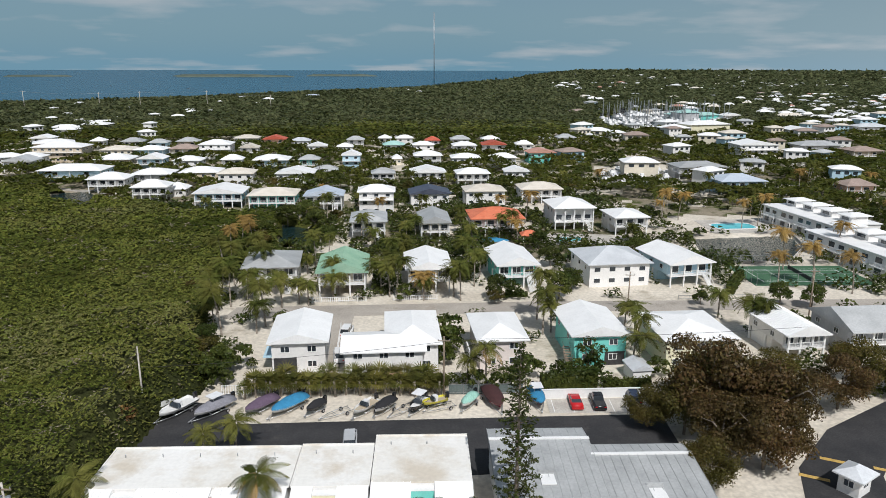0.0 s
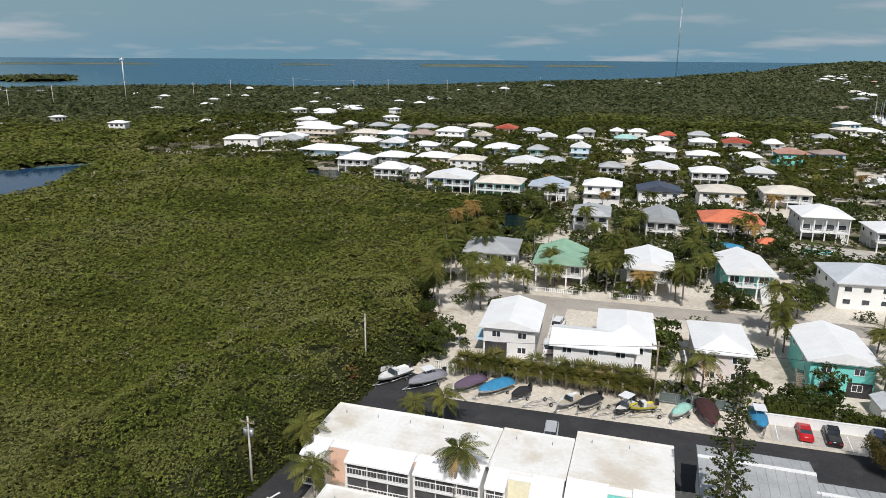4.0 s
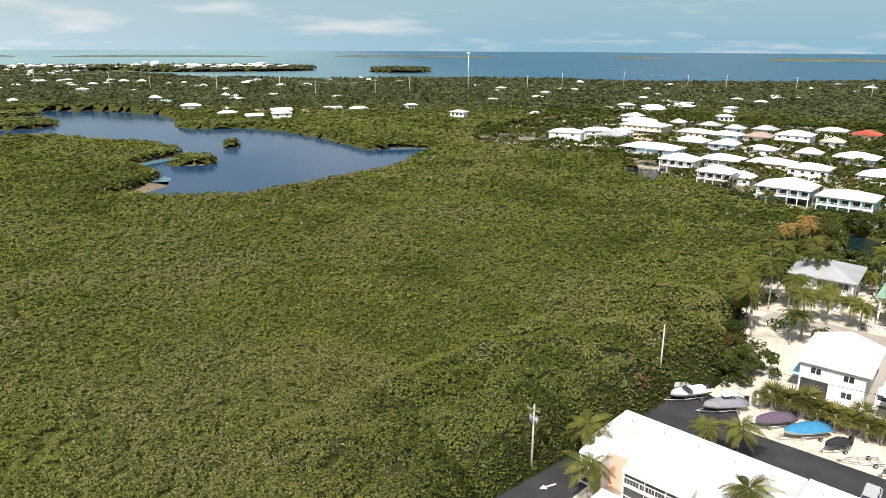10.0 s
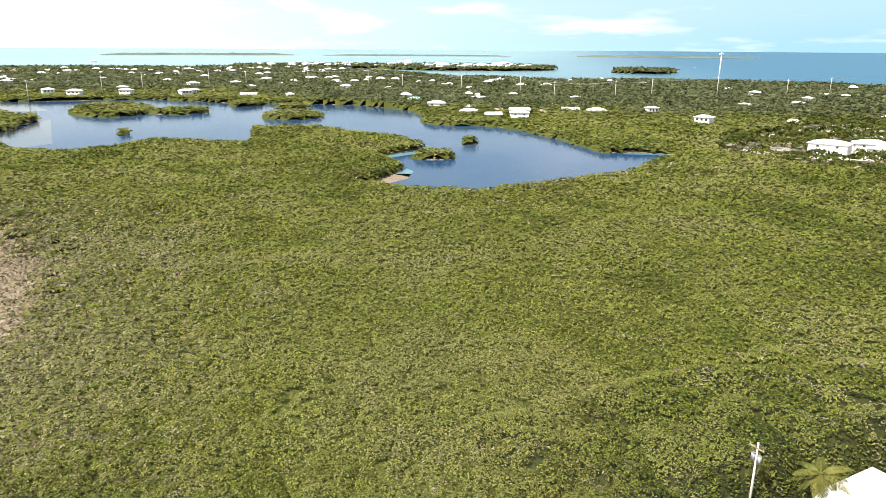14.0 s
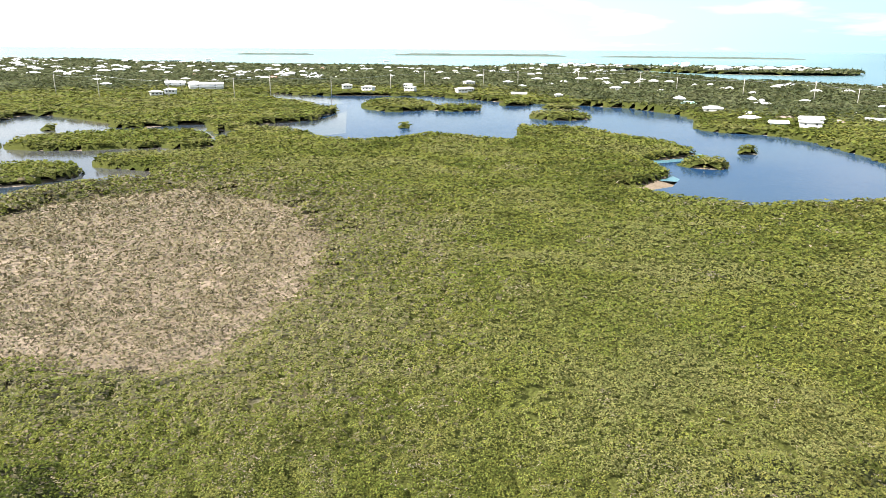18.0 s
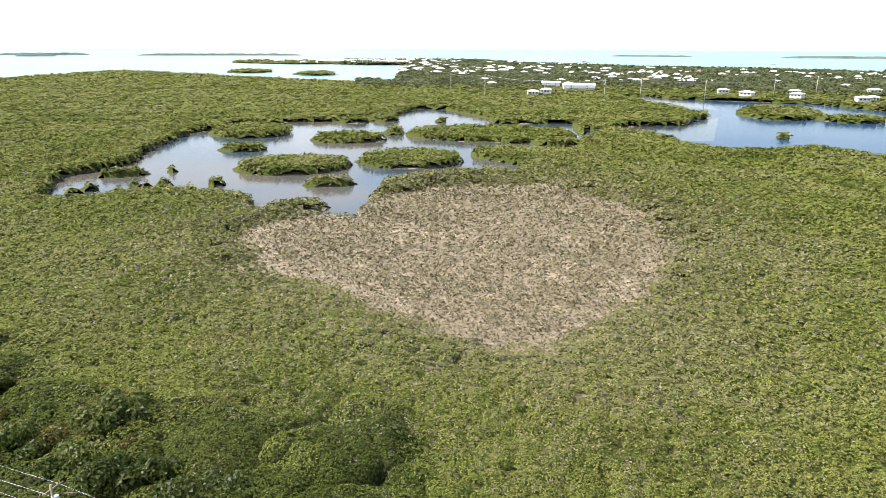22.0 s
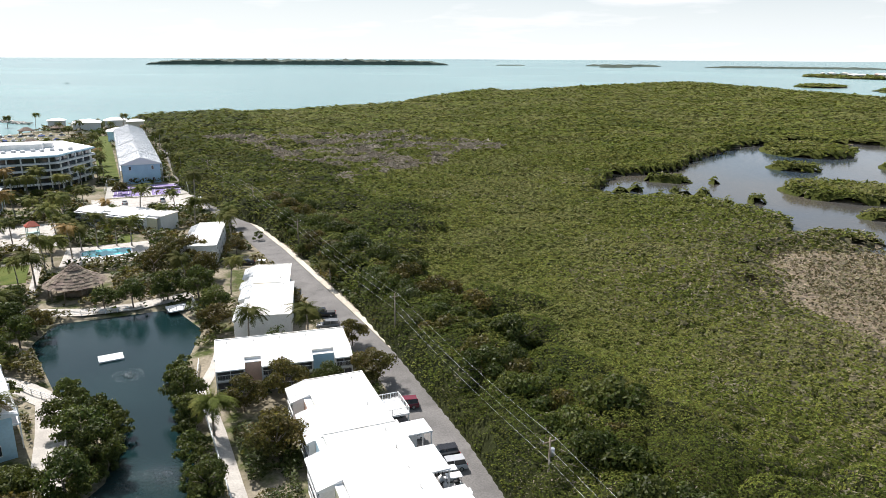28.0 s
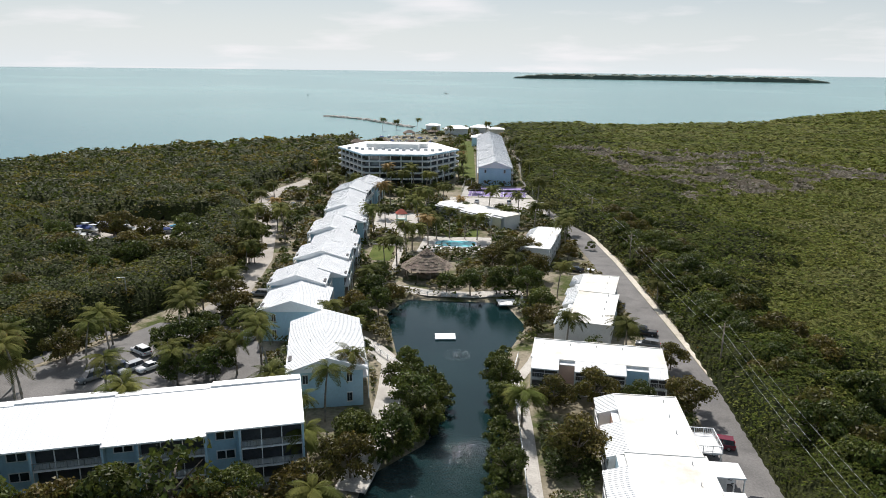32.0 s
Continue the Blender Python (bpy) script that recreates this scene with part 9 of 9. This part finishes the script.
for (ax, ay), (bx, by) in zip(line, line[1:]):
    for i in range(70):
        s = i / 70
        c = Vector((ax + (bx - ax) * s + jr.uniform(-3, 3), ay + (by - ay) * s + jr.uniform(-3, 3), jr.uniform(-0.2, 1.3)))
        q = bmesh.ops.create_icosphere(bm, subdivisions=1, radius=jr.uniform(0.9, 1.7), matrix=Matrix.Translation(c) @ Matrix.Diagonal((1, 1, 0.7, 1)))
        for v in q["verts"]:
            v.co += Vector((jr.uniform(-0.25, 0.25), jr.uniform(-0.25, 0.25), jr.uniform(-0.2, 0.2)))
tagged(part("boulders", bm, M_CONC, jet), kind="stuff")
# poles along the west road
TP = [(-36.2, -62.7, 10.2), (-34.8, -117.5, 10.4), (-29.2, -186, 10.2), (-24.0, -240, 10.2), (-14, -310, 10.2)]
for i, (x, y, h) in enumerate(TP):
    utility_pole(x, y, h, M_WOOD, cans=1 if i == 0 else 0, rot=8)
TP = [(-37.5, 0, 10.2)] + TP
cables("road_wire", [((ax + k, ay, Z0 + ah - dz), (bx + k, by, Z0 + bh - dz)) for (ax, ay, ah), (bx, by, bh) in zip(TP, TP[1:]) for k, dz in ((-0.9, 0.45), (0.9, 0.45), (0.1, 3.0))], 0.012, 0.7, M_METAL, "overhead wires strung along the road")
for x, y in ((78, -150), (62, -112)):
    utility_pole(x, y, 9, M_WOOD, arm=False)
for i, (x, y, r, c, cv) in enumerate(((137, -203, 70, "gel", None), (134, -208, 80, "gel", "navy"), (139, -212, 60, "gel", None), (132, -214, 75, "gel", "mint"), (112, -211, 95, "gel", "blue"), (116, -206, 110, "gel", "navy"), (109, -216, 80, "gel", None), (124, -190, 60, "gel", "black"))):
    boat(x, y, r, 6.0 + 0.5 * (i % 3), c, cv, "cover" if cv else "ttop", label="boat stored on a trailer in a clearing among trees", group="boats in the clearing")
sheet("clearing_ground", [(138, -197), (136, -219), (110, -219), (103, -188), (117, -182)], Z0 + 0.02, M_PALEROAD, "pale dusty clearing among the trees", "ground", thick=0.1)
lamp = thing("street_lamp", 84, -132, 0, Z0, "tall grey lamp post with a single arm", "lamp post")
piece("post", M_METAL, lamp, (0.16, 0.16, 9.0), (0, 0, 0))
piece("arm", M_METAL, lamp, (1.4, 0.1, 0.1), (0.7, 0, 8.9))
piece("lamp_head", M_TRIM, lamp, (0.7, 0.3, 0.15), (1.4, 0, 8.85))

# ---- the resort: palms and trees ----
for kind, x, y, s in (
    ("broad", 17.0, -97.5, 1.0), ("broad", 14.5, -93.0, 0.9), ("olive", 22.5, -79, 1.0), ("broad", 18.0, -86, 1.05), ("olive", 27, -73, 0.9), ("broad", 24, -86, 0.8), ("olive", 33, -66, 0.9), ("broad", 40, -60, 0.95), ("broad", 50, -56, 0.9), ("broad", 20, -104, 0.8),
    ("olive", -7.6, -86.3, 1.05), ("olive", -26.0, -103.4, 0.95), ("olive", -11.6, -103.6, 1.0), ("olive", -5.0, -101.5, 0.9), ("broad", -18.5, -102.6, 0.8), ("olive", 1.6, -186, 1.2), ("broad", -1.5, -158, 1.1), ("olive", -27.0, -120.0, 0.8), ("broad", 1.6, -80.5, 0.75),
    ("broad", 3.6, -106.5, 0.95), ("broad", 3.0, -100.5, 0.7), ("broad", 12.2, -157.5, 0.95), ("olive", -3.4, -137.5, 0.85), ("broad", -4.6, -147.0, 0.9), ("broad", 5.2, -160.0, 1.0), ("olive", -3.5, -172, 1.1), ("broad", 18.0, -159.0, 0.7), ("broad", 33.0, -133.0, 0.85), ("broad", 31.5, -142.0, 0.9),
    ("broad", 35, -151, 0.9), ("olive", 29.5, -148, 0.8), ("olive", 36.5, -140, 0.9), ("broad", 36, -165, 0.8), ("olive", 64.6, -138, 1.2), ("broad", 62.5, -121.5, 0.9), ("olive", 74.5, -176, 1.2), ("broad", 52.5, -104.5, 0.9), ("broad", 58, -102, 0.85), ("thin", 51, -63, 1.2), ("thin", 43, -66, 1.1), ("broad", 62, -57, 1.0), ("broad", 46.5, -63.0, 1.35), ("thin", 40.0, -66.0, 2.0), ("olive", 53.0, -61.0, 1.2), ("broad", 57.0, -60.0, 1.15), ("broad", 34.0, -69.0, 0.95), ("broad", 60.5, -57.5, 1.5), ("olive", 66.0, -55.5, 1.4), ("broad", 69, -60, 1.3), ("olive", 38.0, -67.5, 0.85),
    ("broad", 60.5, -113.0, 1.15), ("olive", 55.0, -113.0, 1.0), ("broad", 66.5, -114.5, 0.8), ("olive", 60, -132, 1.1), ("broad", 70, -138, 1.0), ("broad", 56, -126, 0.9), ("olive", 82, -108, 1.0), ("broad", 90, -95, 1.1),
    ("olive", 122, -196, 1.4), ("olive", 128, -200, 1.2), ("broad", 104, -200, 1.2), ("olive", 110, -190, 1.3), ("broad", 98, -186, 1.2), ("olive", 92, -168, 1.3), ("broad", 100, -162, 1.3), ("olive", 106, -172, 1.4), ("broad", 116, -160, 1.4), ("olive", 124, -170, 1.3), ("broad", 132, -178, 1.4), ("olive", 72, -152, 1.25), ("olive", 76, -160, 1.1), ("broad", 79, -198, 0.9), ("olive", 86, -222, 0.9),
    ("olive", 82, -160, 1.2), ("olive", 88, -172, 1.1), ("broad", 80, -190, 1.1), ("olive", 95, -140, 1.2), ("broad", 102, -150, 1.2), ("broad", 100, -125, 1.1), ("olive", 112, -135, 1.2), ("broad", 108, -112, 1.1), ("broad", 100, -98, 1.0), ("olive", -13, -192, 0.8), ("olive", -2, -190, 1.1), ("olive", 4, -194, 1.0), ("olive", 8, -182, 1.0), ("broad", 24, -88, 0.7), ("thin", -13.5, -124, 0.8),
):
    tree(kind, x, y, s, group="trees of the resort")
for i, (x, y) in enumerate(((59.2, -102.8), (63.8, -119.5), (78.9, -117.4), (79.1, -92.5), (68, -146), (72, -168), (78, -190), (84, -203), (87, -216), (80, -215), (92, -228), (76, -182), (99, -250), (96, -244), (102, -274), (76.1, -104.8), (80, -92), (76.4, -112.3), (62, -107), (43.0, -104.8), (39.6, -128), (66, -125), (69, -99), (30, -93.5), (37.5, -93), (26.4, -101), (33, -91), (47, -112), (50, -108), (85, -98), (88, -92), (92, -86), (-19.5, -124), (-8.5, -124.5))):
    palm(x, y, i, 0.95 + 0.25 * ((i * 0.618) % 1), near=y > -108, group="palms of the resort")
for i, (x, y) in enumerate(((18, -214.5), (14, -213), (23, -214.5), (27, -213), (28.5, -204), (30, -223), (33.5, -219), (33.8, -232), (34, -243), (44, -256), (50, -258), (36, -262), (30, -262), (22, -252), (12, -245), (5, -238), (-4, -222), (-14, -215), (-13, -203), (-15, -226), (56, -290), (52, -296), (60, -300), (66, -302), (48, -304),
                            (40, -306), (35, -312), (30, -326), (29, -345), (31, -362), (33, -382), (35, -402), (38, -430), (40, -455), (-4, -340), (-2, -362), (0, -385), (2, -410), (5, -440), (90, -305), (96, -315), (100, -325), (85, -296), (78, -290), (70, -285), (84, -280), (100, -345), (78, -220), (74, -205), (88, -235),
                            (-6, -262), (-10, -248), (1, -252), (34, -180), (33, -190), (32.5, -198), (47.5, -214), (46, -226), (52, -244), (60, -520), (66, -535), (55, -545), (90, -600), (110, -610), (120, -600), (35, -545), (28, -548), (14, -520), (12, -500))):
    palm(x, y, i * 3 + 1, 0.95 + 0.4 * ((i * 0.618) % 1), "dry" if i % 9 == 4 else "green", group="palms of the resort")
rspots = np.array([(o.matrix_basis.translation.x, o.matrix_basis.translation.y) for o in scene.objects if o.type == "EMPTY" and o.matrix_basis.translation.y < 0 and o.name.split(".")[0] in ("villa", "hotel", "tennis_court", "swimming_pool", "thatched_hut", "car", "apartment_block", "playground")] +
                  [(x, y) for x, y in WEST] + [(-17, y) for y in range(-98, -55, 6)] + [(x, -112) for x in range(-24, 0, 6)] + [(-14 - i, -132 - 6 * i) for i in range(6)] + [(-5, -190 - 6 * i) for i in range(5)])
made = 0
while made < 150:
    x, y = pick.uniform(-32, 118), pick.uniform(-470, -55)
    p = np.array([x]), np.array([y])
    if float(inside(*p, RESORT)[0]) < 1 or float(land(*p)[0]) < 1.2 or np.min(np.hypot(rspots[:, 0] - x, rspots[:, 1] - y)) < 9 or (36 < x < 46 and -213 < y < -183) or (34 < x < 52 and -252 < y < -218) or (8 < x < 32 and -218 < y < -196) or (12 < x < 46 and y < -330):
        continue
    if 44 < x < 76 and -130 < y < -95 and pick.random() < 0.7:
        continue
    if -12 < x < 20 and -292 < y < -262:
        continue
    k = pick.random()
    if k < 0.22:
        palm(x, y, made, pick.uniform(0.8, 1.1), group="palms of the resort")
    elif k < 0.55:
        tree("broad" if pick.random() < 0.6 else "olive", x, y, pick.uniform(0.5, 0.85), group="trees of the resort")
    else:
        tree("bush", x, y, pick.uniform(0.8, 1.3), group="shrubs")
    made += 1
for i in range(46):
    a = i / 45
    side = (1, -1)[i % 2]
    pts = [(22, -119), (18.5, -112), (12.5, -104), (14, -92), (20, -82)] if side > 0 else [(3.8, -122), (4.2, -112), (3.4, -98), (3.2, -84), (2.6, -70)]
    s = a * (len(pts) - 1)
    j = min(int(s), len(pts) - 2)
    x, y = (pts[j][k] + (pts[j + 1][k] - pts[j][k]) * (s - j) for k in (0, 1))
    tree("bush", x + 0.4 * math.sin(i * 5), y + 0.4 * math.cos(i * 3), 0.8 + 0.5 * ((i * 0.37) % 1), z=0.3, group="pond-side shrubs")
for i in range(60):
    tree("bush", -36.9 + 2.4 * (i / 59) + 0.9 * math.sin(i * 2.1), -50 - 2.4 * i, 0.45 + 0.5 * ((i * 0.61) % 1), group="verge shrubs")

# ---- undergrowth between the buildings, and the far islands ----
def footprints(names):
    """Turned boxes round the things of those names: place, turn and reach along their own axes."""
    out = []
    for o in scene.objects:
        if o.type == "EMPTY" and o.name.split(".")[0] in names:
            pts = [c.matrix_basis @ Vector(q) for c in o.children if c.type == "MESH" for q in c.bound_box]
            if pts:
                out.append((o.matrix_basis.translation.copy(), o.matrix_basis.to_euler().z, min(p.x for p in pts), max(p.x for p in pts), min(p.y for p in pts), max(p.y for p in pts)))
    return out


def outside(x, y, boxes, gap):
    ok = np.ones(x.shape, bool)
    for at, a, x0, x1, y0, y1 in boxes:
        dx, dy = x - at.x, y - at.y
        u, v = dx * math.cos(a) + dy * math.sin(a), -dx * math.sin(a) + dy * math.cos(a)
        ok &= ~((u > x0 - gap) & (u < x1 + gap) & (v > y0 - gap) & (v < y1 + gap))
    return ok


def off_line(x, y, line, gap):
    ok = np.ones(x.shape, bool)
    for (ax, ay), (bx, by) in zip(line, line[1:]):
        ex, ey = bx - ax, by - ay
        s = np.clip(((x - ax) * ex + (y - ay) * ey) / (ex * ex + ey * ey), 0, 1)
        ok &= np.hypot(x - ax - s * ex, y - ay - s * ey) > gap
    return ok


BUILT = footprints({"house", "villa", "apartment_block", "hotel", "terraced_flats", "tennis_court", "swimming_pool", "thatched_hut", "car", "golf_cart", "playground", "entrance_porch", "roof_deck", "gazebo", "far_house", "shed", "dock"})
PAVED = [[(49, -218), (34, -220), (38, -252), (54, -250)], [(31, -196), (10, -198), (9, -217), (31, -216)], [(43.5, -185), (36.8, -185), (38.3, -201.5), (45, -202)], [(45, -205), (38.6, -204.5), (39.4, -212), (46, -212)],
         [(30, -330), (22, -333), (36, -520), (46, -518)], [(28, -262), (-12, -256), (-14, -288), (30, -288)], [(-22.8, -40), (-22.8, -97), (-29.5, -97), (-29.5, -40)], [(120, -490), (60, -490), (60, -560), (120, -560)]]
ROADS = [(WEST, 4.6), ([(66, -126), (68, -150), (73, -180), (83, -212), (91, -238), (101, -262), (106, -285), (100, -320)], 5.0), ([(110, -78), (92, -102), (84, -126), (95, -160), (118, -200)], 3.6), ([(33, -127), (28, -122), (23.5, -116), (22.0, -105), (20.8, -90), (22, -76)], 2.6),
         ([(-4.5, -132), (-2.0, -120), (0.6, -112), (-0.8, -96), (-1.9, -78), (-2.5, -60)], 1.5), ([(34, -172), (35, -186), (36.5, -204), (40, -222)], 1.3), ([(40, -163), (31, -161), (22, -158), (12, -158), (0, -162)], 2.6)]
UX, UY, US = scatter(50, 700, 0.0036, 2.5)
ok = inside(UX, UY, RESORT) > -1
UX, UY, US = UX[ok], UY[ok], US[ok]
ok = land(UX, UY) > 0.6
UX, UY, US = UX[ok], UY[ok], US[ok]
lot = fbm(UX / 7, UY / 7, 61)
park = inside(UX, UY, [(100, -72), (70, -82), (42, -101), (48, -118), (58, -130), (76, -130), (86, -106), (110, -85)])
ok = outside(UX, UY, BUILT, 0.6) & (lot > np.where(UY > -60, 0.3, 0.48)) & (park < 0.5)
for q in PAVED:
    ok &= inside(UX, UY, q) < -0.3
for line, gap in ROADS:
    ok &= off_line(UX, UY, line, gap)
UX, UY, US, lot = UX[ok], UY[ok], US[ok], lot[ok]
hump = domes(UX, UY, 3.4, 17)[0]
UZ = 0.8 + (lot - 0.46) * 6 * (0.4 + fbm(UX / 17, UY / 17, 19)) + hump * 1.5
tone = fbm(UX / 6, UY / 6, 23) > 0.55
leaf_sheet("garden_undergrowth", UX[~tone], UY[~tone], UZ[~tone] * rng.uniform(0.45, 1.0, (~tone).sum()), US[~tone], 0.85, M_TREE, "dense dark green garden undergrowth of the resort", "shrubs")
leaf_sheet("olive_undergrowth", UX[tone], UY[tone], UZ[tone] * rng.uniform(0.45, 1.0, tone.sum()), US[tone], 0.85, M_OLIVE, "olive-brown garden undergrowth of the resort", "shrubs")
# gardens of the estate
UX, UY, US = scatter(95, 290, 0.0036, 2.4)
ok = (inside(UX, UY, TOWN) > -2) & (UY > 100)
UX, UY, US = UX[ok], UY[ok], US[ok]
ok = land(UX, UY) > 0.8
UX, UY, US = UX[ok], UY[ok], US[ok]
lot = fbm(UX / 8, UY / 8, 67)
bar = np.where(UY < 160, 0.62, np.where((UX > 60) & (UY > 185) & (UX < 112), 0.60, np.where(UX > 62, 0.40, np.where(UY < 190, 0.54, 0.46))))
bar = np.where(inside(UX, UY, TOWN) < 4, np.where((UY > 112) & (UY < 172), 0.62, 0.42), bar)
ok = outside(UX, UY, BUILT, 0.8) & (lot > bar) & off_line(UX, UY, [(-47, 140), (20, 145.5), (102, 149), (180, 156)], 4.5) & off_line(UX, UY, [(-20, 106), (-22, 142)], 3.5)
ok &= (inside(UX, UY, [(86, 217), (86, 236), (112, 240), (112, 219)]) < 0) & (inside(UX, UY, [(29, 201), (30, 216), (56, 214), (58, 203)]) < 0) & ~((UY < 104) & (UX > -46) & (UX < 34))
UX, UY, US, lot, bar = UX[ok], UY[ok], US[ok], lot[ok], bar[ok]
hump = domes(UX, UY, 3.6, 27)[0]
UZ = 0.8 + (lot - bar) * 9 + hump * 1.7
leaf_sheet("estate_undergrowth", UX, UY, UZ * rng.uniform(0.45, 1.0, len(UX)), US, 0.85, M_TREE, "dark green shrubs and hedges between estate houses", "shrubs")
# trees along the edge of the estate and of the hammock
for i, (x, y, s) in enumerate(((-48, 97.5, 0.75), (-46.5, 103, 0.85), (-44, 107, 0.8), (-42.5, 113, 0.85), (-45, 121, 0.7), (-51, 133, 0.65), (-58, 150, 0.65), (-57, 176, 0.8), (-55, 186, 0.85), (-54, 194, 0.9), (-56, 203, 1.0), (-60, 212, 1.0), (-50.5, 86, 0.6), (-50, 78, 0.6), (-51, 70, 0.65), (-50, 60, 0.7))):
    tree("broad" if i % 3 else "olive", x, y, s, group="trees at the edge of the estate")
for i in range(30):
    y = -62 - 7.2 * i
    x = np.interp(-y, [62, 100, 126, 150, 180, 205, 232, 255, 290], [108, 97, 88, 84, 86, 96, 105, 114, 121]) + 4 * math.sin(i * 1.9)
    if float(outside(np.array([x]), np.array([y]), BUILT, 3)[0]) and min(math.hypot(x - a, y - b) for a, b in ((92, -102), (84, -126), (95, -160), (97, -262), (96, -300), (88, -114), (89, -143))) > 5:
        tree("broad" if i % 2 else "olive", x, y, 0.8 + 0.4 * ((i * 0.37) % 1), group="trees at the edge of the woods")

# taller crowns along the mangrove side of the west road
for i in range(58):
    y = -46 - 3.5 * i
    x = np.interp(-y, [45, 110, 144, 192, 240], [-41, -40, -36, -31, -26]) - 1.5 - 12 * ((i * 0.618) % 1) ** 1.5
    tree("olive" if i % 3 == 0 else "broad", x, y, 0.95 + 0.4 * ((i * 0.37) % 1), group="trees along the west road")

# island green paled and greyed in the colour for haze over the sea
M_FARWOOD = surf("distant_woods", (0.085, 0.105, 0.085), (0.115, 0.135, 0.11), 0.01, 0.9, 0.1, 0.2, spec=0.05)
# heading from, heading to, metres off, height
for y0, y1, r, tall in ((157.7, 180.7, 3300, 30.0), (27.7, 32.0, 3300, 8.8), (13.8, 21.1, 3300, 12.0), (76.0, 89.9, 3300, 11.4), (58.9, 73.9, 3250, 7.4), (40.7, 53.9, 3300, 9.7), (95.9, 102.0, 3300, 7.4), (151.6, 154.0, 3300, 4.7),
                        (141.2, 147.0, 3300, 11.0), (143.3, 145.9, 3100, 8.9), (126.1, 138.2, 3200, 10.0), (12.0, 20.9, 3150, 12.0), (5.5, 11.2, 3300, 11.5)):
    base = max(0, (r - 2440) / 2460) * 29 - 0.5
    n = max(12, int((y1 - y0) * 9))
    bm = bmesh.new()
    rows = []
    for k, (dr, f) in enumerate(((0, 0), (10, 0.8), (60, 1.0), (150, 0.9), (170, 0))):
        row = []
        for i in range(n + 1):
            a, s = radians(y0 + (y1 - y0) * i / n), i / n
            edge = min(1, 8 * s, 8 * (1 - s)) ** 0.5
            z = base + tall * f * edge * (0.72 + 0.28 * noise.noise((i * 0.23, k * 1.7, y0)) + 0.10 * noise.noise((i * 1.3, k, y0)))
            row.append(bm.verts.new((-(r + dr * edge) * math.sin(a), (r + dr * edge) * math.cos(a), z)))
        rows.append(row)
    for a, b in zip(rows, rows[1:]):
        for i in range(n):
            bm.faces.new([a[i], a[i + 1], b[i + 1], b[i]])
    tagged(new("far_island", mesh_of("far_island", bm, M_FARWOOD)), "low wooded island far out on the sea", "island", kind="structure")
